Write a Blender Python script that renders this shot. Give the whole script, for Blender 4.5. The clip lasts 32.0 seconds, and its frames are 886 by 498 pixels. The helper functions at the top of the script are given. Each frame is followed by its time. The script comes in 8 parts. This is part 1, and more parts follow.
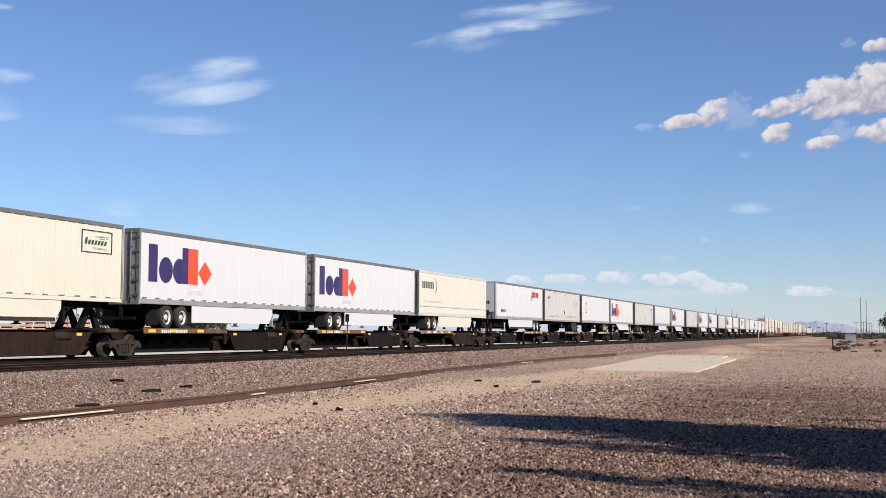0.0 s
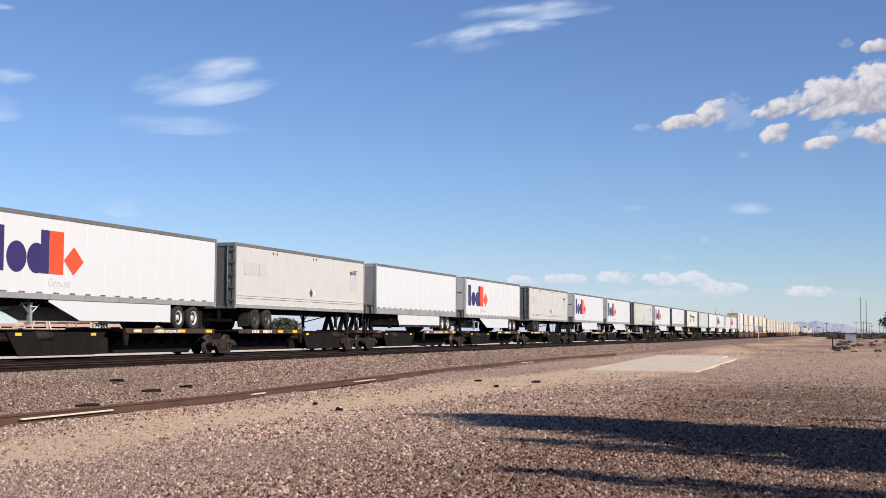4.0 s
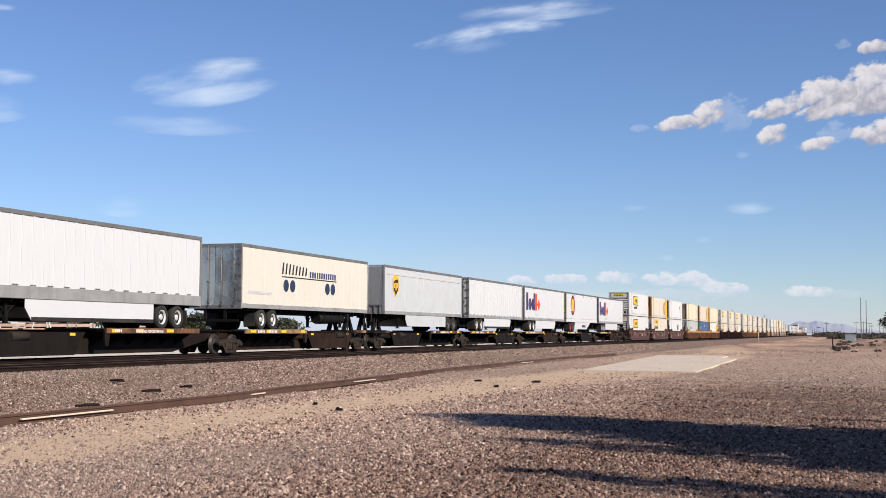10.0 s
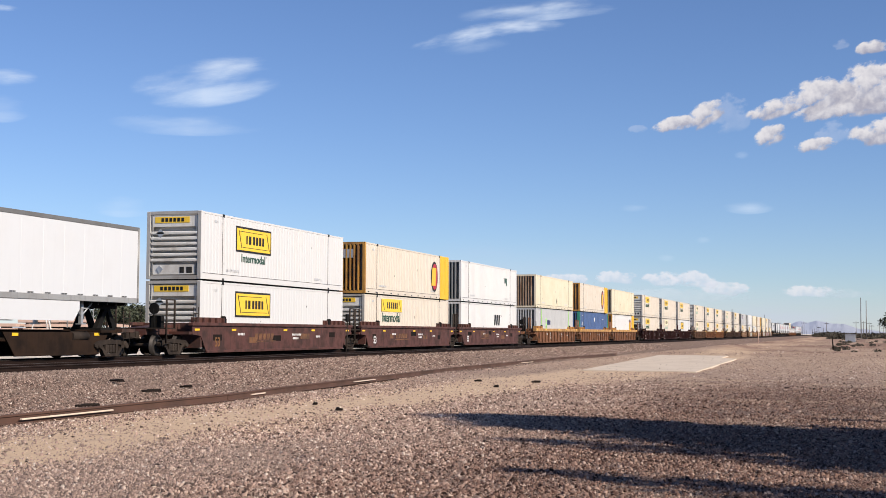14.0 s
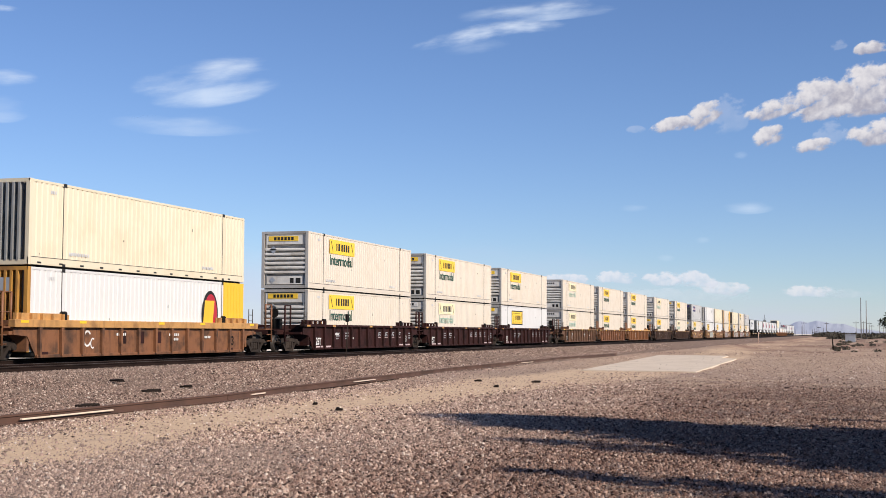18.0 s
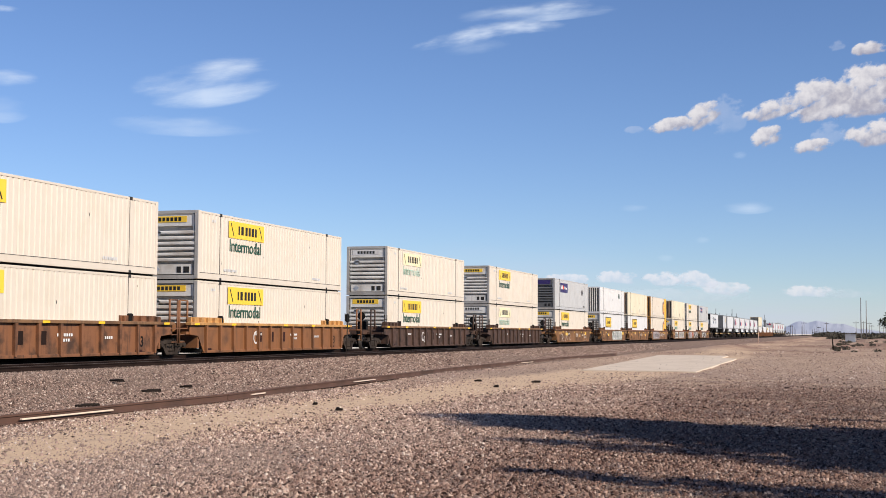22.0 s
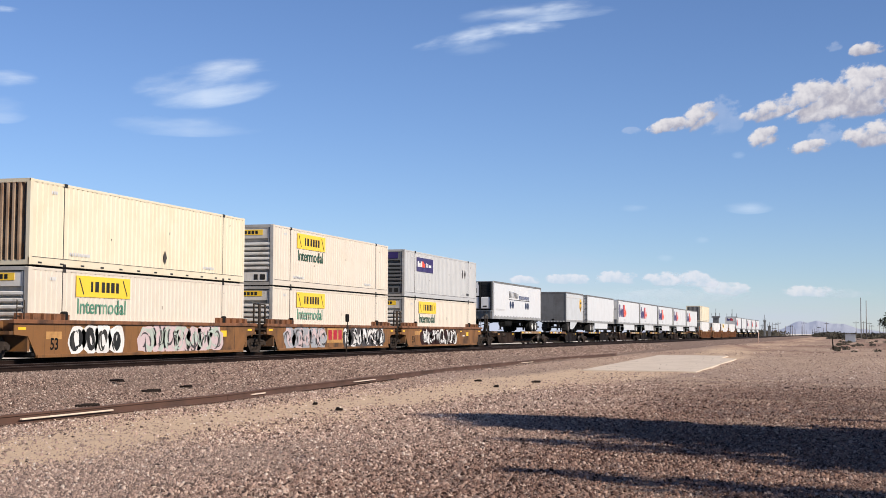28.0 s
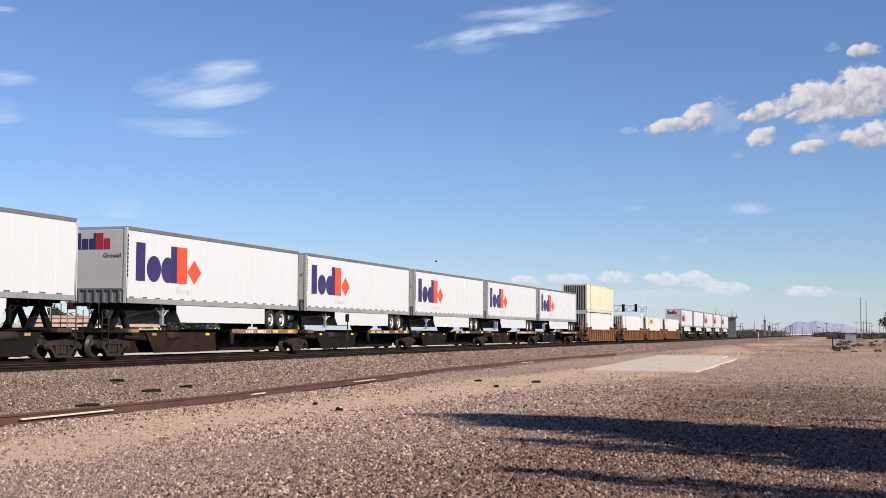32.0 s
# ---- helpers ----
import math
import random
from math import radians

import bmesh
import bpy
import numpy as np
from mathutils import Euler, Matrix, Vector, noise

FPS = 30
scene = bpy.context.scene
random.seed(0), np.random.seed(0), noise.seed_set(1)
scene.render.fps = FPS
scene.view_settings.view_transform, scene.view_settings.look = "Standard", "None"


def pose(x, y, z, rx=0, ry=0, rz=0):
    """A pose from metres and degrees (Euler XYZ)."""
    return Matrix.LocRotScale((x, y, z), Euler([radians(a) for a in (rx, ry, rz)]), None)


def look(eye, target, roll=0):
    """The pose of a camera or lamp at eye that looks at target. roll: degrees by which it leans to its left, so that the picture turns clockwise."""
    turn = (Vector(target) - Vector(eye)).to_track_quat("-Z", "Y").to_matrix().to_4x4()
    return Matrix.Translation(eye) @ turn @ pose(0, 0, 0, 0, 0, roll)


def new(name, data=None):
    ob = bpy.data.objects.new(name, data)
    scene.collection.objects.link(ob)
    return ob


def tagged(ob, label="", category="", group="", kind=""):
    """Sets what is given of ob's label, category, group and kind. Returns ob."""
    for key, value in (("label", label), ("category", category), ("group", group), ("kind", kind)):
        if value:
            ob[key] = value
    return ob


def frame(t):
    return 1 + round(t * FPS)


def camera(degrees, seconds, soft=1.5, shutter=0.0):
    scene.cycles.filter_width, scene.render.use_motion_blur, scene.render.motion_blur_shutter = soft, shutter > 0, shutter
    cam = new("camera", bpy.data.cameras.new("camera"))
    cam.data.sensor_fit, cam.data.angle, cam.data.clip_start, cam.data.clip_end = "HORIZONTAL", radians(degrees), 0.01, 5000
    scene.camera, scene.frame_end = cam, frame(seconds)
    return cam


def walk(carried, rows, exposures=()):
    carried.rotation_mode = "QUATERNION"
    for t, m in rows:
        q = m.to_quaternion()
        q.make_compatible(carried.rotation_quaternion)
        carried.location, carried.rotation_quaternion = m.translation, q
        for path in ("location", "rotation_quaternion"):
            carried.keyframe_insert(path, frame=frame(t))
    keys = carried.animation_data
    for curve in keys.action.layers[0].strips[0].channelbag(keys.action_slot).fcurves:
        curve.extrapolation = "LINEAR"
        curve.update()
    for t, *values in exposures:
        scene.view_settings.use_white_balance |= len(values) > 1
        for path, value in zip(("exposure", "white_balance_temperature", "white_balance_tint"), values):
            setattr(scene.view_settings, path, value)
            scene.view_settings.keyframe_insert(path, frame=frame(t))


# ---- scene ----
# The plan: the track runs along +y, the camera stands at the origin of the plan,
# z = 0 is the gravel yard, the rail heads lie at RAIL.
EYE = Vector((0.0, 0.0, 1.688))
YAW, PITCH, ROLL = 17.303, 3.668, 0.258
cam = camera(37.78, 32.0, soft=0.7)
STAND = pose(EYE.x, EYE.y, EYE.z, 90 + PITCH, 0, YAW) @ Matrix.Rotation(radians(ROLL), 4, "Z")
walk(cam, [(0.0, STAND), (32.0, STAND)])

# ---------------------------------------------------------------- light
SUN_AZ, SUN_EL = -21.0, 33.0          # degrees from +x towards +y, and above the horizon
sun_way = Vector((math.cos(radians(SUN_AZ)) * math.cos(radians(SUN_EL)),
                  math.sin(radians(SUN_AZ)) * math.cos(radians(SUN_EL)), math.sin(radians(SUN_EL))))
sun_data = bpy.data.lights.new("sun", "SUN")
sun_data.energy, sun_data.angle, sun_data.color = 5.0, radians(0.53), (1.0, 0.91, 0.805)
sun = new("sun", sun_data)
sun.matrix_world = look((0, 0, 60), Vector((0, 0, 60)) - sun_way)

world = bpy.data.worlds.new("sky")
scene.world = world
world.use_nodes = True
wn = world.node_tree
wn.nodes.clear()
sky = wn.nodes.new("ShaderNodeTexSky")
sky.sky_type, sky.sun_disc = "NISHITA", False
sky.sun_elevation, sky.sun_rotation = radians(SUN_EL), radians(90 - SUN_AZ)
sky.altitude, sky.air_density, sky.dust_density, sky.ozone_density = 900, 1.0, 0.1, 2.2
bg = wn.nodes.new("ShaderNodeBackground")
bg.inputs["Strength"].default_value = 0.086
wout = wn.nodes.new("ShaderNodeOutputWorld")
tint = wn.nodes.new("ShaderNodeMix")
tint.data_type, tint.blend_type = "RGBA", "MULTIPLY"
tint.inputs[0].default_value = 1.0
tint.inputs[7].default_value = (0.80, 0.91, 1.175, 1)
wn.links.new(sky.outputs[0], tint.inputs[6])
wn.links.new(tint.outputs[2], bg.inputs[0])
wn.links.new(bg.outputs[0], wout.inputs[0])
scene.view_settings.exposure = 0.2


# ---------------------------------------------------------------- materials
def material(name):
    m = bpy.data.materials.new(name)
    m.use_nodes = True
    nt = m.node_tree
    return m, nt, nt.nodes["Principled BSDF"]


def node(nt, kind, **values):
    n = nt.nodes.new("ShaderNode" + kind)
    for key, value in values.items():
        n.inputs[key].default_value = value
    return n


def mixed(nt, fac, a, b):
    n = nt.nodes.new("ShaderNodeMix")
    n.data_type = "RGBA"
    for sock, v in ((n.inputs[0], fac), (n.inputs[6], a), (n.inputs[7], b)):
        if isinstance(v, bpy.types.NodeSocket):
            nt.links.new(v, sock)
        elif isinstance(v, (int, float)):
            sock.default_value = v
        else:
            sock.default_value = (*v, 1)
    return n.outputs[2]


def ranged(nt, value, lo, hi, a=0.0, b=1.0):
    n = nt.nodes.new("ShaderNodeMapRange")
    n.interpolation_type = "SMOOTHSTEP"
    nt.links.new(value, n.inputs[0])
    for k, v in enumerate((lo, hi, a, b)):
        n.inputs[k + 1].default_value = v
    return n.outputs[0]


def noise_of(nt, coord, scale, detail=4.0, stretch=None, rough=0.55):
    src = coord
    if stretch:
        mp = nt.nodes.new("ShaderNodeMapping")
        mp.inputs["Scale"].default_value = stretch
        nt.links.new(coord, mp.inputs[0])
        src = mp.outputs[0]
    n = node(nt, "TexNoise", Scale=scale, Detail=detail, Roughness=rough)
    nt.links.new(src, n.inputs["Vector"])
    return n.outputs[0]


def coords(nt, moved=False):
    """Object coordinates, shifted for each object when moved is set."""
    tc = nt.nodes.new("ShaderNodeTexCoord")
    if not moved:
        return tc.outputs["Object"]
    oi = nt.nodes.new("ShaderNodeObjectInfo")
    mul = nt.nodes.new("ShaderNodeVectorMath")
    mul.operation = "SCALE"
    mul.inputs[0].default_value = (37.0, 53.0, 71.0)
    nt.links.new(oi.outputs["Random"], mul.inputs["Scale"])
    add = nt.nodes.new("ShaderNodeVectorMath")
    add.operation = "ADD"
    nt.links.new(tc.outputs["Object"], add.inputs[0])
    nt.links.new(mul.outputs[0], add.inputs[1])
    return add.outputs[0]


def bumped(nt, bsdf, height, strength, distance):
    b = nt.nodes.new("ShaderNodeBump")
    b.inputs["Strength"].default_value, b.inputs["Distance"].default_value = strength, distance
    nt.links.new(height, b.inputs["Height"])
    nt.links.new(b.outputs[0], bsdf.inputs["Normal"])


def surface(name, base, dirt=None, amount=0.35, rough=0.55, metal=0.0, streaks=True, grain=6.0, bump=0.15, fine=60.0):
    """Painted or bare sheet: base colour, blotches and upright streaks of dirt, fine grain."""
    m, nt, b = material(name)
    dirt = dirt or tuple(c * 0.55 for c in base)
    co = coords(nt, True)
    blotch = noise_of(nt, co, grain * 0.12, 5)
    f1 = ranged(nt, blotch, 0.42, 0.72, 0.0, amount)
    col = mixed(nt, f1, base, dirt)
    if streaks:
        st = noise_of(nt, co, 2.2, 5, (1.0, 2.2, 0.16), 0.6)
        col = mixed(nt, ranged(nt, st, 0.52, 0.75, 0.0, amount * 0.9), col, dirt)
    fn = noise_of(nt, co, fine, 2)
    col = mixed(nt, ranged(nt, fn, 0.3, 0.8, 0.0, amount * 0.35), col, dirt)
    nt.links.new(col, b.inputs["Base Color"])
    nt.links.new(ranged(nt, blotch, 0.3, 0.75, max(0.05, rough - 0.12), min(1, rough + 0.2)), b.inputs["Roughness"])
    b.inputs["Metallic"].default_value = metal
    if max(base) < 0.06:
        b.inputs["Specular IOR Level"].default_value = 0.12
    if bump:
        bumped(nt, b, fn, bump, 0.01)
    return m


WHITE = surface("white_trailer_paint", (0.62, 0.62, 0.615), (0.51, 0.495, 0.475), 0.15, 0.42)
CREAM = surface("cream_trailer_paint", (0.66, 0.615, 0.515), (0.50, 0.445, 0.35), 0.2, 0.48)
IVORY = surface("ivory_container_paint", (0.625, 0.55, 0.45), (0.47, 0.38, 0.27), 0.22, 0.5, grain=9)
SNOW = surface("clean_white_container_paint", (0.63, 0.615, 0.59), (0.56, 0.52, 0.46), 0.18, 0.45)
YELLOWED = surface("pale_yellow_container_paint", (0.68, 0.60, 0.44), (0.52, 0.40, 0.25), 0.28, 0.55)
GREY = surface("pale_grey_trailer_paint", (0.54, 0.52, 0.485), (0.40, 0.39, 0.36), 0.25, 0.5)
BLEACHED = surface("bleached_grey_patch", (0.50, 0.48, 0.45), (0.40, 0.39, 0.36), 0.3, 0.5)
SILVERGREY = surface("silver_grey_container_paint", (0.46, 0.455, 0.44), (0.33, 0.33, 0.33), 0.25, 0.5)
PARCELGREY = surface("cool_grey_trailer_paint", (0.53, 0.54, 0.54), (0.40, 0.40, 0.38), 0.25, 0.45)
BLUE = surface("blue_container_paint", (0.05, 0.10, 0.24), (0.10, 0.12, 0.17), 0.4, 0.5)
GREEN = surface("green_trim_paint", (0.04, 0.28, 0.20), None, 0.3, 0.5)
LIME = surface("lime_trim_paint", (0.35, 0.72, 0.14), None, 0.2, 0.5)
GOLD = surface("golden_yellow_paint", (0.80, 0.46, 0.03), (0.55, 0.30, 0.04), 0.2, 0.5)
AMBER = surface("amber_ribbed_paint", (0.50, 0.25, 0.045), (0.16, 0.075, 0.03), 0.8, 0.6)
RUSTEND = surface("rust_stained_ribbed_steel", (0.42, 0.30, 0.20), (0.16, 0.08, 0.04), 0.8, 0.7)
DOORGREY = surface("dull_grey_door_sheet", (0.33, 0.33, 0.32), (0.16, 0.15, 0.14), 0.5, 0.5, 0.25)
DOORDARK = surface("dark_grey_door_sheet", (0.13, 0.13, 0.13), (0.06, 0.055, 0.05), 0.5, 0.5)
CHROME = surface("polished_steel_door", (0.62, 0.61, 0.58), (0.30, 0.25, 0.20), 0.5, 0.25, 0.9)
BASEALLOY = surface("light_alloy_base_rail", (0.36, 0.355, 0.34), (0.17, 0.16, 0.15), 0.5, 0.5, 0.2)
ALLOY = surface("dull_alloy_rail", (0.185, 0.18, 0.17), (0.09, 0.085, 0.08), 0.5, 0.5, 0.2)
SILVER = surface("bright_alloy_corner", (0.55, 0.55, 0.54), (0.30, 0.29, 0.28), 0.4, 0.35, 0.5)
LOUVRE = surface("grey_white_ribbed_end", (0.74, 0.71, 0.65), (0.30, 0.24, 0.18), 0.5, 0.55)
ENDGREY = surface("weathered_grey_end_steel", (0.42, 0.40, 0.37), (0.20, 0.17, 0.14), 0.6, 0.55)
FRAMEGREY = surface("grey_frame_steel", (0.20, 0.195, 0.185), (0.09, 0.085, 0.08), 0.5, 0.5)
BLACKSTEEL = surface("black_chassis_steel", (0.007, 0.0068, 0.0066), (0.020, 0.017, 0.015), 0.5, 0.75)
CASTSTEEL = surface("grimy_cast_steel", (0.027, 0.020, 0.016), (0.066, 0.049, 0.038), 0.6, 0.75, grain=12)
TREADSTEEL = surface("worn_wheel_steel", (0.055, 0.047, 0.042), (0.03, 0.024, 0.02), 0.5, 0.55, 0.4)
# brown taken near black: shade below the trailers is put into the colour
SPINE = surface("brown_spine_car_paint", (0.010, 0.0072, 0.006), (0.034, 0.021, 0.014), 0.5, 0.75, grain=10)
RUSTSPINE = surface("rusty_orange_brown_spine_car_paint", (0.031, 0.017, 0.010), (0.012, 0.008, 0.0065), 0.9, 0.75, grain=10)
# sill plate brown, darkened for the same shade
SILLBROWN = surface("shaded_brown_sill_plate_paint", (0.014, 0.0105, 0.0085), (0.008, 0.006, 0.0055), 0.8, 0.75, grain=10)
DECKEDGE = surface("orange_deck_edge_paint", (0.20, 0.085, 0.032), (0.05, 0.03, 0.02), 1.0, 0.65, grain=14, fine=30)
DARKEDGE = surface("grimy_brown_deck_edge_paint", (0.075, 0.034, 0.020), (0.022, 0.014, 0.010), 1.0, 0.75, grain=14, fine=30)
TANEDGE = surface("sunbleached_tan_deck_edge_paint", (0.33, 0.20, 0.10), (0.07, 0.04, 0.025), 1.0, 0.7, grain=14, fine=30)
MAROON = surface("maroon_well_car_paint", (0.040, 0.014, 0.012), (0.016, 0.010, 0.009), 0.8, 0.65, grain=12)
TANBROWN = surface("faded_tan_brown_well_car_paint", (0.150, 0.070, 0.034), (0.045, 0.024, 0.015), 0.9, 0.7, grain=14)
SILVERMARK = surface("silver_spray_paint", (0.34, 0.34, 0.35), (0.20, 0.18, 0.17), 0.4, 0.45)
REDBROWN = surface("red_brown_well_car_paint", (0.100, 0.036, 0.025), (0.034, 0.016, 0.012), 0.9, 0.65, grain=12)
OCHRE = surface("ochre_well_car_paint", (0.24, 0.105, 0.030), (0.050, 0.027, 0.015), 1.0, 0.65)
RUSTBROWN = surface("rusty_brown_well_car_paint", (0.225, 0.090, 0.036), (0.048, 0.024, 0.014), 0.95, 0.7, grain=12)
DEEPBROWN = surface("deep_brown_well_car_paint", (0.085, 0.043, 0.027), (0.024, 0.014, 0.010), 0.9, 0.7, grain=12)
ORANGEBROWN = surface("orange_brown_well_car_paint", (0.24, 0.095, 0.032), (0.085, 0.042, 0.022), 0.8, 0.65)
SAFETY = surface("yellow_reflector_sheet", (0.85, 0.52, 0.02), (0.5, 0.28, 0.03), 0.25, 0.4, streaks=False)
RUBBER = surface("tyre_rubber", (0.022, 0.022, 0.022), (0.07, 0.062, 0.052), 0.6, 0.8, streaks=False)
RIM = surface("white_wheel_rim", (0.68, 0.67, 0.64), (0.22, 0.17, 0.13), 0.45, 0.4, 0.2, streaks=False)
DARKRIM = surface("dark_wheel_rim", (0.10, 0.085, 0.08), (0.05, 0.04, 0.035), 0.5, 0.5, 0.4, streaks=False)
REDRIM = surface("red_wheel_rim", (0.30, 0.03, 0.03), (0.10, 0.03, 0.03), 0.5, 0.5, streaks=False)
PURPLE = surface("deep_purple_lettering", (0.034, 0.020, 0.105), None, 0.1, 0.4)
FLAME = surface("flame_orange_lettering", (0.86, 0.075, 0.018), None, 0.1, 0.4)
CRIMSON = surface("crimson_mark", (0.42, 0.015, 0.03), None, 0.15, 0.4)
INK = surface("black_mark", (0.018, 0.018, 0.018), (0.10, 0.09, 0.08), 0.3, 0.5)
NAVY = surface("navy_mark", (0.030, 0.040, 0.120), None, 0.15, 0.4)
NAVYDISC = surface("navy_disc", (0.015, 0.025, 0.065), None, 0.1, 0.4)
FADED = surface("faded_grey_mark", (0.50, 0.50, 0.50), (0.66, 0.64, 0.60), 0.6, 0.5)
FADEDGREEN = surface("faded_green_mark", (0.28, 0.44, 0.33), (0.55, 0.60, 0.50), 0.8, 0.5)
MIDGREEN = surface("worn_green_mark", (0.05, 0.20, 0.12), (0.30, 0.40, 0.30), 0.6, 0.5)
DEEPGREEN = surface("deep_green_mark", (0.018, 0.075, 0.045), None, 0.2, 0.5)
SIGNYELLOW = surface("yellow_sign_sheet", (0.86, 0.54, 0.035), (0.74, 0.52, 0.12), 0.2, 0.45)
PALESIGN = surface("washed_out_yellow_sign", (0.80, 0.68, 0.36), (0.74, 0.66, 0.54), 0.95, 0.5, grain=14)
BROWNMARK = surface("dark_brown_mark", (0.045, 0.024, 0.012), None, 0.15, 0.4)
WHITEMARK = surface("white_mark", (0.74, 0.72, 0.68), (0.40, 0.34, 0.30), 0.4, 0.5)
PINKMARK = surface("pink_spray_paint", (0.56, 0.43, 0.42), (0.36, 0.26, 0.23), 0.4, 0.6)
MINTMARK = surface("mint_spray_paint", (0.42, 0.47, 0.40), (0.30, 0.30, 0.24), 0.4, 0.6)
TARP = surface("black_plastic_cowl", (0.020, 0.021, 0.023), None, 0.3, 0.35)
CONCRETE = surface("weathered_concrete", (0.66, 0.54, 0.41), (0.48, 0.375, 0.275), 0.55, 0.9, streaks=False, grain=8, bump=0.4)
OLDRUST = surface("old_rusty_rail_steel", (0.095, 0.045, 0.028), (0.05, 0.028, 0.02), 0.8, 0.85, streaks=False)
RUSTCHORD = surface("rust_worn_chord_paint", (0.22, 0.115, 0.05), (0.07, 0.036, 0.02), 0.9, 0.7, grain=14)
CHORD = surface("worn_yellow_chord_paint", (0.52, 0.27, 0.085), (0.20, 0.10, 0.04), 0.8, 0.65, grain=12)
RUSTRAIL = surface("rusty_rail_steel", (0.022, 0.012, 0.009), (0.010, 0.007, 0.006), 0.8, 0.85, streaks=False)
RAILHEAD = surface("worn_rail_head", (0.075, 0.062, 0.054), (0.03, 0.022, 0.018), 0.4, 0.6, 0.15, streaks=False)
TIMBER = surface("weathered_timber", (0.019, 0.0135, 0.0105), (0.009, 0.0065, 0.005), 0.6, 0.9, fine=40, bump=0.4)
LUMBER = surface("pinkish_sawn_lumber", (0.60, 0.42, 0.33), (0.42, 0.28, 0.21), 0.4, 0.8)
DARKBARK = surface("dark_grey_bark", (0.075, 0.058, 0.046), (0.04, 0.03, 0.024), 0.6, 0.95, bump=0.5)
BARK = surface("grey_brown_bark", (0.16, 0.125, 0.10), (0.09, 0.07, 0.055), 0.6, 0.95, bump=0.5)
GALV = surface("galvanised_steel", (0.50, 0.51, 0.52), (0.34, 0.34, 0.34), 0.3, 0.45, 0.6)


def leaf_material(name, light, dark):
    m, nt, b = material(name)
    geo = nt.nodes.new("ShaderNodeNewGeometry")
    nt.links.new(mixed(nt, geo.outputs["Random Per Island"], dark, light), b.inputs["Base Color"])
    b.inputs["Roughness"].default_value = 0.75
    return m


LEAF = leaf_material("dusty_green_leaves", (0.080, 0.088, 0.046), (0.030, 0.036, 0.019))
SCRUB = leaf_material("dry_scrub_leaves", (0.092, 0.074, 0.046), (0.028, 0.026, 0.016))


def gravel_shade(nt, co):
    """Share of shade put into the open yard's gravel, thin near the sandy lane."""
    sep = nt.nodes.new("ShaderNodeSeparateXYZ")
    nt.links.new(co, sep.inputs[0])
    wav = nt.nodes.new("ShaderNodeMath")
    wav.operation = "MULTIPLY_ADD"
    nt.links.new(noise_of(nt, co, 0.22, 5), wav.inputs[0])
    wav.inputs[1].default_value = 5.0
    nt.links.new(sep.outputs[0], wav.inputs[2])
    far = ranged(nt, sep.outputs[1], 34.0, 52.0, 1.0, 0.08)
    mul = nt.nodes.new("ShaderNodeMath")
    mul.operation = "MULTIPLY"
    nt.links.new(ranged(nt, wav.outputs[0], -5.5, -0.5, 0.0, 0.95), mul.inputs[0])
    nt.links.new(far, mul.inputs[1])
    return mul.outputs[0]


def stone_material(name="crushed_stone", dull=1.0):
    m, nt, b = material(name)
    geo = nt.nodes.new("ShaderNodeNewGeometry")
    ramp = nt.nodes.new("ShaderNodeValToRGB")
    nt.links.new(geo.outputs["Random Per Island"], ramp.inputs[0])
    el = ramp.color_ramp.elements
    stops = ((0.0, (0.022, 0.016, 0.014)), (0.18, (0.12, 0.076, 0.060)), (0.45, (0.325, 0.210, 0.164)),
             (0.75, (0.51, 0.355, 0.275)), (0.92, (0.74, 0.56, 0.44)), (1.0, (0.88, 0.75, 0.62)))
    while len(el) < len(stops):
        el.new(0.5)
    for e, (p, c) in zip(el, stops):
        e.position, e.color = p, (*(v * dull for v in c), 1)
    co = coords(nt)
    col = mixed(nt, ranged(nt, noise_of(nt, co, 40, 3), 0.35, 0.75, 0, 0.35), ramp.outputs[0], (0.22 * dull, 0.15 * dull, 0.12 * dull))
    col = mixed(nt, ranged(nt, noise_of(nt, co, 0.10, 4, (1.0, 0.5, 1.0)), 0.48, 0.62, 0.0, 0.45), col, (0.27 * dull, 0.205 * dull, 0.17 * dull))
    # shade among the open yard's stones, multiplied into their colour
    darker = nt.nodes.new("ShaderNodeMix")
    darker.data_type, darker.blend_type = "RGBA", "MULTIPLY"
    nt.links.new(gravel_shade(nt, co), darker.inputs[0])
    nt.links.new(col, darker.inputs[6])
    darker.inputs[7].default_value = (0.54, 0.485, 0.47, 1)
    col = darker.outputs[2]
    nt.links.new(col, b.inputs["Base Color"])
    b.inputs["Roughness"].default_value = 0.95
    b.inputs["Specular IOR Level"].default_value = 0.05
    return m


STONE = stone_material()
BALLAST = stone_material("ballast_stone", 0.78)


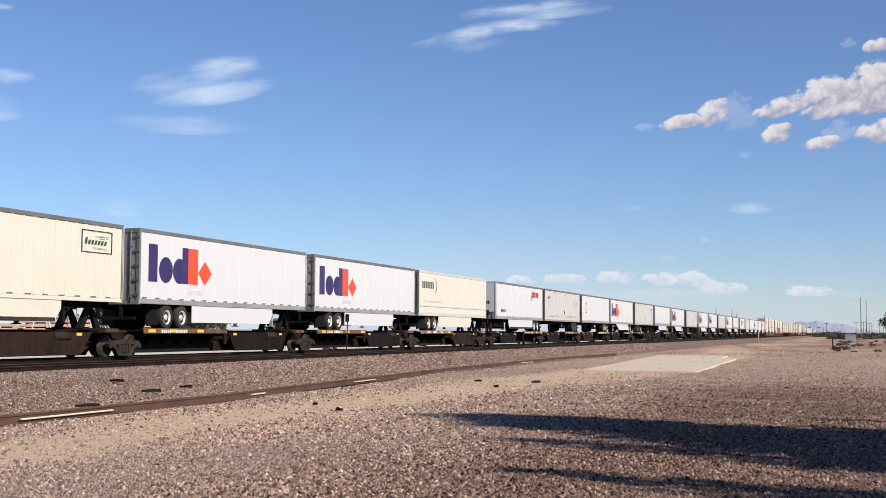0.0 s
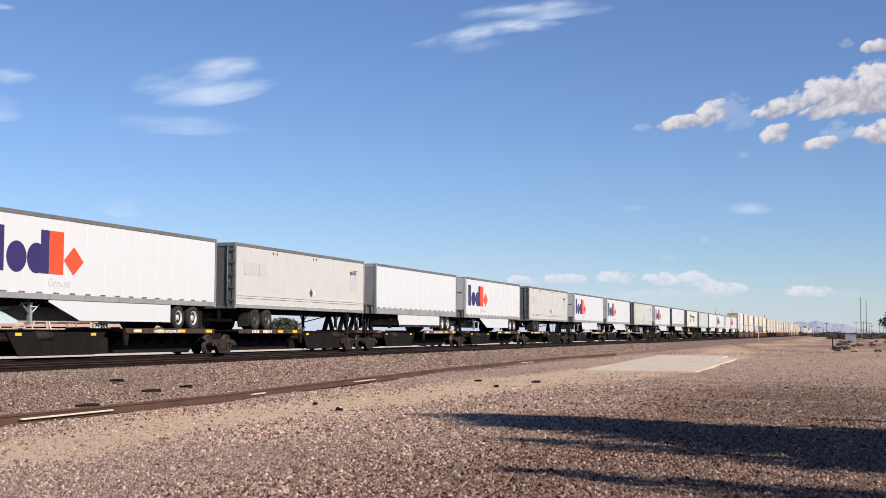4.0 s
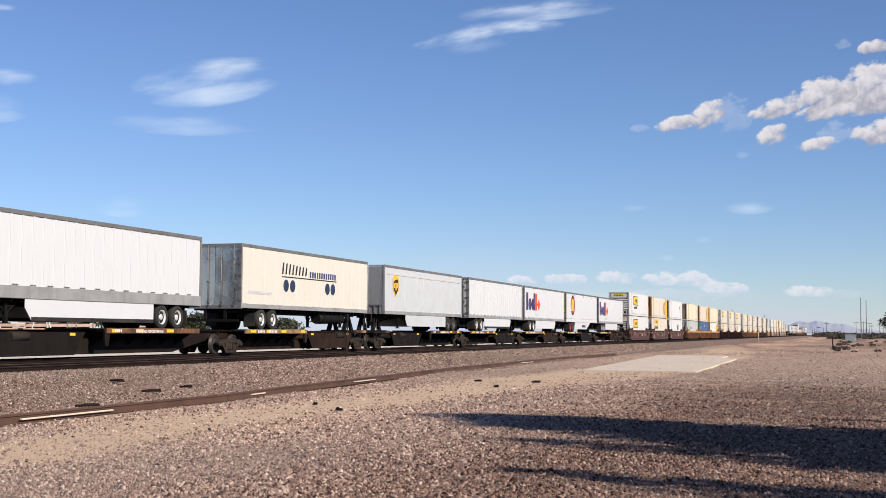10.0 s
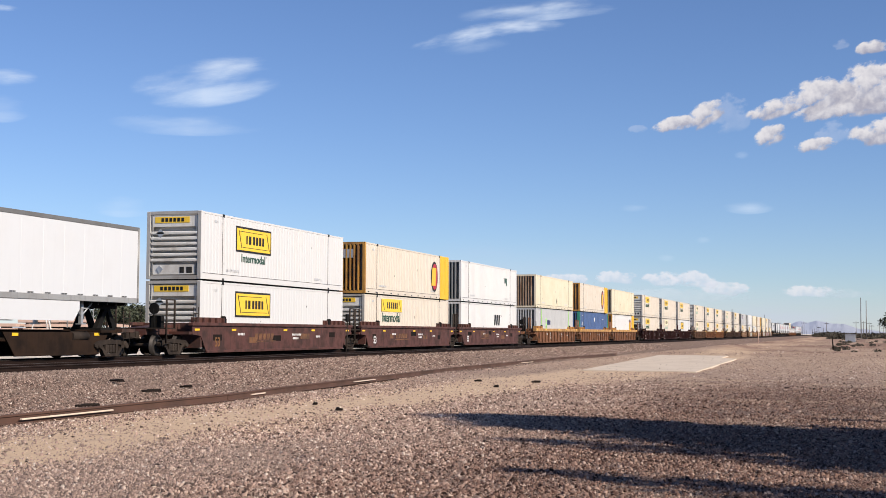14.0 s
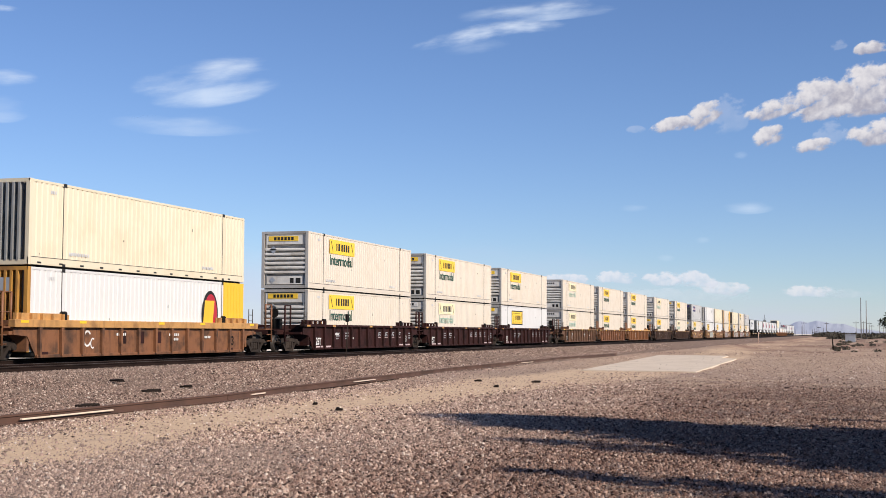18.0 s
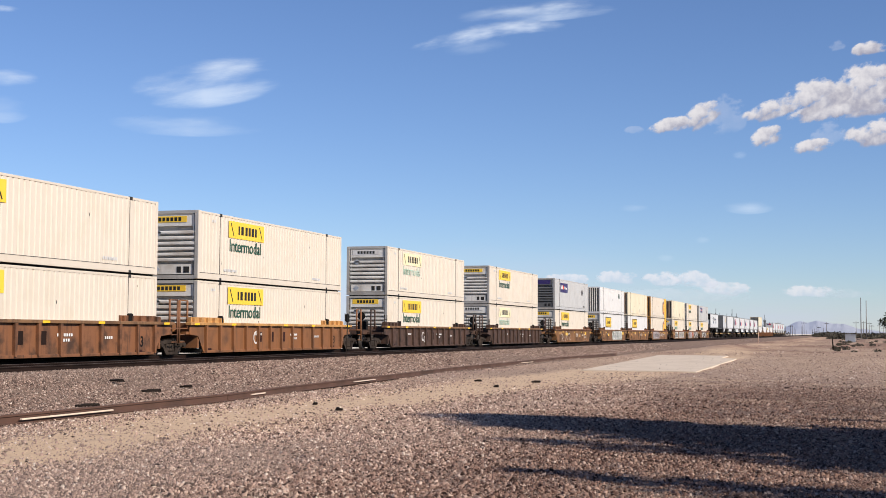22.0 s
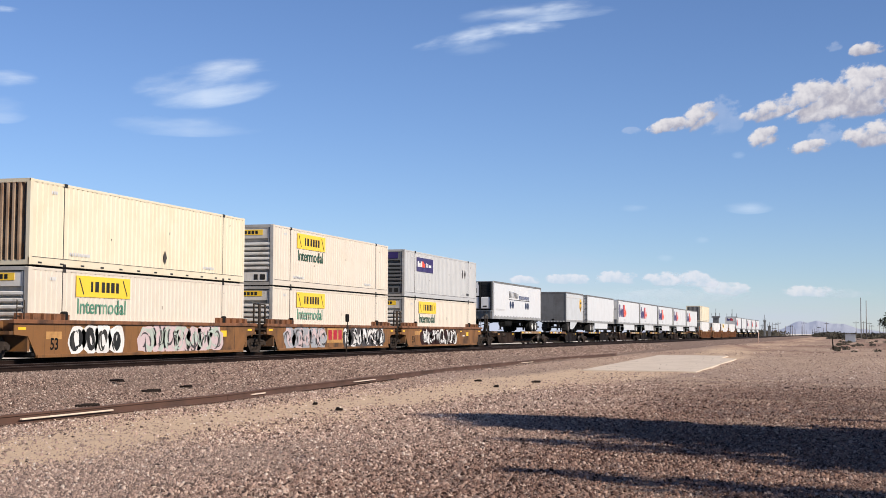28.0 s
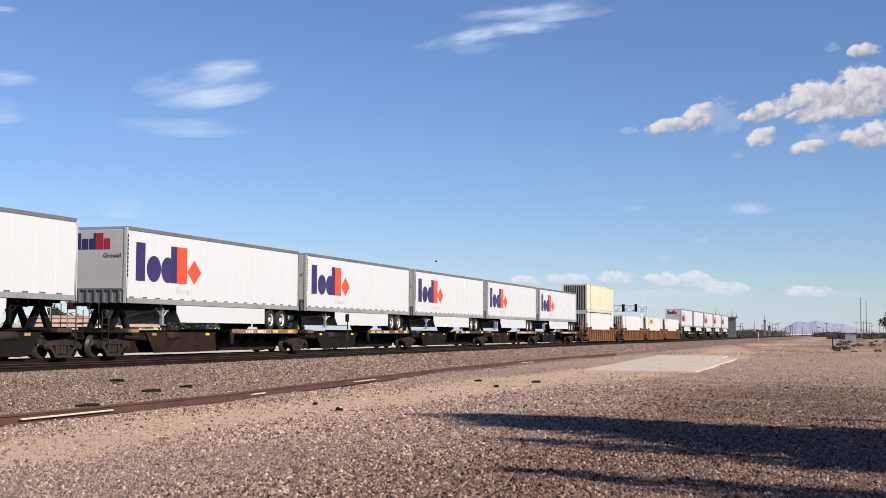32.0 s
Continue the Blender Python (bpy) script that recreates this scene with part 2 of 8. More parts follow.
def ground_material():
    """Gravel, sandy wheel tracks beside the old rail, ballast bank and dark track bed."""
    m, nt, b = material("gravel_yard_ground")
    co = coords(nt)
    sep = nt.nodes.new("ShaderNodeSeparateXYZ")
    nt.links.new(co, sep.inputs[0])
    vor = node(nt, "TexVoronoi", Scale=38.0)
    nt.links.new(co, vor.inputs["Vector"])
    vor2 = node(nt, "TexVoronoi", Scale=9.0)
    nt.links.new(co, vor2.inputs["Vector"])
    hsv = nt.nodes.new("ShaderNodeSeparateColor")
    nt.links.new(vor.outputs["Color"], hsv.inputs[0])
    grain = mixed(nt, hsv.outputs[0], (0.11, 0.073, 0.057), (0.58, 0.412, 0.315))
    hs2 = nt.nodes.new("ShaderNodeSeparateColor")
    nt.links.new(vor2.outputs["Color"], hs2.inputs[0])
    grain = mixed(nt, 0.45, grain, mixed(nt, hs2.outputs[0], (0.115, 0.082, 0.068), (0.55, 0.405, 0.322)))
    grain = mixed(nt, ranged(nt, noise_of(nt, co, 0.9, 5, (1.0, 0.6, 1.0)), 0.38, 0.68, 0.0, 0.5), grain, (0.47, 0.35, 0.26))
    # the same painted shade on the ground between the stones
    spread = gravel_shade(nt, co)
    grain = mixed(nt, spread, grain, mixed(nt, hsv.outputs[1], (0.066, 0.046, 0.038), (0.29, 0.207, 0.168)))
    big = noise_of(nt, co, 0.16, 5, (1.0, 0.45, 1.0))
    sand = mixed(nt, noise_of(nt, co, 9.0, 6), (0.47, 0.33, 0.215), (0.69, 0.51, 0.35))
    # wheel tracks: a sandy lane beside the old rail, patchy elsewhere
    off = nt.nodes.new("ShaderNodeMath")
    off.operation = "ADD"
    bend = nt.nodes.new("ShaderNodeMath")
    bend.operation = "SUBTRACT"
    nt.links.new(sep.outputs[0], bend.inputs[0])
    nt.links.new(ranged(nt, sep.outputs[1], 34.0, 52.0, 0.0, 1.9), bend.inputs[1])
    nt.links.new(bend.outputs[0], off.inputs[0])
    off.inputs[1].default_value = 11.2
    wav = nt.nodes.new("ShaderNodeMath")
    wav.operation = "MULTIPLY_ADD"
    nt.links.new(big, wav.inputs[0])
    wav.inputs[1].default_value = 5.0
    nt.links.new(off.outputs[0], wav.inputs[2])
    ab = nt.nodes.new("ShaderNodeMath")
    ab.operation = "ABSOLUTE"
    sub = nt.nodes.new("ShaderNodeMath")
    sub.operation = "SUBTRACT"
    nt.links.new(wav.outputs[0], sub.inputs[0])
    sub.inputs[1].default_value = 2.5
    nt.links.new(sub.outputs[0], ab.inputs[0])
    grow = nt.nodes.new("ShaderNodeMath")
    grow.operation = "SUBTRACT"
    nt.links.new(ab.outputs[0], grow.inputs[0])
    nt.links.new(ranged(nt, sep.outputs[1], 26.0, 44.0, 0.0, 0.7), grow.inputs[1])
    lane = ranged(nt, grow.outputs[0], 1.3, 2.9, 1.0, 0.0)
    patch = ranged(nt, noise_of(nt, co, 0.28, 6), 0.50, 0.64)
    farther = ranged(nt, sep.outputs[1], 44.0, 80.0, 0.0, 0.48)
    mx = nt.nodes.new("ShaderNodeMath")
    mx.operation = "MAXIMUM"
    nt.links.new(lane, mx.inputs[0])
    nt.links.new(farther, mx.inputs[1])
    pm = nt.nodes.new("ShaderNodeMath")
    pm.operation = "MULTIPLY"
    nt.links.new(patch, pm.inputs[0])
    pm.inputs[1].default_value = 0.42
    mx2 = nt.nodes.new("ShaderNodeMath")
    mx2.operation = "MAXIMUM"
    nt.links.new(mx.outputs[0], mx2.inputs[0])
    nt.links.new(pm.outputs[0], mx2.inputs[1])
    broken = nt.nodes.new("ShaderNodeMath")
    broken.operation = "MULTIPLY"
    nt.links.new(mx2.outputs[0], broken.inputs[0])
    nt.links.new(ranged(nt, noise_of(nt, co, 2.3, 6), 0.30, 0.50, 0.45, 1.0), broken.inputs[1])
    yard = mixed(nt, broken.outputs[0], grain, sand)
    # reddish dirt banks far off
    dm = nt.nodes.new("ShaderNodeMath")
    dm.operation = "MULTIPLY"
    nt.links.new(ranged(nt, sep.outputs[1], 85.0, 130.0), dm.inputs[0])
    nt.links.new(ranged(nt, noise_of(nt, co, 0.11, 6, (1.0, 0.35, 1.0)), 0.40, 0.60, 0.15, 0.95), dm.inputs[1])
    yard = mixed(nt, dm.outputs[0], yard, mixed(nt, noise_of(nt, co, 1.4, 6), (0.15, 0.085, 0.062), (0.40, 0.26, 0.19)))
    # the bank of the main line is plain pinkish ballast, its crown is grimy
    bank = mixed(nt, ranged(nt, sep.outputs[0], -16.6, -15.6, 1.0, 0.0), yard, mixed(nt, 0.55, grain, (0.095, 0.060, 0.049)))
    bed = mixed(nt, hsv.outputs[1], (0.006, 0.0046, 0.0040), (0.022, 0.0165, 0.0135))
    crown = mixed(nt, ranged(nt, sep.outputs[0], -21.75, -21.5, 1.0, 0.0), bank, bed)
    desert = mixed(nt, noise_of(nt, co, 0.05, 6), (0.60, 0.52, 0.42), (0.80, 0.72, 0.61))
    col = mixed(nt, ranged(nt, sep.outputs[0], -31.4, -30.4, 1.0, 0.0), crown, desert)
    nt.links.new(col, b.inputs["Base Color"])
    b.inputs["Roughness"].default_value = 0.95
    b.inputs["Specular IOR Level"].default_value = 0.05
    hgt = mixed(nt, broken.outputs[0], vor.outputs["Distance"], noise_of(nt, co, 14, 6))
    bumped(nt, b, hgt, 0.9, 0.035)
    return m


GROUND = ground_material()


# ---------------------------------------------------------------- mesh helpers
MESHES = {}


def cached(key, build):
    """One mesh for each key, whatever number of parts use it."""
    if key not in MESHES:
        bm = bmesh.new()
        build(bm)
        me = bpy.data.meshes.new("mesh")
        bm.normal_update()
        bm.to_mesh(me)
        bm.free()
        me.materials.append(None)
        MESHES[key] = me
    return MESHES[key]


def put(name, me, mat, parent=None, label="", at=None):
    ob = new(name, me)
    if not me.materials:
        me.materials.append(None)
    ob.material_slots[0].link = "OBJECT"
    ob.material_slots[0].material = mat
    if parent:
        ob.parent = parent
    if at is not None:
        ob.matrix_basis = at if isinstance(at, Matrix) else Matrix.Translation(at)
    if label:
        ob["label"] = label
    return ob


def part(name, key, build, mat, parent, label="", at=None):
    return put(name, cached(key, build), mat, parent, label, at)


def thing(name, label, category, group="", kind="", m=None):
    ob = new(name)
    ob.empty_display_size = 0.3
    tagged(ob, label, category, group, kind)
    if m is not None:
        ob.matrix_basis = m
    return ob


def box(bm, x0, x1, y0, y1, z0, z1, bevel=0.0):
    vs = [bm.verts.new((x, y, z)) for x in (x0, x1) for y in (y0, y1) for z in (z0, z1)]
    fs = [bm.faces.new([vs[i] for i in q]) for q in
          ((0, 1, 3, 2), (4, 6, 7, 5), (0, 4, 5, 1), (2, 3, 7, 6), (0, 2, 6, 4), (1, 5, 7, 3))]
    if bevel:
        es = list({e for f in fs for e in f.edges})
        bmesh.ops.bevel(bm, geom=es, offset=bevel, segments=1, affect="EDGES")


def prism(bm, poly, axis, a, b):
    """A polygon of (u, v) drawn out along an axis from a to b. x: (y, z); y: (x, z); z: (x, y)."""
    def at(u, v, w):
        return {"x": (w, u, v), "y": (u, w, v), "z": (u, v, w)}[axis]
    lo = [bm.verts.new(at(u, v, a)) for u, v in poly]
    hi = [bm.verts.new(at(u, v, b)) for u, v in poly]
    n = len(poly)
    fs = [bm.faces.new(lo), bm.faces.new(hi[::-1])]
    for i in range(n):
        fs.append(bm.faces.new((lo[i], hi[i], hi[(i + 1) % n], lo[(i + 1) % n])))
    bmesh.ops.recalc_face_normals(bm, faces=fs)


def rod(bm, p, q, r, seg=8, r2=None):
    """A round bar from p to q."""
    p, q = Vector(p), Vector(q)
    d = q - p
    rot = d.to_track_quat("Z", "Y").to_matrix()
    r2 = r if r2 is None else r2
    rings = []
    for c, rr in ((p, r), (q, r2)):
        rings.append([bm.verts.new(c + rot @ Vector((math.cos(2 * math.pi * i / seg) * rr, math.sin(2 * math.pi * i / seg) * rr, 0)))
                      for i in range(seg)])
    for i in range(seg):
        bm.faces.new((rings[0][i], rings[0][(i + 1) % seg], rings[1][(i + 1) % seg], rings[1][i])).smooth = True
    bm.faces.new(rings[0][::-1])
    bm.faces.new(rings[1])


def lathe(bm, profile, seg=20, axis="x", centre=(0, 0, 0)):
    """Turn (along, radius) pairs round an axis."""
    c = Vector(centre)
    rings = []
    for a, r in profile:
        ring = []
        for i in range(seg):
            u, v = math.cos(2 * math.pi * i / seg) * r, math.sin(2 * math.pi * i / seg) * r
            ring.append(bm.verts.new(c + Vector({"x": (a, u, v), "y": (u, a, v), "z": (u, v, a)}[axis])))
        rings.append(ring)
    fs = []
    for r0, r1 in zip(rings, rings[1:]):
        for i in range(seg):
            f = bm.faces.new((r0[i], r0[(i + 1) % seg], r1[(i + 1) % seg], r1[i]))
            f.smooth = True
            fs.append(f)
    fs.append(bm.faces.new(rings[0]))
    fs.append(bm.faces.new(rings[-1]))
    bmesh.ops.recalc_face_normals(bm, faces=fs)


def ring_shape(bm, cy, cz, ry, rz, wide, x, seg=20, gap=0.0, thick=0.006):
    """A flat ring on a wall that faces +x, open over the given share of a turn."""
    n = max(3, int(seg * (1 - gap)))
    pts = []
    for i in range(n + 1):
        t = 2 * math.pi * (gap / 2 + (1 - gap) * i / n)
        pts.append((math.cos(t), math.sin(t)))
    for (c0, s0), (c1, s1) in zip(pts, pts[1:]):
        quad = [(cy + c0 * ry, cz + s0 * rz), (cy + c1 * ry, cz + s1 * rz),
                (cy + c1 * (ry - wide), cz + s1 * (rz - wide)), (cy + c0 * (ry - wide), cz + s0 * (rz - wide))]
        prism(bm, quad, "x", x, x + thick)


def disc_shape(bm, cy, cz, ry, rz, x, seg=18, thick=0.006):
    prism(bm, [(cy + math.cos(2 * math.pi * i / seg) * ry, cz + math.sin(2 * math.pi * i / seg) * rz) for i in range(seg)], "x", x, x + thick)


def text_mesh(body, size, squeeze=1.0, bold=0.0):
    """Letters as a thin mesh, upright on a wall that faces +x and read towards +y."""
    key = ("text", body, size, squeeze, bold)
    if key not in MESHES:
        cu = bpy.data.curves.new("letters", "FONT")
        cu.body, cu.size, cu.extrude, cu.offset, cu.resolution_u = body, size, 0.004, bold, 3
        ob = new("letters", cu)
        bpy.context.view_layer.update()
        me = bpy.data.meshes.new_from_object(ob.evaluated_get(bpy.context.evaluated_depsgraph_get()))
        bpy.data.objects.remove(ob)
        me.transform(Matrix(((0, 0, 1, 0), (squeeze, 0, 0, 0), (0, 1, 0, 0), (0, 0, 0, 1))))
        me.materials.clear()
        me.materials.append(None)
        MESHES[key] = me
    return MESHES[key]
TRACK_X, RAIL = -27.28, 0.68


# ---------------------------------------------------------------- the ground
def smooth(t):
    t = min(1.0, max(0.0, t))
    return t * t * (3 - 2 * t)


def ground_height(x, y):
    """Flat yard, the bank of the main line, and low dirt heaps beyond the yard."""
    z = 0.05 * noise.noise((x * 0.22, y * 0.12, 3.1)) + 0.02 * noise.noise((x * 0.9, y * 0.6, 7.7))
    z *= smooth((abs(x + 12.0) + 2) / 6) if y < 60 else 1.0
    bank = 0.53 * smooth((-16.0 - x) / 4.0) if x > -26 else 0.53 * smooth((x + 31.8) / 2.4)
    z = z * (1 - bank / 0.53) + bank
    if y > 60:
        far = smooth((y - 60) / 60)
        heap = max(0.0, noise.noise((x * 0.16, y * 0.06, 1.3)) + 0.5 * noise.noise((x * 0.5, y * 0.2, 4.4)))
        z += 0.75 * heap * far * smooth((x + 3.0) / 4.0) * smooth((900 - y) / 500)
        ridge = math.exp(-((x + 12.5 - 0.004 * (y - 60)) / 2.6) ** 2)
        z += 0.42 * ridge * smooth((y - 95) / 40) * (0.7 + 0.6 * noise.noise((x * 0.2, y * 0.05, 9.0))) * smooth((620 - y) / 200)
    return z


def spaced(values):
    out = []
    for a, b, n in values:
        out += list(np.linspace(a, b, n, endpoint=False))
    return out + [values[-1][1]]


def make_ground():
    xs = spaced([(-4800, -400, 8), (-400, -80, 10), (-80, -36, 8), (-36, -14, 44), (-14, 6, 50), (6, 40, 30), (40, 400, 12), (400, 4800, 8)])
    ys = spaced([(-4800, -300, 6), (-300, 0, 10), (0, 60, 110), (60, 200, 90), (200, 600, 60), (600, 4800, 14)])
    verts = [(x, y, ground_height(x, y)) for y in ys for x in xs]
    n = len(xs)
    faces = [(j * n + i, j * n + i + 1, (j + 1) * n + i + 1, (j + 1) * n + i) for j in range(len(ys) - 1) for i in range(n - 1)]
    me = bpy.data.meshes.new("ground")
    me.from_pydata(verts, [], faces)
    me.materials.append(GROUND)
    for p in me.polygons:
        p.use_smooth = True
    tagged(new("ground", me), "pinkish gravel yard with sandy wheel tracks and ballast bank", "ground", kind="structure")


make_ground()


# ---------------------------------------------------------------- tracks
def rail_profile(bm, x, y0, y1, base, step=None):
    """Flat-bottomed rail: foot, web and head."""
    h = 0.172
    poly = [(x - 0.07, base), (x + 0.07, base), (x + 0.07, base + 0.012), (x + 0.012, base + 0.035), (x + 0.012, base + 0.125), (x + 0.036, base + 0.135),
            (x + 0.036, base + h - 0.006), (x + 0.028, base + h), (x - 0.028, base + h), (x - 0.036, base + h - 0.006), (x - 0.036, base + 0.135), (x - 0.012, base + 0.125), (x - 0.012, base + 0.035), (x - 0.07, base + 0.012)]
    prism(bm, poly, "y", y0, y1)


def make_track(name, xc, label):
    t = thing(name, label, "railway track", kind="structure", m=pose(xc, 0, 0))
    for sx in (-0.753, 0.753):
        part("rail", ("rail", sx, xc), lambda bm: rail_profile(bm, sx, -250, 1600, RAIL - 0.172), RUSTRAIL, t, "rusty steel rail")
        part("rail_head", ("railh", sx, xc), lambda bm: box(bm, sx - 0.030, sx + 0.030, -250, 1600, RAIL - 0.004, RAIL + 0.003), RAILHEAD, t, "polished running surface")
    tie = cached("tie", lambda bm: box(bm, -1.30, 1.30, -0.115, 0.115, RAIL - 0.27, RAIL - 0.168, 0.012))
    rnd = random.Random(4)
    for i in range(190):
        put("tie", tie, TIMBER, t, at=Matrix.Translation((rnd.uniform(-0.04, 0.04), 14 + i * 0.52, rnd.uniform(-0.012, 0.0))))
    def rest(bm):
        for i in range(900):
            y = 14 + (190 + i) * 0.52
            box(bm, -1.3, 1.3, y - 0.11, y + 0.11, RAIL - 0.27, RAIL - 0.17)
    tagged(part("ties", ("ties", xc), rest, TIMBER, t), kind="stuff")


make_track("track", -27.28, "main line track carrying the train on dark ties")
make_track("track", -22.65, "empty main line track with rusty rails and dark ties")


def make_old_rail():
    """Worn rails laid end to end along the foot of the bank, with broken timber beside them."""
    R = thing("old_rail", "rusty discarded rails lying end to end in gravel", "rail", m=pose(-15.1, 0, 0))
    pts = [(0.85, 13.0), (0.9, 21.0), (0.92, 28.2), (0.5, 32.4), (-0.28, 43.8), (-0.95, 53.0), (-1.2, 63.5), (-1.6, 78.0), (-1.0, 94.4)]
    for i, ((xa, ya), (xb, yb)) in enumerate(zip(pts, pts[1:])):
        ln = math.hypot(xb - xa, yb - ya)
        m = Matrix.Translation((xa, ya, 0.02)) @ Matrix.Rotation(-math.atan2(xb - xa, yb - ya), 4, "Z")
        part("rail", ("oldr", i), lambda bm: (rail_profile(bm, 0, 0, ln - 0.03, 0.0), box(bm, -0.19, -0.03, 0.1, ln - 0.2, -0.05, 0.075, 0.01)), OLDRUST, R, "rusty rail beside a sunken timber", m)
    for k, (x, y, ln, a) in enumerate(((0.98, 20.0, 3.0, -1), (0.78, 29.8, 1.0, 12), (0.14, 38.6, 2.3, 9), (-1.15, 66.0, 3.0, 4))):
        part("sun_bleached_strip", ("strip", k), lambda bm: box(bm, -0.025, 0.025, 0, ln, 0.0, 0.03, 0.005), CONCRETE, R, "pale bleached strip", Matrix.Translation((x, y, 0.08)) @ Matrix.Rotation(radians(a * 0.4), 4, "Z"))


make_old_rail()


def make_scraps():
    rnd = random.Random(8)
    for k, (x, y, ln, turn) in enumerate(((-16.2, 24.9, 0.5, -40), (-18.4, 29.9, 0.55, 240), (-17.2, 29.4, 0.45, -55), (-17.3, 31.6, 0.3, -85), (-15.2, 29.3, 0.25, -60), (-12.1, 42.5, 0.22, -95), (-10.0, 42.0, 0.28, -75), (-10.35, 38.5, 0.15, -60), (-11.6, 27.5, 0.16, 20), (-10.2, 25.6, 0.12, 60))):
        ob = put("timber_scrap", cached(("scrap", k), lambda bm: (box(bm, -0.05, 0.05, 0, ln, 0, 0.05, 0.015), prism(bm, [(-0.08, 0.0), (0.02, 0.0), (-0.03, 0.07)], "y", ln * 0.3, ln * 1.1))), TIMBER,
                 at=Matrix.Translation((x, y, ground_height(x, y) + 0.015)) @ Matrix.Rotation(radians(turn), 4, "Z"))
        tagged(ob, "dark weathered timber scrap on the ballast", "timber", "timber scraps")


make_scraps()


def make_slab():
    S = put("concrete_slab", cached("slab", lambda bm: prism(bm, [(-11.2, 56.4), (-6.15, 56.1), (-6.85, 86.0), (-8.0, 87.5), (-8.3, 97.0), (-13.4, 97.5)], "z", -0.05, 0.05)), CONCRETE)
    tagged(S, "flat weathered concrete slab strewn with small stones", "concrete slab")


make_slab()


def make_post():
    P = thing("marker_post", "thin dark steel post with small square plate", "post", m=pose(-20.96, 53.05, 0.53))
    part("pole", "mp1", lambda bm: rod(bm, (0, 0, -0.2), (0.05, 0.06, 1.62), 0.026, 8), CASTSTEEL, P)
    part("plate", "mp2", lambda bm: box(bm, -0.02, 0.10, -0.09, 0.12, 1.58, 1.93, 0.03), BLACKSTEEL, P, "small dark plate")


make_post()
# ---------------------------------------------------------------- the train
# Each vehicle's space: origin on the track's centre line at the rail heads, under the end that leads;
# y runs back along the train, +x faces the yard.

NEAR = 1.30
MOVING = []


def start_of(s):
    return pose(TRACK_X, s + 4.77, RAIL)


def rolling(name, s, label, category, group=""):
    ob = thing(name, label, category, group, m=start_of(s))
    MOVING.append((ob, s))
    return ob


def tyre_build(bm):
    lathe(bm, [(-0.13, 0.30), (-0.14, 0.44), (-0.10, 0.495), (0.10, 0.495), (0.14, 0.44), (0.13, 0.30), (0.06, 0.29)], 22)


def rim_build(bm):
    lathe(bm, [(0.03, 0.295), (0.125, 0.295), (0.115, 0.265), (0.03, 0.235), (0.02, 0.13), (0.085, 0.115), (0.10, 0.07), (0.10, 0.02)], 18)
    for i in range(8):
        t = i * math.pi / 4
        rod(bm, (0.02, math.cos(t) * 0.175, math.sin(t) * 0.175), (0.05, math.cos(t) * 0.175, math.sin(t) * 0.175), 0.02, 5)


def road_wheel(parent, x, y, z, rim_mat):
    side = 1 if x > 0 else -1
    m = Matrix.Translation((x, y, z)) @ (Matrix.Identity(4) if side > 0 else Matrix.Rotation(math.pi, 4, "Z"))
    w = part("wheel", "tyre", tyre_build, RUBBER, parent, at=m)
    part("rim", "rim", rim_build, rim_mat, w)
    return w


def logo_parcel(parent, y, z, hgt, x=NEAR):
    """Two-colour parcel mark in plain shapes: upright bars, ovals and a lozenge."""
    h, w = hgt, hgt * 0.306
    part("mark", ("lp1", y, z, h), lambda bm: box(bm, x, x + 0.006, y, y + w * 1.5, z, z + h), PURPLE, parent, "deep purple bar")
    part("mark", ("lp2", y, z, h), lambda bm: disc_shape(bm, y + 3.0 * w, z + h * 0.34, 1.2 * w, h * 0.35, x, 22), PURPLE, parent, "deep purple oval")
    part("mark", ("lp3", y, z, h), lambda bm: disc_shape(bm, y + 5.45 * w, z + h * 0.34, 1.2 * w, h * 0.35, x, 22), PURPLE, parent, "deep purple oval")
    part("mark", ("lp4", y, z, h), lambda bm: box(bm, x, x + 0.0064, y + 5.95 * w, y + 7.0 * w, z, z + h), PURPLE, parent, "deep purple bar")
    part("mark", ("lp5", y, z, h), lambda bm: box(bm, x, x + 0.006, y + 7.05 * w, y + 8.9 * w, z, z + h), FLAME, parent, "flame orange bar")
    part("mark", ("lp6", y, z, h), lambda bm: prism(bm, [(y + 8.95 * w, z + 0.34 * h), (y + 10.3 * w, z), (y + 11.65 * w, z + 0.34 * h), (y + 10.3 * w, z + 0.68 * h)], "x", x, x + 0.006), FLAME, parent, "flame orange lozenge")


def end_logo(parent, z, hgt, mat_a=PURPLE, mat_b=CRIMSON):
    """The same mark, small, on the end that leads."""
    w = hgt * 0.22
    y = -0.003
    for k, (p, q, top, mat) in enumerate(((0, 2.0, 1, mat_a), (2.3, 4.3, 0.66, mat_a), (4.6, 6.0, 0.66, mat_a), (6.0, 6.7, 1, mat_a), (6.7, 9.1, 1, mat_b), (9.3, 11.3, 0.66, mat_b))):
        part("mark", ("el", z, hgt, k), lambda bm: box(bm, -0.95 + p * w, -0.95 + q * w, y - 0.006, y, z, z + hgt * top), mat, parent, "purple bar" if mat is mat_a else "dark red bar")
    put("lettering", text_mesh("Ground", 0.24), INK, parent, "small black lettering",
        Matrix.Translation((0.30, y - 0.003, z - 0.32)) @ Matrix.Rotation(-math.pi / 2, 4, "Z"))


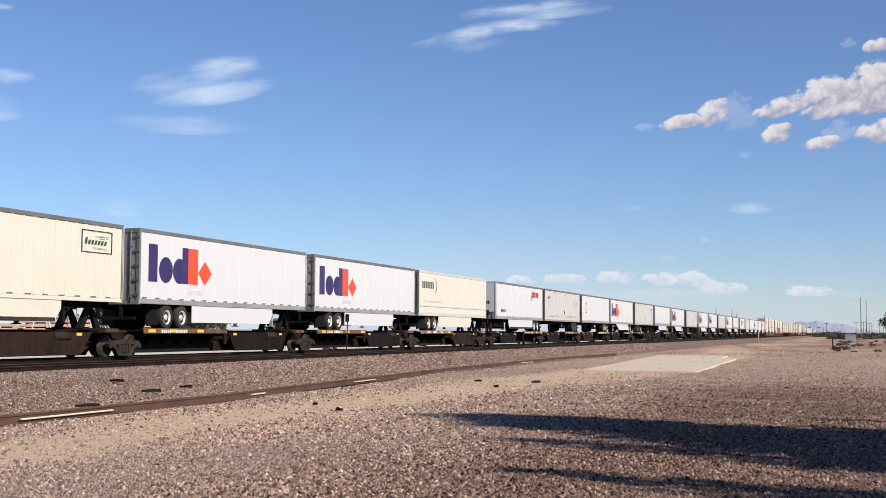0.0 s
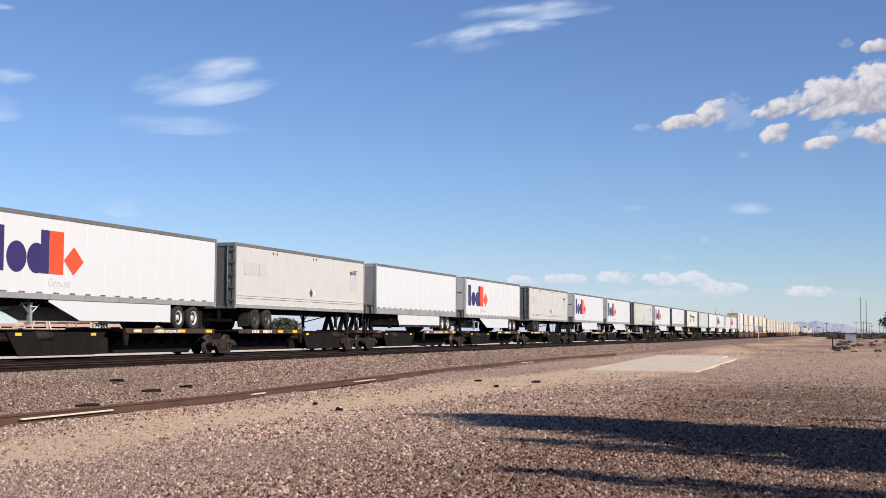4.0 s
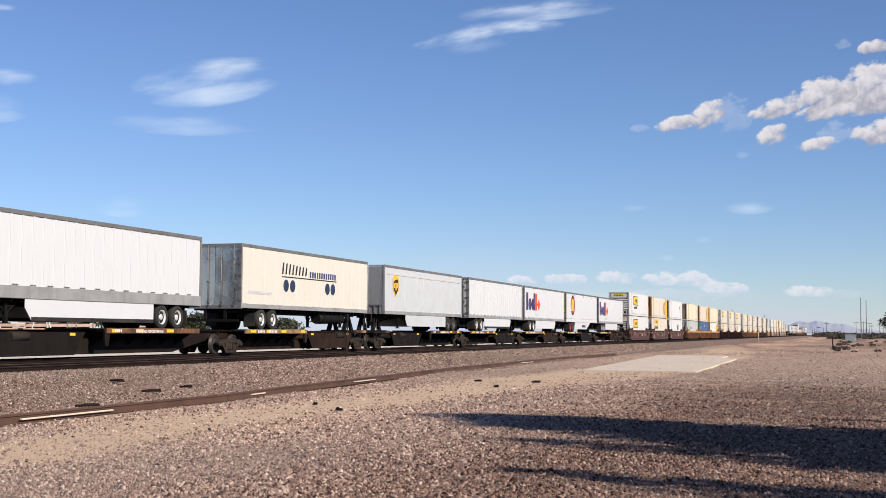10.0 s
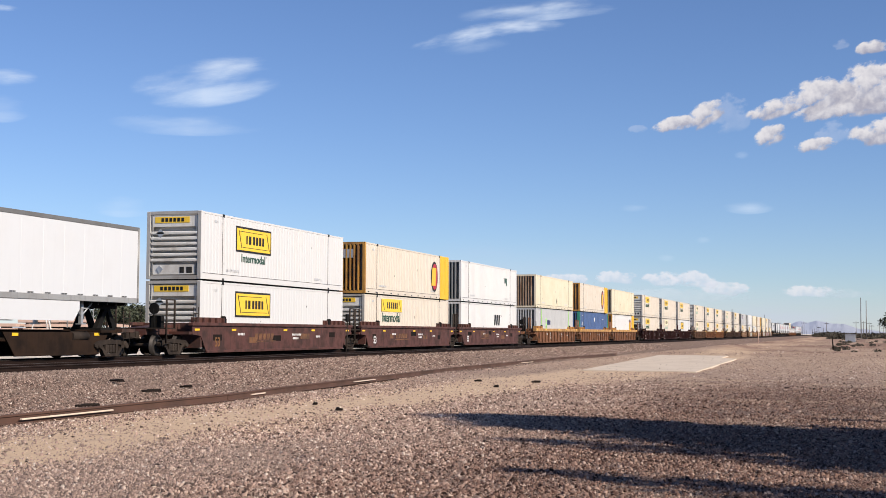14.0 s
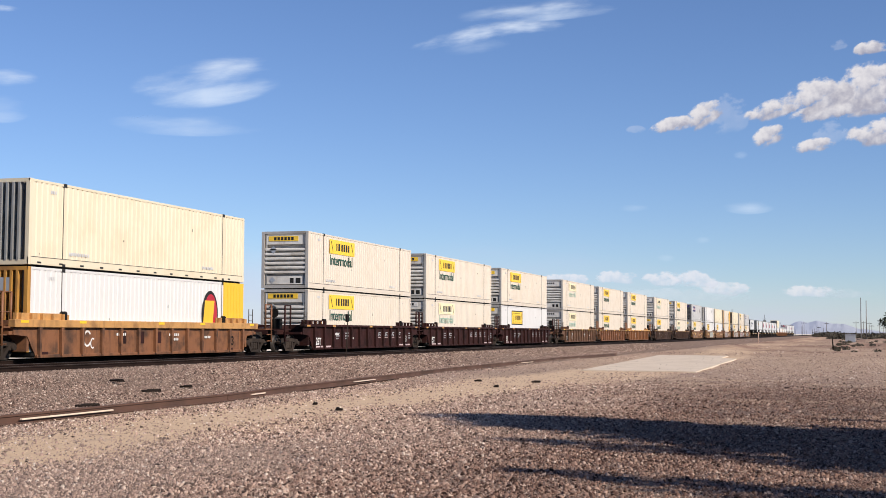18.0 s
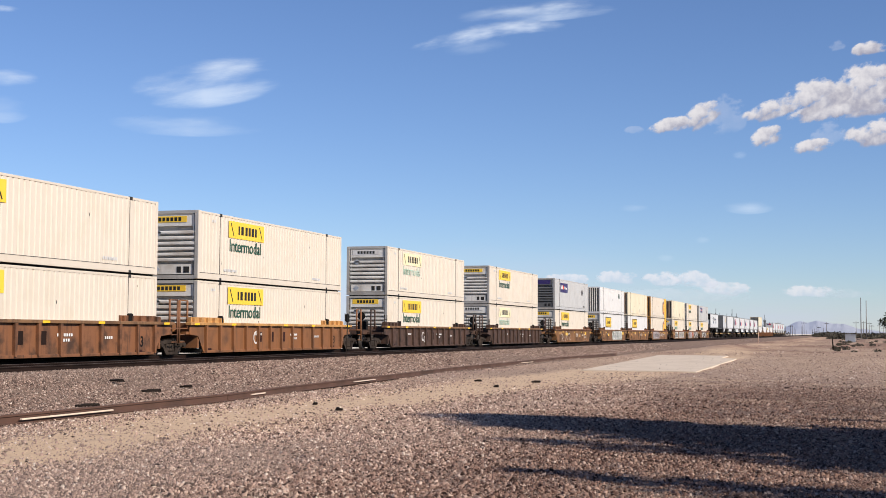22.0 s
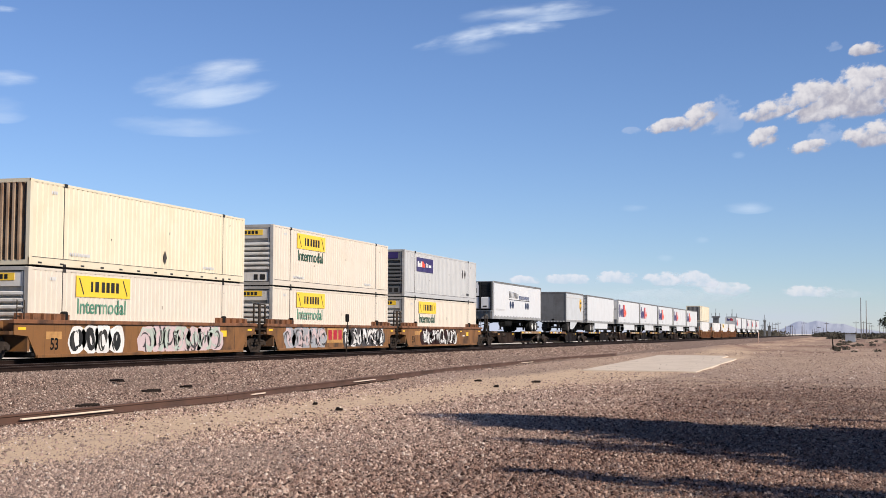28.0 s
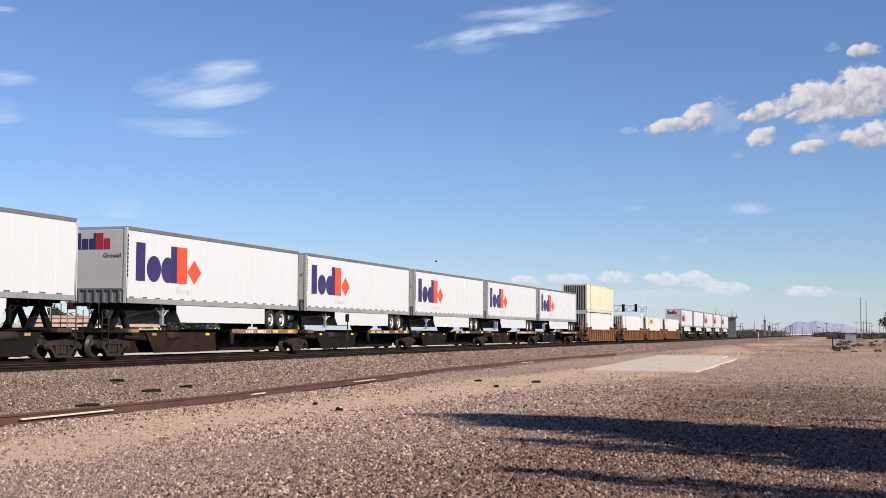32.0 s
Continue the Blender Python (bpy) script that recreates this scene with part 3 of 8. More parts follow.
def bars(parent, key, spans, mat, x=NEAR, label="", thick=0.006, small=False):
    """Plain bars on the side wall: (y0, y1, z0, z1) each."""
    def build(bm):
        for y0, y1, z0, z1 in spans:
            box(bm, x, x + thick, y0, y1, z0, z1)
    if small:
        return tagged(part("stencil", ("bars", key, x), build, mat, parent, label), kind="stuff")
    for k, (y0, y1, z0, z1) in enumerate(spans):
        part("mark", ("bar", key, x, k), lambda bm: box(bm, x, x + thick, y0, y1, z0, z1), mat, parent, label)


def trailer_side(bm, L, z0, z1, ribs):
    """Side walls as one folded sheet, with raised posts or narrow sheet seams, on a closed body."""
    step, half, deep = (0.61, 0.045, 0.022) if ribs else (1.22, 0.016, 0.007)
    n = int(L / step)
    ys = []
    for i in range(1, n):
        y = i * L / n
        ys += [(y - half - 0.008, 0), (y - half, 1), (y + half, 1), (y + half + 0.008, 0)]
    ys = [(0.03, 0)] + ys + [(L - 0.03, 0)]
    rings = []
    for s in (-1, 1):
        lo = [bm.verts.new((s * (NEAR - deep - 0.001 + deep * k), y, z0)) for y, k in ys]
        hi = [bm.verts.new((s * (NEAR - deep - 0.001 + deep * k), y, z1)) for y, k in ys]
        rings.append((lo, hi))
        for i in range(len(ys) - 1):
            q = (lo[i], lo[i + 1], hi[i + 1], hi[i])
            bm.faces.new(q if s > 0 else q[::-1])
    (lo0, hi0), (lo1, hi1) = rings
    bm.faces.new(lo0 + lo1[::-1])
    bm.faces.new(hi1 + hi0[::-1])
    bm.faces.new((lo0[0], lo1[0], hi1[0], hi0[0]))
    bm.faces.new((lo0[-1], hi0[-1], hi1[-1], lo1[-1]))


def trailer(s, style, label, L=16.15, nose=True, body=WHITE, rim=RIM, ribs=False, end=None, skirt="full", rail_mat=ALLOY,
            base_h=0.20, base_mat=None, reefer=False, roll=False, group="semi-trailers on the train"):
    T = rolling("semi_trailer", s, label, "trailer", group)
    z0, z1, zd = 2.05, 4.97, 1.05
    end_mat = end or DOORGREY
    part("body", ("tb", L, ribs), lambda bm: trailer_side(bm, L, z0 + 0.15, z1 - 0.10, ribs), body, T)
    # alloy top rails, roof sheet and base rail
    for sx in (-1, 1):
        part("top_rail", ("tr", L, sx), lambda bm: box(bm, sx * (NEAR - 0.05), sx * (NEAR + 0.012), 0, L, z1 - 0.15, z1, 0.01), rail_mat, T, "grey alloy top rail")
        part("base_rail", ("br", L, sx, base_h), lambda bm: box(bm, sx * (NEAR - 0.06), sx * (NEAR + 0.014), 0, L, z0, z0 + base_h, 0.01), base_mat or (BASEALLOY if rail_mat is ALLOY else rail_mat), T, "pale base rail" if base_mat else "grey alloy base rail")
    part("roof", ("roof", L), lambda bm: box(bm, -NEAR + 0.05, NEAR - 0.05, 0.02, L - 0.02, z1 - 0.1, z1 - 0.012), GALV, T)
    # reflective dashes along the base rail
    def dashes(bm):
        y = 0.25
        while y < L - 0.3:
            box(bm, NEAR + 0.014, NEAR + 0.019, y, y + 0.16, z0 + base_h + 0.01, z0 + base_h + 0.055)
            box(bm, NEAR + 0.004, NEAR + 0.019, y + 0.2, y + 0.32, z0 + base_h + 0.01, z0 + base_h + 0.055)
            y += 0.98
    tagged(part("reflective_tape", ("tape", L, base_h), dashes, DOORDARK if style in ("parcel", "plain", "ribbed", "tape") else WHITEMARK, T, "row of reflective dashes"), kind="stuff")
    # underframe: cross members and main rails
    def under(bm):
        for sx in (-0.5, 0.5):
            box(bm, sx - 0.05, sx + 0.05, 0.3, L - 0.3, z0 - 0.22, z0)
        n = int(L / 0.6)
        for i in range(n):
            box(bm, -1.2, 1.2, 0.3 + i * 0.6, 0.36 + i * 0.6, z0 - 0.11, z0)
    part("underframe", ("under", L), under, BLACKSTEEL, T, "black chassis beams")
    # ends
    lead, trail = (0.0, L)
    dy = {True: 1, False: -1}
    def corner(bm, y, d, sx):
        rod(bm, (sx * (NEAR - 0.05), y + d * 0.05, z0 + 0.02), (sx * (NEAR - 0.05), y + d * 0.05, z1 - 0.03), 0.072, 10)
    def nose_end(bm, y, d):
        box(bm, -NEAR, NEAR, min(y, y + d * 0.04), max(y, y + d * 0.04), z0 + 0.55, z1 - 0.14)
    def nose_post(bm, y, d, sx):
        box(bm, sx * (NEAR - 0.10), sx * (NEAR + 0.014), min(y - d * 0.02, y + d * 0.09), max(y - d * 0.02, y + d * 0.09), z0, z1 - 0.05)
    def nose_lower(bm, y, d):
        box(bm, -NEAR + 0.1, NEAR - 0.1, min(y, y + d * 0.05), max(y, y + d * 0.05), z0, z0 + 0.55)
        for i in range(7):
            xx = -1.05 + i * 0.35
            box(bm, xx - 0.04, xx + 0.04, min(y - d * 0.05, y), max(y - d * 0.05, y), z0 + 0.03, z0 + 0.52)
        box(bm, -NEAR + 0.1, NEAR - 0.1, min(y - d * 0.06, y), max(y - d * 0.06, y), z0 + 0.50, z0 + 0.57)
    def door_frame(bm, y, d):
        a, b = min(y - d * 0.03, y + d * 0.1), max(y - d * 0.03, y + d * 0.1)
        for sx in (-1, 1):
            box(bm, sx * (NEAR - 0.11), sx * (NEAR + 0.013), a, b, z0 - 0.03, z1 - 0.01)
        box(bm, -NEAR + 0.1, NEAR - 0.1, a, b, z1 - 0.17, z1 - 0.01)
        box(bm, -NEAR + 0.1, NEAR - 0.1, a, b, z0 - 0.03, z0 + 0.12)
    def bumper(bm, y, d):
        box(bm, -1.15, 1.15, min(y, y + d * 0.1), max(y, y + d * 0.1), z0 - 0.62, z0 - 0.50)
        for sx in (-0.5, 0.5):
            box(bm, sx - 0.06, sx + 0.06, min(y, y + d * 0.1), max(y, y + d * 0.1), z0 - 0.52, z0)
    ny, nd = (0.0, 1) if nose else (L, -1)
    ry, rd = (L, -1) if nose else (0.0, 1)
    nose_mat = end_mat if nose else GREY
    part("nose_panel", ("nose", ny, nd), lambda bm: nose_end(bm, ny, nd), nose_mat, T, "flat front panel")
    for sx in (-1, 1):
        part("nose_post", ("npost", ny, nd, sx), lambda bm: nose_post(bm, ny, nd, sx), nose_mat, T)
        part("nose_corner", ("ncor", ny, nd, sx), lambda bm: corner(bm, ny, nd, sx), SILVER if style == "plain" else rail_mat, T, "rounded alloy corner")
    part("nose_skid", ("nosel", ny, nd), lambda bm: nose_lower(bm, ny, nd), FRAMEGREY, T, "ribbed grey lower front")
    part("rear_frame", ("rframe", ry, rd), lambda bm: door_frame(bm, ry, rd), DOORDARK if roll else FRAMEGREY, T, "dark rear frame" if roll else "grey rear frame")
    for sx in (-1, 1):
        part("rear_door", ("rdoor", ry, rd, sx, roll), lambda bm: box(bm, sx * (0.015 if not roll else 0.0), sx * (NEAR - 0.1), min(ry, ry + rd * 0.04), max(ry, ry + rd * 0.04), z0 + 0.12, z1 - 0.16), (end_mat if not nose else DOORGREY), T)
        if not roll:
            for k in range(5):
                zz = z0 + 0.3 + k * 0.56
                part("hinge", ("hinge", ry, rd, sx, k), lambda bm: box(bm, sx * (NEAR - 0.22), sx * (NEAR + 0.02), min(ry - rd * 0.055, ry), max(ry - rd * 0.055, ry), zz, zz + 0.09), DOORDARK, T)
    for xx in (() if roll else (-0.95, -0.33, 0.33, 0.95)):
        part("lock_rod", ("lrod", ry, rd, xx), lambda bm: (rod(bm, (xx, ry - rd * 0.05, z0 + 0.05), (xx, ry - rd * 0.05, z1 - 0.1), 0.022, 6), [box(bm, xx - 0.07, xx + 0.07, min(ry - rd * 0.06, ry), max(ry - rd * 0.06, ry), z0 + zz, z0 + zz + 0.07) for zz in (0.2, 1.15, 2.2)]), FRAMEGREY, T)
    if roll:
        for k in range(5):
            part("door_seam", ("dseam", ry, k), lambda bm: box(bm, -NEAR + 0.12, NEAR - 0.12, min(ry - rd * 0.006, ry + rd * 0.01), max(ry - rd * 0.006, ry + rd * 0.01), z0 + 0.5 + k * 0.46, z0 + 0.515 + k * 0.46), DOORDARK, T)
        part("pull_strap", ("dstrap", ry), lambda bm: box(bm, -0.12, 0.12, min(ry - rd * 0.05, ry), max(ry - rd * 0.05, ry), z0 + 0.14, z0 + 0.3, 0.02), BLACKSTEEL, T, "door latch")
        part("sill_lamps", ("slamp", ry), lambda bm: [box(bm, -1.1 + k * 0.3, -0.95 + k * 0.3, min(ry - rd * 0.05, ry), max(ry - rd * 0.05, ry), z0 + 0.02, z0 + 0.09) for k in range(8)], WHITEMARK, T, "row of pale sill markers")
    part("bumper", ("bump", ry, rd), lambda bm: bumper(bm, ry, rd), BLACKSTEEL, T, "underride bumper")
    # wheels: two axles (one on a short trailer)
    wy = [L - 3.1, L - 1.85] if nose else [2.3, 3.55]
    if L < 10:
        wy = [1.35]
    for y in wy:
        for sx in (-1, 1):
            road_wheel(T, sx * 1.12, y, zd + 0.497, rim)
        part("axle", ("axle", y), lambda bm: (rod(bm, (-1.0, y, zd + 0.497), (1.0, y, zd + 0.497), 0.07, 8),
                                             [lathe(bm, [(-0.13, 0.3), (-0.14, 0.46), (0.14, 0.46), (0.13, 0.3)], 16, centre=(sx * 0.80, y, zd + 0.497)) for sx in (-1, 1)]), BLACKSTEEL, T, "axle with inner tyres")
    def slider(bm):
        for sx in (-0.5, 0.5):
            box(bm, sx - 0.07, sx + 0.07, min(wy) - 1.0, max(wy) + 1.0, z0 - 0.42, z0 - 0.2)
            for y in wy:
                prism(bm, [(y - 0.35, z0 - 0.4), (y + 0.05, z0 - 0.4), (y - 0.1, z0 - 0.85), (y - 0.25, z0 - 0.85)], "x", sx - 0.05, sx + 0.05)
    part("suspension", ("slide", tuple(wy)), slider, BLACKSTEEL, T)
    fl = (max(wy) + 0.75) if nose else (min(wy) - 0.75)
    ff = (min(wy) - 0.75) if nose else (max(wy) + 0.75)
    for y, sx in ((fl, 1), (fl, -1)):
        part("mud_flap", ("flap", y, sx), lambda bm: box(bm, sx * 0.72, sx * 1.24, y - 0.012, y + 0.012, zd + 0.18, z0 - 0.2), RUBBER, T)
    # landing gear, folded up under the nose third
    gy = (3.35 if nose else L - 3.35) if L > 10 else L - 2.2
    def gear(bm):
        for sx in (-0.95, 0.95):
            box(bm, sx - 0.06, sx + 0.06, gy - 0.07, gy + 0.07, z0 - 0.80, z0)
            box(bm, sx - 0.13, sx + 0.13, gy - 0.13, gy + 0.13, z0 - 0.83, z0 - 0.79)
            rod(bm, (sx, gy + 0.05, z0 - 0.5), (sx, gy + 0.7, z0 - 0.05), 0.03, 6)
            rod(bm, (sx, gy - 0.05, z0 - 0.5), (sx, gy - 0.55, z0 - 0.05), 0.03, 6)
        rod(bm, (-0.95, gy, z0 - 0.55), (0.95, gy, z0 - 0.1), 0.03, 6)
        rod(bm, (-0.95, gy, z0 - 0.25), (1.25, gy, z0 - 0.25), 0.02, 6)
    part("landing_gear", ("gear", gy), gear, GALV if style == "parcel" else BLACKSTEEL, T, "folded landing legs")
    # side skirts
    if skirt:
        a, b = (gy + 0.6, min(wy) - 0.75) if nose else (max(wy) + 0.75, gy - 0.6)
        if L < 10:
            a, b = wy[0] + 0.7, L - 3.2
        cutn = 1.9 if skirt == "swept" else 0.35
        for sx in (-1, 1):
            lo = z0 - 0.70
            poly = [(a, z0), (b, z0), (b, lo), (a + cutn, lo), (a, lo + (0.62 if skirt == "swept" else 0.4))] if nose else \
                   [(a, z0), (b, z0), (b, lo + (0.62 if skirt == "swept" else 0.4)), (b - cutn, lo), (a, lo)]
            part("side_skirt", ("skirt", a, b, skirt, sx, nose), lambda bm: prism(bm, poly, "x", sx * 1.27 - 0.012, sx * 1.27 + 0.012), body, T, "flat side skirt")
            if style in ("plain", "ribbed") and skirt == "full":
                part("skirt_edge", ("skedge", a, b, sx), lambda bm: box(bm, sx * 1.27 - 0.016, sx * 1.27 + 0.016, a + (0.35 if nose else 0), b - (0 if nose else 0.35), z0 - 0.74, z0 - 0.60), RUBBER, T, "black rubber skirt edge")
    if reefer:
        part("unit_frame", "ru0", lambda bm: (box(bm, -1.22, 1.22, -0.20, 0.0, 2.72, 4.90, 0.03), [box(bm, xx - 0.035, xx + 0.035, -0.46, -0.18, 2.75, 4.90) for xx in (-1.18, 0.30, 1.18)]), TARP, T, "black frame of the refrigeration unit")
        part("cooling_unit", "ru1", lambda bm: prism(bm, [(-0.62, 3.80), (0.22, 3.80), (0.22, 4.62), (0.10, 4.84), (-0.50, 4.84), (-0.62, 4.62)], "y", -0.44, -0.18), WHITE, T, "white refrigeration unit tower")
        for k, (xa, xb) in enumerate(((-1.13, 0.25), (0.36, 1.13))):
            part("unit_door", ("ru6", k), lambda bm: box(bm, xa, xb, -0.40, -0.18, 2.80, 3.72, 0.05), WHITE, T, "white lower unit door")
        for k, (xa, xb) in enumerate(((-1.13, -0.68), (0.36, 1.13))):
            part("grille", ("ru2", k), lambda bm: (box(bm, xa, xb, -0.32, -0.18, 3.80, 4.82, 0.03), [box(bm, xa + 0.05, xb - 0.05, -0.35, -0.32, 3.90 + i * 0.24, 4.0 + i * 0.24) for i in range(4)]), TARP, T, "black louvred grille")
        part("control_panel", "ru4", lambda bm: box(bm, -0.45, 0.05, -0.455, -0.43, 4.02, 4.40, 0.02), TARP, T, "dark control panel")
        part("lower_vent", "ru5", lambda bm: [box(bm, xx, xx + 0.3, -0.415, -0.395, 2.95, 3.05) for xx in (-0.9, -0.45, 0.55)], TARP, T, "small black vents")
        part("fuel_tank", "ru3", lambda bm: rod(bm, (0.85, 4.2, 1.72), (0.85, 6.4, 1.72), 0.29, 16), BLACKSTEEL, T, "black fuel tank")
    return T


def side_frame(bm, x):
    """Cast truck side frame with a spring nest between the two axle boxes."""
    t = 0.09
    prism(bm, [(-1.15, 0.50), (-0.95, 0.62), (-0.35, 0.66), (0.35, 0.66), (0.95, 0.62), (1.15, 0.50), (1.12, 0.40), (0.85, 0.44), (0.40, 0.50), (-0.40, 0.50), (-0.85, 0.44), (-1.12, 0.40)], "x", x - t, x + t)
    prism(bm, [(-0.80, 0.45), (-0.66, 0.46), (-0.36, 0.16), (0.36, 0.16), (0.66, 0.46), (0.80, 0.45), (0.46, 0.05), (-0.46, 0.05)], "x", x - t, x + t)
    for s in (-1, 1):
        prism(bm, [(s * 0.30, 0.1), (s * 0.43, 0.1), (s * 0.43, 0.55), (s * 0.30, 0.55)], "x", x - t * 0.9, x + t * 0.9)
        box(bm, x - 0.11, x + 0.11, s * 0.89 - 0.14, s * 0.89 + 0.14, 0.33, 0.53, 0.03)
        rod(bm, (x, s * 0.89, 0.43), (x + (0.20 if x > 0 else -0.20), s * 0.89, 0.43), 0.095, 10)
    for yy in (-0.19, 0.0, 0.19):
        lathe(bm, [(0.17, 0.075), (0.23, 0.085), (0.29, 0.07), (0.35, 0.085), (0.41, 0.07), (0.48, 0.08)], 8, "z", (x, yy, 0))


def bogie_build(bm):
    for x in (-1.0, 1.0):
        side_frame(bm, x)
    box(bm, -1.0, 1.0, -0.2, 0.2, 0.42, 0.68)
    rod(bm, (0, 0, 0.68), (0, 0, 0.80), 0.3, 12)
    for s in (-0.89, 0.89):
        rod(bm, (-0.95, s, 0.43), (0.95, s, 0.43), 0.075, 10)
        box(bm, -0.8, 0.8, s * 0.45 - 0.05, s * 0.45 + 0.05, 0.3, 0.4)


def rail_wheel_build(bm):
    lathe(bm, [(-0.07, 0.08), (-0.07, 0.20), (-0.02, 0.23), (-0.02, 0.34), (-0.07, 0.37), (-0.085, 0.455), (-0.055, 0.455), (-0.045, 0.425),
               (0.065, 0.418), (0.068, 0.36), (0.03, 0.33), (0.03, 0.21), (0.08, 0.18), (0.08, 0.08)], 24)


def bogie(parent, y):
    b = part("bogie", "bogie", bogie_build, CASTSTEEL, parent, "grimy cast steel bogie", Matrix.Translation((0, y, 0)))
    for sy in (-0.89, 0.89):
        for sx in (-1, 1):
            m = Matrix.Translation((sx * 0.745, sy, 0.42))
            if sx < 0:
                m = m @ Matrix.Rotation(math.pi, 4, "Z")
            part("wheel", "rwheel", rail_wheel_build, TREADSTEEL, b, at=m)
    return b


def coupler(parent, y, d):
    def build(bm):
        box(bm, -0.12, 0.12, min(y, y + d * 0.9), max(y, y + d * 0.9), 0.70, 0.92)
        box(bm, -0.2, 0.2, min(y, y + d * 0.25), max(y, y + d * 0.25), 0.66, 0.98, 0.05)
        rod(bm, (0.3, y + d * 0.2, 0.7), (0.32, y + d * 0.9, 0.75), 0.03, 6)
    part("coupler", ("coup", round(y, 2), d), build, CASTSTEEL, parent)


def ladder(parent, x, y, z0, z1, mat, wide=0.45):
    def build(bm):
        for yy in (y - wide / 2, y + wide / 2):
            rod(bm, (x, yy, z0), (x, yy, z1), 0.02, 6)
        k = int((z1 - z0) / 0.3)
        for i in range(1, k + 1):
            rod(bm, (x, y - wide / 2, z0 + i * (z1 - z0) / (k + 1)), (x, y + wide / 2, z0 + i * (z1 - z0) / (k + 1)), 0.016, 5)
    part("ladder", ("ladder", x, round(y, 2), z0, z1, wide), build, mat, parent)


def spine_car(s, nose, y0, y1, lead="joint", trail="joint", paint=SPINE, edge=DECKEDGE, hitch_up=True, L=16.15, seed=0):
    """One platform of an articulated spine car: centre beam, wheel deck, hitch and bogies."""
    C = rolling("spine_car", s, "grimy brown spine car platform with worn deck edge", "railcar", "spine car platforms")
    Lf = 16.15
    d0, d1 = (8.9, 16.0) if nose else (0.4, 7.4)
    k0, k1 = (2.0, 8.0) if nose else (8.2, 14.6)
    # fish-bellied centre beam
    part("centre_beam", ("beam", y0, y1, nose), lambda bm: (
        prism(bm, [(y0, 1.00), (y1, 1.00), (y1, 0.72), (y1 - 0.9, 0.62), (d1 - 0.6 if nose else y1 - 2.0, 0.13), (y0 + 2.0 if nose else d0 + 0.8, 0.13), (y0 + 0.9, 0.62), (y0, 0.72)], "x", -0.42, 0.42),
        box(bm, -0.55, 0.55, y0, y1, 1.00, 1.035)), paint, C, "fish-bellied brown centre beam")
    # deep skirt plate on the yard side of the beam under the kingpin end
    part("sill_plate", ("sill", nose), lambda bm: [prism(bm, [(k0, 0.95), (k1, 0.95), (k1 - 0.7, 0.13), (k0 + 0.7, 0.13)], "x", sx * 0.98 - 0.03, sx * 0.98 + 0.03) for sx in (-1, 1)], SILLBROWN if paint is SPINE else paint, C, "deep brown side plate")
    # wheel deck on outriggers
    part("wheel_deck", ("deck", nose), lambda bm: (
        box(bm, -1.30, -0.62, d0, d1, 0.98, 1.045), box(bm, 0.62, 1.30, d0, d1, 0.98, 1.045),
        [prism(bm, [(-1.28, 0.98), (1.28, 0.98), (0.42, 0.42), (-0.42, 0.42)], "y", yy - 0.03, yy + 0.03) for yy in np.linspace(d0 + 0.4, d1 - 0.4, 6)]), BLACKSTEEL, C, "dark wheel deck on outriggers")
    for sx in (-1, 1):
        part("deck_edge", ("dedge", nose, sx), lambda bm: box(bm, sx * 1.28, sx * 1.345, d0, d1, 0.90, 1.10, 0.01), edge, C, "worn deck edge")
    for k in range(4):
        yk = d0 + 0.3 + k * (d1 - d0 - 1.2) / 3 + 0.25 * ((seed * 7 + k * 3) % 5 - 2) / 2
        if (seed * 3 + k * 2) % 5 < 4:
            part("reflector", ("drefl", nose, k, seed % 5), lambda bm: box(bm, 1.345, 1.351, yk, yk + 0.55, 0.94, 1.06), SAFETY, C, "yellow reflective patch")
    if nose and 140 < s < 400:
        put("lettering", text_mesh("TWIN 28'-ALL PURPOSE SPINE CAR", 0.15, 0.9, 0.004), WHITEMARK, C, "white stencilled lettering", Matrix.Translation((1.349, d0 + 2.0, 0.93)))
    bars(C, ("marks", nose, 140 < s < 400), [(d0 + 0.5 + i * 0.13, d0 + 0.59 + i * 0.13, 0.95, 1.05) for i in range(4)] if nose and 140 < s < 400 else [(d0 + 1.3 + i * 0.16, d0 + 1.41 + i * 0.16, 0.93, 1.05) for i in range(5)] + [(d0 + 2.5 + i * 0.16, d0 + 2.6 + i * 0.16, 0.93, 1.05) for i in range(6)], WHITEMARK, 1.352, "white stencilled bars", small=True)
    for sx, yy in ((1, d0 + 0.05 if nose else d1 - 0.05),):
        part("corner_bracket", ("cbr", nose), lambda bm: prism(bm, [(yy - 0.18, 1.08), (yy + 0.25, 1.08), (yy + 0.12, 0.45), (yy - 0.08, 0.45)], "x", 1.22, 1.30), paint, C)
    for k, (ya, za) in enumerate(((k0 + 0.5, 0.82), (k1 - 1.0, 0.82))):
        part("reflector", ("srefl", nose, k), lambda bm: box(bm, 1.009, 1.016, ya, ya + 0.34, za, za + 0.10), SAFETY if (seed + k) % 3 else CHORD, C, "yellow reflective patch")
    # hitch stand for the kingpin
    hy = 0.95 if nose else Lf - 0.95
    def hitch(bm):
        for sx in (-0.45, 0.45):
            prism(bm, [(hy - 0.75, 1.03), (hy - 0.45, 1.03), (hy + 0.12, 1.92), (hy - 0.12, 1.92)], "x", sx - 0.09, sx + 0.09)
            prism(bm, [(hy + 0.45, 1.03), (hy + 0.8, 1.03), (hy + 0.15, 1.92), (hy - 0.05, 1.92)], "x", sx - 0.07, sx + 0.07)
        box(bm, -0.6, 0.6, hy - 0.42, hy + 0.42, 1.90, 1.99, 0.03)
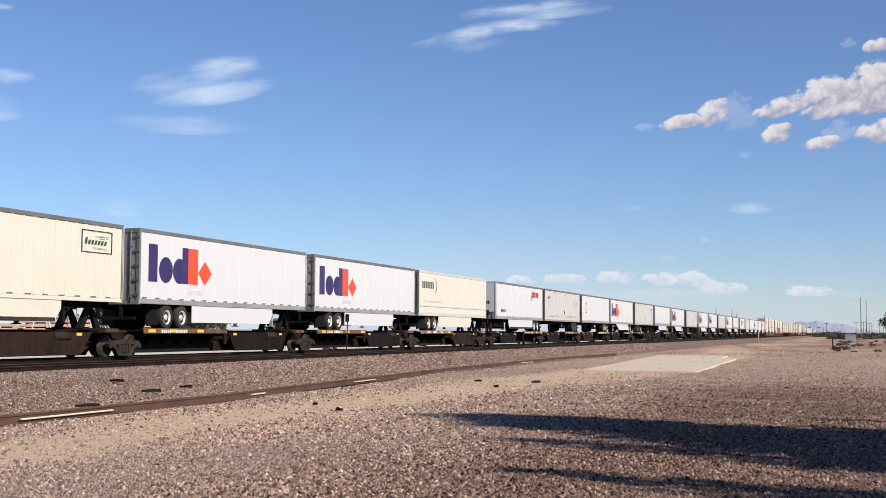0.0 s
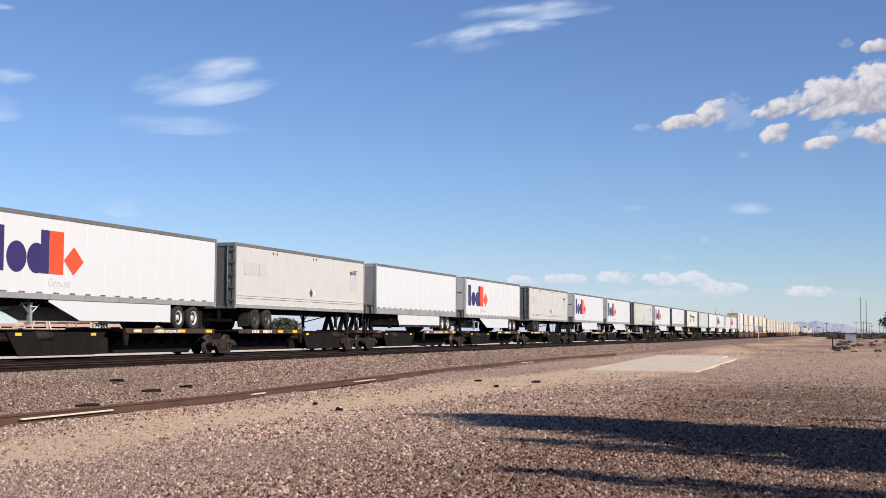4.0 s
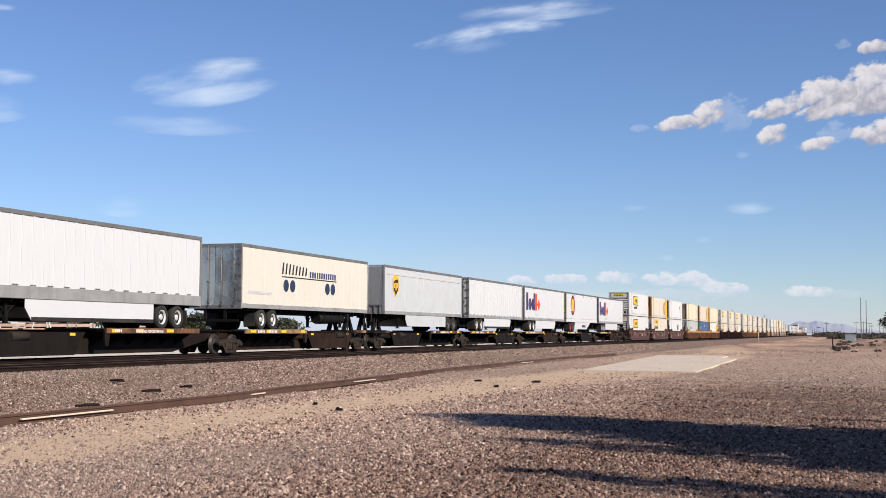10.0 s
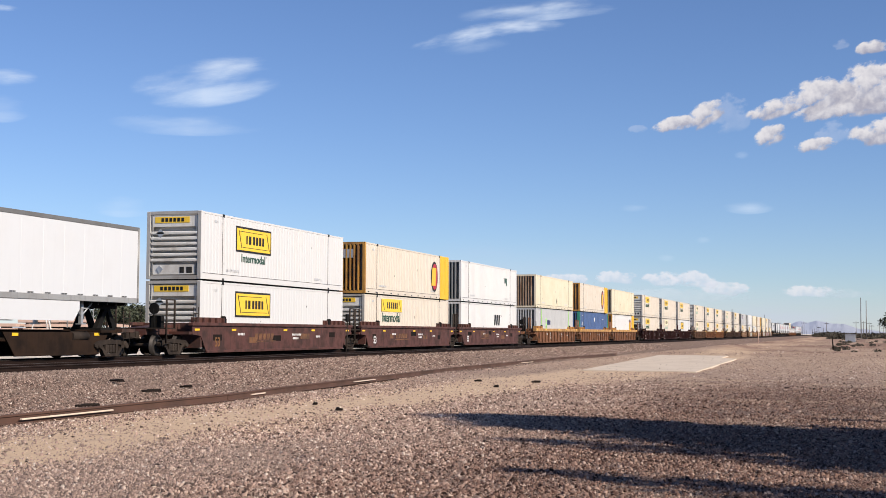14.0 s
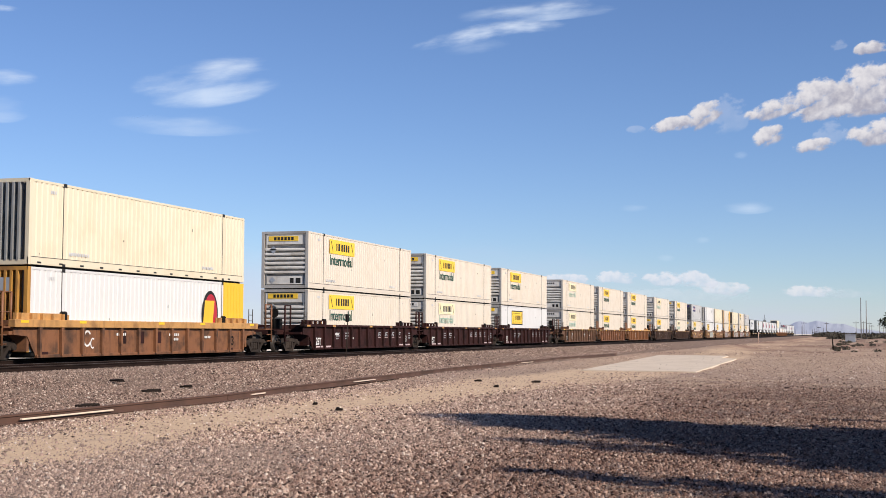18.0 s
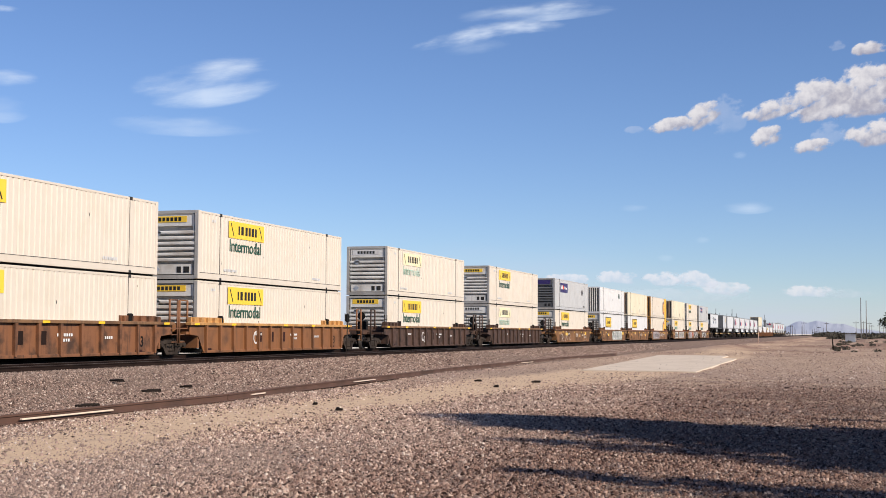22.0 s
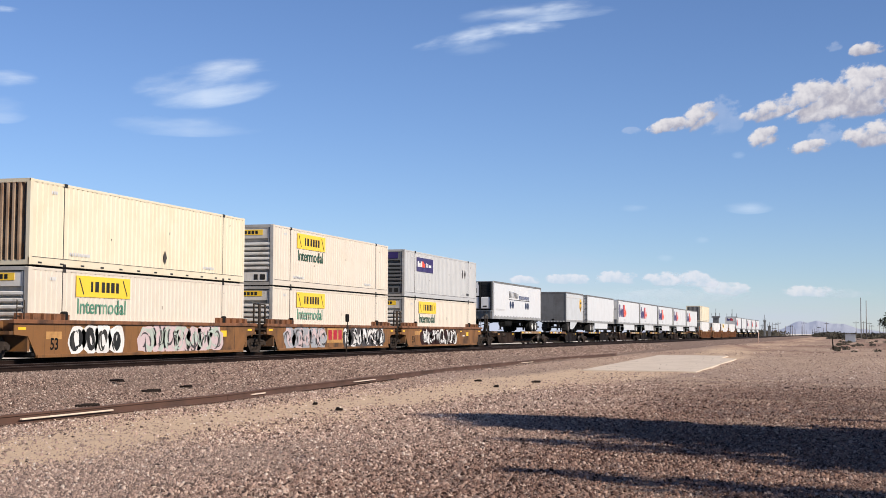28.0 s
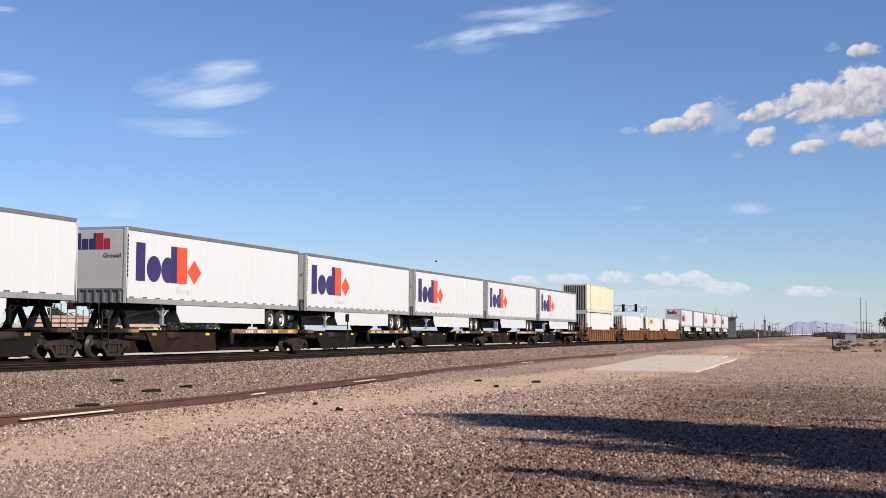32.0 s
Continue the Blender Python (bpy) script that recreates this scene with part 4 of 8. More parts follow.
        box(bm, -0.8, 0.8, hy - 0.85, hy + 0.9, 1.02, 1.10)
    part("hitch", ("hitch", nose), hitch, BLACKSTEEL, C, "black trailer hitch")
    # side walk, pipes and brake gear near the kingpin end
    yy = 3.6 if nose else 12.2
    part("end_walkway", ("walkway", nose, y0, y1), lambda bm: box(bm, -1.15, 1.15, y0 if nose else y1 - 1.9, y0 + 1.9 if nose else y1, 0.93, 1.02), paint, C)
    part("air_reservoir", ("resv", nose), lambda bm: rod(bm, (0.92, yy, 0.80), (0.92, yy + 1.0, 0.80), 0.17, 12), CASTSTEEL, C, "round air reservoir")
    part("brake_rod", ("brod", nose), lambda bm: rod(bm, (0.55, yy - 1.3, 0.62), (0.9, yy + 2.4, 0.58), 0.035, 6), CASTSTEEL, C)
    part("train_pipe", ("tpipe", nose), lambda bm: [rod(bm, p, q, 0.028, 6) for p, q in (((0.60, 1.2, 0.80), (0.60, yy - 0.4, 0.70)), ((0.60, yy - 0.4, 0.70), (0.72, yy + 0.3, 0.45)), ((0.72, yy + 0.3, 0.45), (0.72, yy + 2.2, 0.45)), ((0.72, yy + 2.2, 0.45), (0.62, yy + 2.8, 0.74)))], CASTSTEEL, C, "bent train pipe")
    part("valve_box", ("vbox", nose), lambda bm: box(bm, 0.62, 0.95, yy + 1.3, yy + 1.8, 0.5, 0.95, 0.03), CASTSTEEL, C)
    part("end_step", ("estep", nose), lambda bm: box(bm, 1.02, 1.32, 0.2 if nose else 15.0, 1.0 if nose else 15.9, 0.94, 1.08), edge, C, "yellow end step")
    if lead == "coupled":
        bogie(C, y0 + 1.05)
        coupler(C, y0, -1)
        ladder(C, 1.2, y0 + 0.25, 0.45, 1.75, CASTSTEEL)
        for xx in (-1.0, -0.6, 0.6, 1.0):
            part("handrail", ("hr", y0, xx), lambda bm: rod(bm, (xx, y0 + 0.1, 1.0), (xx, y0 + 0.1, 2.0), 0.02, 6), CASTSTEEL, C)
    if trail == "coupled":
        bogie(C, y1 - 1.05)
        coupler(C, y1, 1)
        ladder(C, 1.2, y1 - 0.25, 0.45, 1.75, CASTSTEEL)
    else:
        bogie(C, y1)
    return C


# ---- containers
def corrugated(bm, L, z0, z1, pitch=0.30, deep=0.030):
    """Side walls as trapezoid corrugations between the rails, plain roof, floor and ends."""
    for s in (-1, 1):
        xs, x_in = s * (NEAR - 0.008), s * (NEAR - 0.008 - deep)
        n = int((L - 0.3) / pitch)
        p = (L - 0.3) / n
        pts = []
        for i in range(n):
            y = 0.15 + i * p
            pts += [(xs, y), (xs, y + p * 0.55), (x_in, y + p * 0.68), (x_in, y + p * 0.87)]
        pts.append((xs, L - 0.15))
        lo = [bm.verts.new((x, y, z0)) for x, y in pts]
        hi = [bm.verts.new((x, y, z1)) for x, y in pts]
        for i in range(len(pts) - 1):
            q = (lo[i], lo[i + 1], hi[i + 1], hi[i])
            bm.faces.new(q if s > 0 else q[::-1])
    box(bm, -NEAR + 0.05, NEAR - 0.05, 0.26, L - 0.06, z0, z1)


def container(s, level, body, label, end="louvre", rails=None, end_mat=None, post_mat=None, tail=None, smooth=False):
    C = rolling("container", s, label, "container", "containers on the train")
    L, z0 = 16.15, (0.27 if level == 0 else 3.20)
    z1 = z0 + (2.87 if level == 0 else 2.90)
    rails = rails or body
    post_mat = post_mat or rails
    end_mat = end_mat or LOUVRE
    part("body", ("cb", level, smooth), lambda bm: corrugated(bm, L, z0 + 0.10, z1 - 0.08, 0.30, 0.012 if smooth else 0.03), body, C)
    for sx in (-1, 1):
        part("top_rail", ("ctr", level, sx), lambda bm: box(bm, sx * (NEAR - 0.06), sx * NEAR, 0, L, z1 - 0.10, z1 - 0.01, 0.008), rails, C)
        part("bottom_rail", ("cbr", level, sx), lambda bm: box(bm, sx * (NEAR - 0.06), sx * NEAR, 0, L, z0 + 0.01, z0 + 0.26, 0.008), rails, C)
        for y in (0.0, L):
            d = 1 if y == 0 else -1
            part("corner_post", ("cpost", level, sx, y), lambda bm: box(bm, sx * (NEAR - 0.16), sx * (NEAR + 0.004), min(y, y + d * 0.17), max(y, y + d * 0.17), z0, z1, 0.01), post_mat, C)
        for y in (2.05, L - 2.05):
            part("lift_post", ("lpost", level, sx, y), lambda bm: box(bm, sx * (NEAR - 0.05), sx * (NEAR + 0.003), y - 0.06, y + 0.06, z0, z1 - 0.01), rails, C)
            part("lift_casting", ("lcast", level, sx, y), lambda bm: box(bm, sx * (NEAR - 0.08), sx * (NEAR + 0.006), y - 0.10, y + 0.10, z1 - 0.13, z1 + 0.004), INK, C, "black lifting casting")
            if sx > 0:
                part("foot_casting", ("fcast", level, y), lambda bm: box(bm, NEAR - 0.08, NEAR + 0.006, y - 0.09, y + 0.09, z0 - 0.003, z0 + 0.10), INK, C, "black foot casting")
    for y in (0.0, L):
        d = 1 if y == 0 else -1
        for k, (za, zb) in enumerate(((z0, z0 + 0.16), (z1 - 0.13, z1))):
            part("end_frame", ("cef", level, y, k), lambda bm: box(bm, -NEAR + 0.15, NEAR - 0.15, min(y, y + d * 0.12), max(y, y + d * 0.12), za, zb), post_mat if end != "louvre" else ENDGREY, C)
    if end == "louvre":
        for sx in (-1, 1):
            part("post_cap", ("cpcap", level, sx), lambda bm: box(bm, sx * (NEAR - 0.17), sx * (NEAR - 0.01), -0.012, 0.003, z0 + 0.02, z1 - 0.02, 0.004), ENDGREY, C, "grey post face")
            part("corner_tube", ("cptube", level, sx), lambda bm: rod(bm, (sx * (NEAR - 0.26), 0.05, z0 + 0.16), (sx * (NEAR - 0.26), 0.05, z1 - 0.14), 0.035, 6), DOORGREY, C)
    # dark tone puts the shade of the gaps between the ribs into colour
    part("end_wall", ("cend", level), lambda bm: box(bm, -NEAR + 0.14, NEAR - 0.14, 0.22, 0.25, z0 + 0.14, z1 - 0.12), ENDGREY if end == "louvre" and end_mat is LOUVRE else DOORDARK, C, "recessed end wall")
    if end == "louvre":
        for i in range(6):
            za = z0 + 0.76 + i * 0.232
            part("end_rib", ("cer", level, i), lambda bm: prism(bm, [(0.0, za + 0.01), (0.03, za - 0.02), (0.22, za - 0.04), (0.22, za + 0.14), (0.03, za + 0.115), (0.0, za + 0.09)], "x", -NEAR + 0.2, NEAR - 0.2), end_mat, C)
        part("end_panel", ("cep1", level), lambda bm: box(bm, -NEAR + 0.2, NEAR - 0.2, 0.045, 0.23, z0 + 0.20, z0 + 0.62), end_mat, C)
        part("end_panel", ("cep2", level), lambda bm: box(bm, -NEAR + 0.2, NEAR - 0.2, 0.045, 0.23, z1 - 0.66, z1 - 0.18), end_mat, C)
    else:
        w = (2 * NEAR - 0.48) / 9
        for i in range(9):
            xa = -NEAR + 0.24 + i * w
            part("end_rib", ("cev", level, i), lambda bm: prism(bm, [(xa, 0.23), (xa + w * 0.06, -0.02), (xa + w * 0.40, -0.02), (xa + w * 0.46, 0.23)], "z", z0 + 0.15, z1 - 0.13), end_mat, C)
        tagged(part("fork_slot", ("cslot", level), lambda bm: [box(bm, NEAR - 0.002, NEAR + 0.005, 0.5 + k * 1.28, 0.72 + k * 1.28, z0 + 0.06, z0 + 0.12) for k in range(12)], INK, C, "small dark slots in the bottom rail"), kind="stuff")
    # on upper boxes the pan is lowered to fill the gap as its dark shade
    part("floor_pan", ("cfl", level), lambda bm: box(bm, -NEAR + 0.14, NEAR - 0.14, 0.1, L - 0.1, z0 - (0.056 if level else 0.005), z0 + 0.1), BLACKSTEEL, C, "black floor pan")
    part("rail_seam", ("cseam", level), lambda bm: box(bm, NEAR - 0.03, NEAR + 0.003, 0.17, L - 0.17, z0 + 0.262, z0 + 0.282), DARKRIM, C, "dark seam above the bottom rail")
    for y in (1.965, L - 2.14):
        part("post_seam", ("cpseam", level, y), lambda bm: box(bm, NEAR - 0.03, NEAR + 0.0035, y, y + 0.022, z0 + 0.28, z1 - 0.1), DARKRIM, C, "dark seam beside the lifting post")
    pick = (int(s * 7) + 2 * level) % 5
    tagged(part("scuff", ("cscf", level, pick), lambda bm: [(lambda r, yy, zz: prism(bm, [(yy, zz), (yy + 0.025, zz + 0.03), (yy + 0.02, zz + r * 0.6), (yy - 0.01, zz + r * 0.4)], "x", NEAR - 0.03, NEAR + 0.004))(0.08 + 0.22 * ((k * 37 + pick * 11) % 7) / 7, 0.6 + ((k * 53 + pick * 29) % 149) / 149 * 15, z0 + 0.35 + ((k * 31 + pick * 17) % 83) / 83 * 2.1) for k in range(3)], DARKRIM, C, "dark scuffs"), kind="stuff")
    if end == "louvre":
        for k, (xa, xb) in enumerate(((0.60, 0.86), (0.28, 0.48))):
            part("end_plate", ("cpl", level, k), lambda bm: box(bm, xa, xb, 0.035, 0.045, z0 + 0.26, z0 + 0.52), INK, C, "small black vent plate")
        part("hazard_holder", ("chz", level), lambda bm: (prism(bm, [(-0.85, z0 + 1.95), (-0.65, z0 + 2.15), (-0.45, z0 + 1.95), (-0.65, z0 + 1.75)], "y", 0.0, 0.02), prism(bm, [(-0.85, z0 + 0.42), (-0.68, z0 + 0.59), (-0.51, z0 + 0.42), (-0.68, z0 + 0.25)], "y", 0.02, 0.04)), GALV, C, "diamond placard holders")
    if tail:
        part("tail_band", ("ctail", level), lambda bm: box(bm, NEAR - 0.02, NEAR + 0.008, L - 1.98, L - 0.02, z0 + 0.012, z1 - 0.012), tail, C, "golden yellow tail band")
        for k in range(6):
            part("tail_rib", ("ctrib", level, k), lambda bm: box(bm, NEAR + 0.008, NEAR + 0.016, L - 1.9 + k * 0.3, L - 1.76 + k * 0.3, z0 + 0.3, z1 - 0.12), tail, C)
    tagged(part("stencil", ("csten", level), lambda bm: [box(bm, NEAR + 0.001, NEAR + 0.006, ya + k * 0.13, ya + 0.09 + k * 0.13, za, za + 0.11) for ya, za, n in ((2.35, z0 + 0.42, 10), (12.2, z0 + 0.42, 8), (1.2, z1 - 0.42, 3)) for k in range(n)], FADED, C, "faded stencilled bars"), kind="stuff")
    C["base"] = z0
    return C


def hauler_sign(C, z0, look_as="bold", words=True):
    """Yellow name panel: plain bars for the name, and the word below it."""
    y0, y1, za, zb = (3.35, 6.85, z0 + 1.45, z0 + 2.42) if look_as == "framed" else (2.80, 6.40, z0 + 1.93, z0 + 2.68)
    panel = {"bold": SIGNYELLOW, "framed": SIGNYELLOW, "green": SIGNYELLOW, "faded": PALESIGN}[look_as]
    x = NEAR + 0.002
    if look_as == "framed":
        part("sign_border", ("sgb", z0), lambda bm: box(bm, x, x + 0.006, y0 - 0.09, y1 + 0.09, za - 0.09, zb + 0.09), INK, C, "black sign border")
    part("sign_panel", ("sgp", z0, look_as), lambda bm: box(bm, x, x + 0.012, y0, y1, za, zb), panel, C, "yellow name panel" if look_as != "faded" else "washed-out name panel")
    ink = INK
    zc = (za + zb) / 2
    for k, (p, q) in enumerate(((0.92, 1.06), (1.20, 1.44), (1.62, 1.84), (1.94, 2.16), (2.26, 2.50), (2.60, 2.80))):
        part("mark", ("sgn", z0, look_as, k), lambda bm: box(bm, x + 0.012, x + 0.016, y0 + p, y0 + q, zc - 0.19, zc + 0.19), ink, C, "dark bar")
    for k, (sa, sb) in enumerate(((0.15, 0.50), (3.05, 3.42))):
        part("mark", ("sgs", z0, look_as, k), lambda bm: prism(bm, [(y0 + sa, zb - 0.1), (y0 + sa + 0.06, zb - 0.08), (y0 + sb, za + 0.1), (y0 + sb - 0.06, za + 0.08)], "x", x + 0.012, x + 0.016), ink, C, "thin slanted stroke")
    if look_as == "framed":
        for k, zz in enumerate((za + 0.12, zb - 0.14)):
            part("mark", ("sgo", z0, k), lambda bm: box(bm, x + 0.012, x + 0.016, y0 + (0.55 if k == 0 else 0.25), y1 - (0.25 if k == 0 else 0.85), zz, zz + 0.025), ink, C, "thin black outline stroke")
    if words:
        put("lettering", text_mesh("Intermodal", 0.76 if look_as != "framed" else 0.52, 0.98 if look_as != "framed" else 1.1, 0.007), {"faded": FADEDGREEN, "green": MIDGREEN}.get(look_as, DEEPGREEN), C,
            "faded green lettering" if look_as == "faded" else "green lettering", Matrix.Translation((x + 0.002, y0 + (0.05 if look_as != "framed" else 0.45), z0 + (1.34 if look_as != "framed" else 0.92))))
    part("end_sign", ("sge", z0, look_as), lambda bm: box(bm, -0.92, 0.72, 0.03, 0.044, z0 + 2.40, z0 + 2.66), SIGNYELLOW if look_as != "faded" else WHITEMARK, C, "small name plate on the end")
    tagged(part("stencil", ("sgf", z0), lambda bm: [box(bm, -0.62 + k * 0.19, -0.49 + k * 0.19, 0.024, 0.03, z0 + 2.45, z0 + 2.61) for k in range(6)], INK, C, "black bars"), kind="stuff")


def oval_mark(parent, y, z, ry, rz, x=NEAR):
    """Carrier badge: black oval, red field, yellow slanted block."""
    part("badge", ("ov1", y, z, ry), lambda bm: disc_shape(bm, y, z, ry, rz, x, 28, 0.008), INK, parent, "black oval badge")
    part("badge_field", ("ov2", y, z, ry), lambda bm: disc_shape(bm, y + ry * 0.06, z, ry * 0.82, rz * 0.86, x, 26, 0.012), CRIMSON, parent, "red oval field")
    def block(bm):
        prism(bm, [(y - ry * 0.90, z - rz * 0.60), (y + ry * 0.28, z - rz * 0.60), (y + ry * 0.52, z + rz * 0.58), (y - ry * 0.66, z + rz * 0.58)], "x", x, x + 0.017)
    part("badge_mark", ("ov3", y, z, ry), block, GOLD, parent, "slanted yellow block")


def shield_mark(parent, y, z, w, h, x=NEAR):
    part("badge", ("sh1", y, z, w), lambda bm: prism(bm, [(y, z + h * 0.32), (y + w * 0.5, z), (y + w, z + h * 0.32), (y + w, z + h * 0.88), (y + w * 0.5, z + h), (y, z + h * 0.88)], "x", x, x + 0.008), GOLD, parent, "golden shield badge")
    part("badge_field", ("sh2", y, z, w), lambda bm: (prism(bm, [(y + w * 0.12, z + h * 0.34), (y + w * 0.5, z + h * 0.08), (y + w * 0.93, z + h * 0.34), (y + w * 0.93, z + h * 0.80), (y + w * 0.5, z + h * 0.78), (y + w * 0.12, z + h * 0.66)], "x", x, x + 0.014)), BROWNMARK, parent, "dark brown shield")
    part("badge_mark", ("sh3", y, z, w), lambda bm: (box(bm, x, x + 0.02, y + w * 0.18, y + w * 0.36, z + h * 0.40, z + h * 0.62), box(bm, x, x + 0.02, y + w * 0.43, y + w * 0.62, z + h * 0.30, z + h * 0.64), box(bm, x, x + 0.02, y + w * 0.69, y + w * 0.84, z + h * 0.40, z + h * 0.64)), GOLD, parent, "golden bars")


# ---- well cars
def blob(bm, y, z, ry, rz, x, rnd, n=16, rough=0.18, thick=0.003):
    pts = []
    for k in range(n):
        t = 2 * math.pi * k / n
        q = 1 + rnd.uniform(-rough, rough)
        pts.append((y + ry * q * math.cos(t), min(1.24, max(0.16, z + rz * q * math.sin(t)))))
    prism(bm, pts, "x", x, x + thick)


def sweep(bm, y, z, ry, rz, a0, a1, w, x, thick=0.003, n=9):
    """A curved stroke, thick in its middle."""
    for k in range(n):
        t0, t1 = a0 + (a1 - a0) * k / n, a0 + (a1 - a0) * (k + 1) / n
        w0, w1 = w * math.sin(math.pi * (k + 0.12) / (n + 0.24)), w * math.sin(math.pi * (k + 1.12) / (n + 0.24))
        q = [(y + (ry + s * ww) * math.cos(t), min(1.25, max(0.15, z + (rz + s * ww) * math.sin(t)))) for t, s, ww in ((t0, -1, w0), (t0, 1, w0), (t1, 1, w1), (t1, -1, w1))]
        prism(bm, q, "x", x, x + thick)


def spray(parent, seed, way, y0, y1, x):
    """Spray paint of no readable shape: thin loops, fat rimmed blobs or a dense tangle of strokes."""
    def layer(k, mat, build, label):
        rnd = random.Random(seed * 10 + k)
        tagged(part("spray_paint", ("spray", seed, way, y0, k), lambda bm: build(bm, rnd, x + 0.003 * k), mat, parent, label), kind="stuff")
    n = max(2, int((y1 - y0) / 0.85))
    at = [y0 + (i + 0.5) * (y1 - y0) / n for i in range(n)]
    if way == "loops":
        layer(0, WHITEMARK, lambda bm, r, xx: [sweep(bm, y + r.uniform(-0.35, 0.35), 0.64 + r.uniform(-0.12, 0.15), r.uniform(0.25, 0.6), r.uniform(0.25, 0.52), q, q + r.uniform(2.0, 4.5), 0.022, xx) for y in at for q in (r.uniform(0, 6.28), r.uniform(0, 6.28))], "thin white sprayed outlines")
    elif way == "blobs":
        layer(0, WHITEMARK, lambda bm, r, xx: [blob(bm, y + r.uniform(-0.05, 0.05), 0.68, 0.58, 0.56, xx, r, 15, 0.14) for y in at], "white sprayed rims")
        layer(1, INK, lambda bm, r, xx: [sweep(bm, y + r.uniform(-0.1, 0.1), 0.68, r.uniform(0.16, 0.26), r.uniform(0.24, 0.34), q, q + r.uniform(2.6, 4.6), r.uniform(0.10, 0.16), xx + 0.0004 * i) for y in at for i, q in enumerate((r.uniform(0, 3), r.uniform(3, 6)))], "black sprayed fill")
        layer(2, WHITEMARK, lambda bm, r, xx: [sweep(bm, y + r.uniform(-0.2, 0.2), 0.66, r.uniform(0.2, 0.4), r.uniform(0.3, 0.5), q, q + 1.6, 0.03, xx) for y in at for q in (r.uniform(0, 6), r.uniform(0, 6))], "white sprayed gaps")
    else:
        fill, dark, pale = {"silver": (PINKMARK, DARKRIM, MINTMARK), "white": (DARKRIM, INK, WHITEMARK), "tan": (SILVERMARK, DARKRIM, PINKMARK), "mint": (MINTMARK, SILVERMARK, WHITEMARK), "plum": (MAROON, INK, WHITEMARK)}[way]
        layer(0, fill, lambda bm, r, xx: [blob(bm, y, 0.68, 0.72, 0.60, xx, r, 18, 0.2) for y in at], "sprayed background")
        layer(1, pale, lambda bm, r, xx: [sweep(bm, y + r.uniform(-0.3, 0.3), 0.68 + r.uniform(-0.15, 0.15), r.uniform(0.15, 0.42), r.uniform(0.25, 0.46), a, a + r.uniform(1.6, 3.6), r.uniform(0.06, 0.13), xx + 0.0004 * i) for y in at for i, a in enumerate([r.uniform(0, 6.28) for _ in range(3)])], "pale sprayed strokes")
        layer(2, dark, lambda bm, r, xx: [sweep(bm, y + r.uniform(-0.4, 0.4), 0.66 + r.uniform(-0.2, 0.2), r.uniform(0.15, 0.42), r.uniform(0.2, 0.46), a, a + r.uniform(1.4, 3.0), r.uniform(0.03, 0.07), xx + 0.0004 * i) for y in at for i, a in enumerate([r.uniform(0, 6.28) for _ in range(4)])], "dark sprayed strokes")
        layer(3, pale, lambda bm, r, xx: [sweep(bm, y + r.uniform(-0.4, 0.4), 0.70, r.uniform(0.2, 0.45), r.uniform(0.3, 0.5), a, a + r.uniform(1.0, 2.4), r.uniform(0.02, 0.05), xx + 0.0004 * i) for y in at for i, a in enumerate([r.uniform(0, 6.28) for _ in range(3)])], "thin pale sprayed strokes")


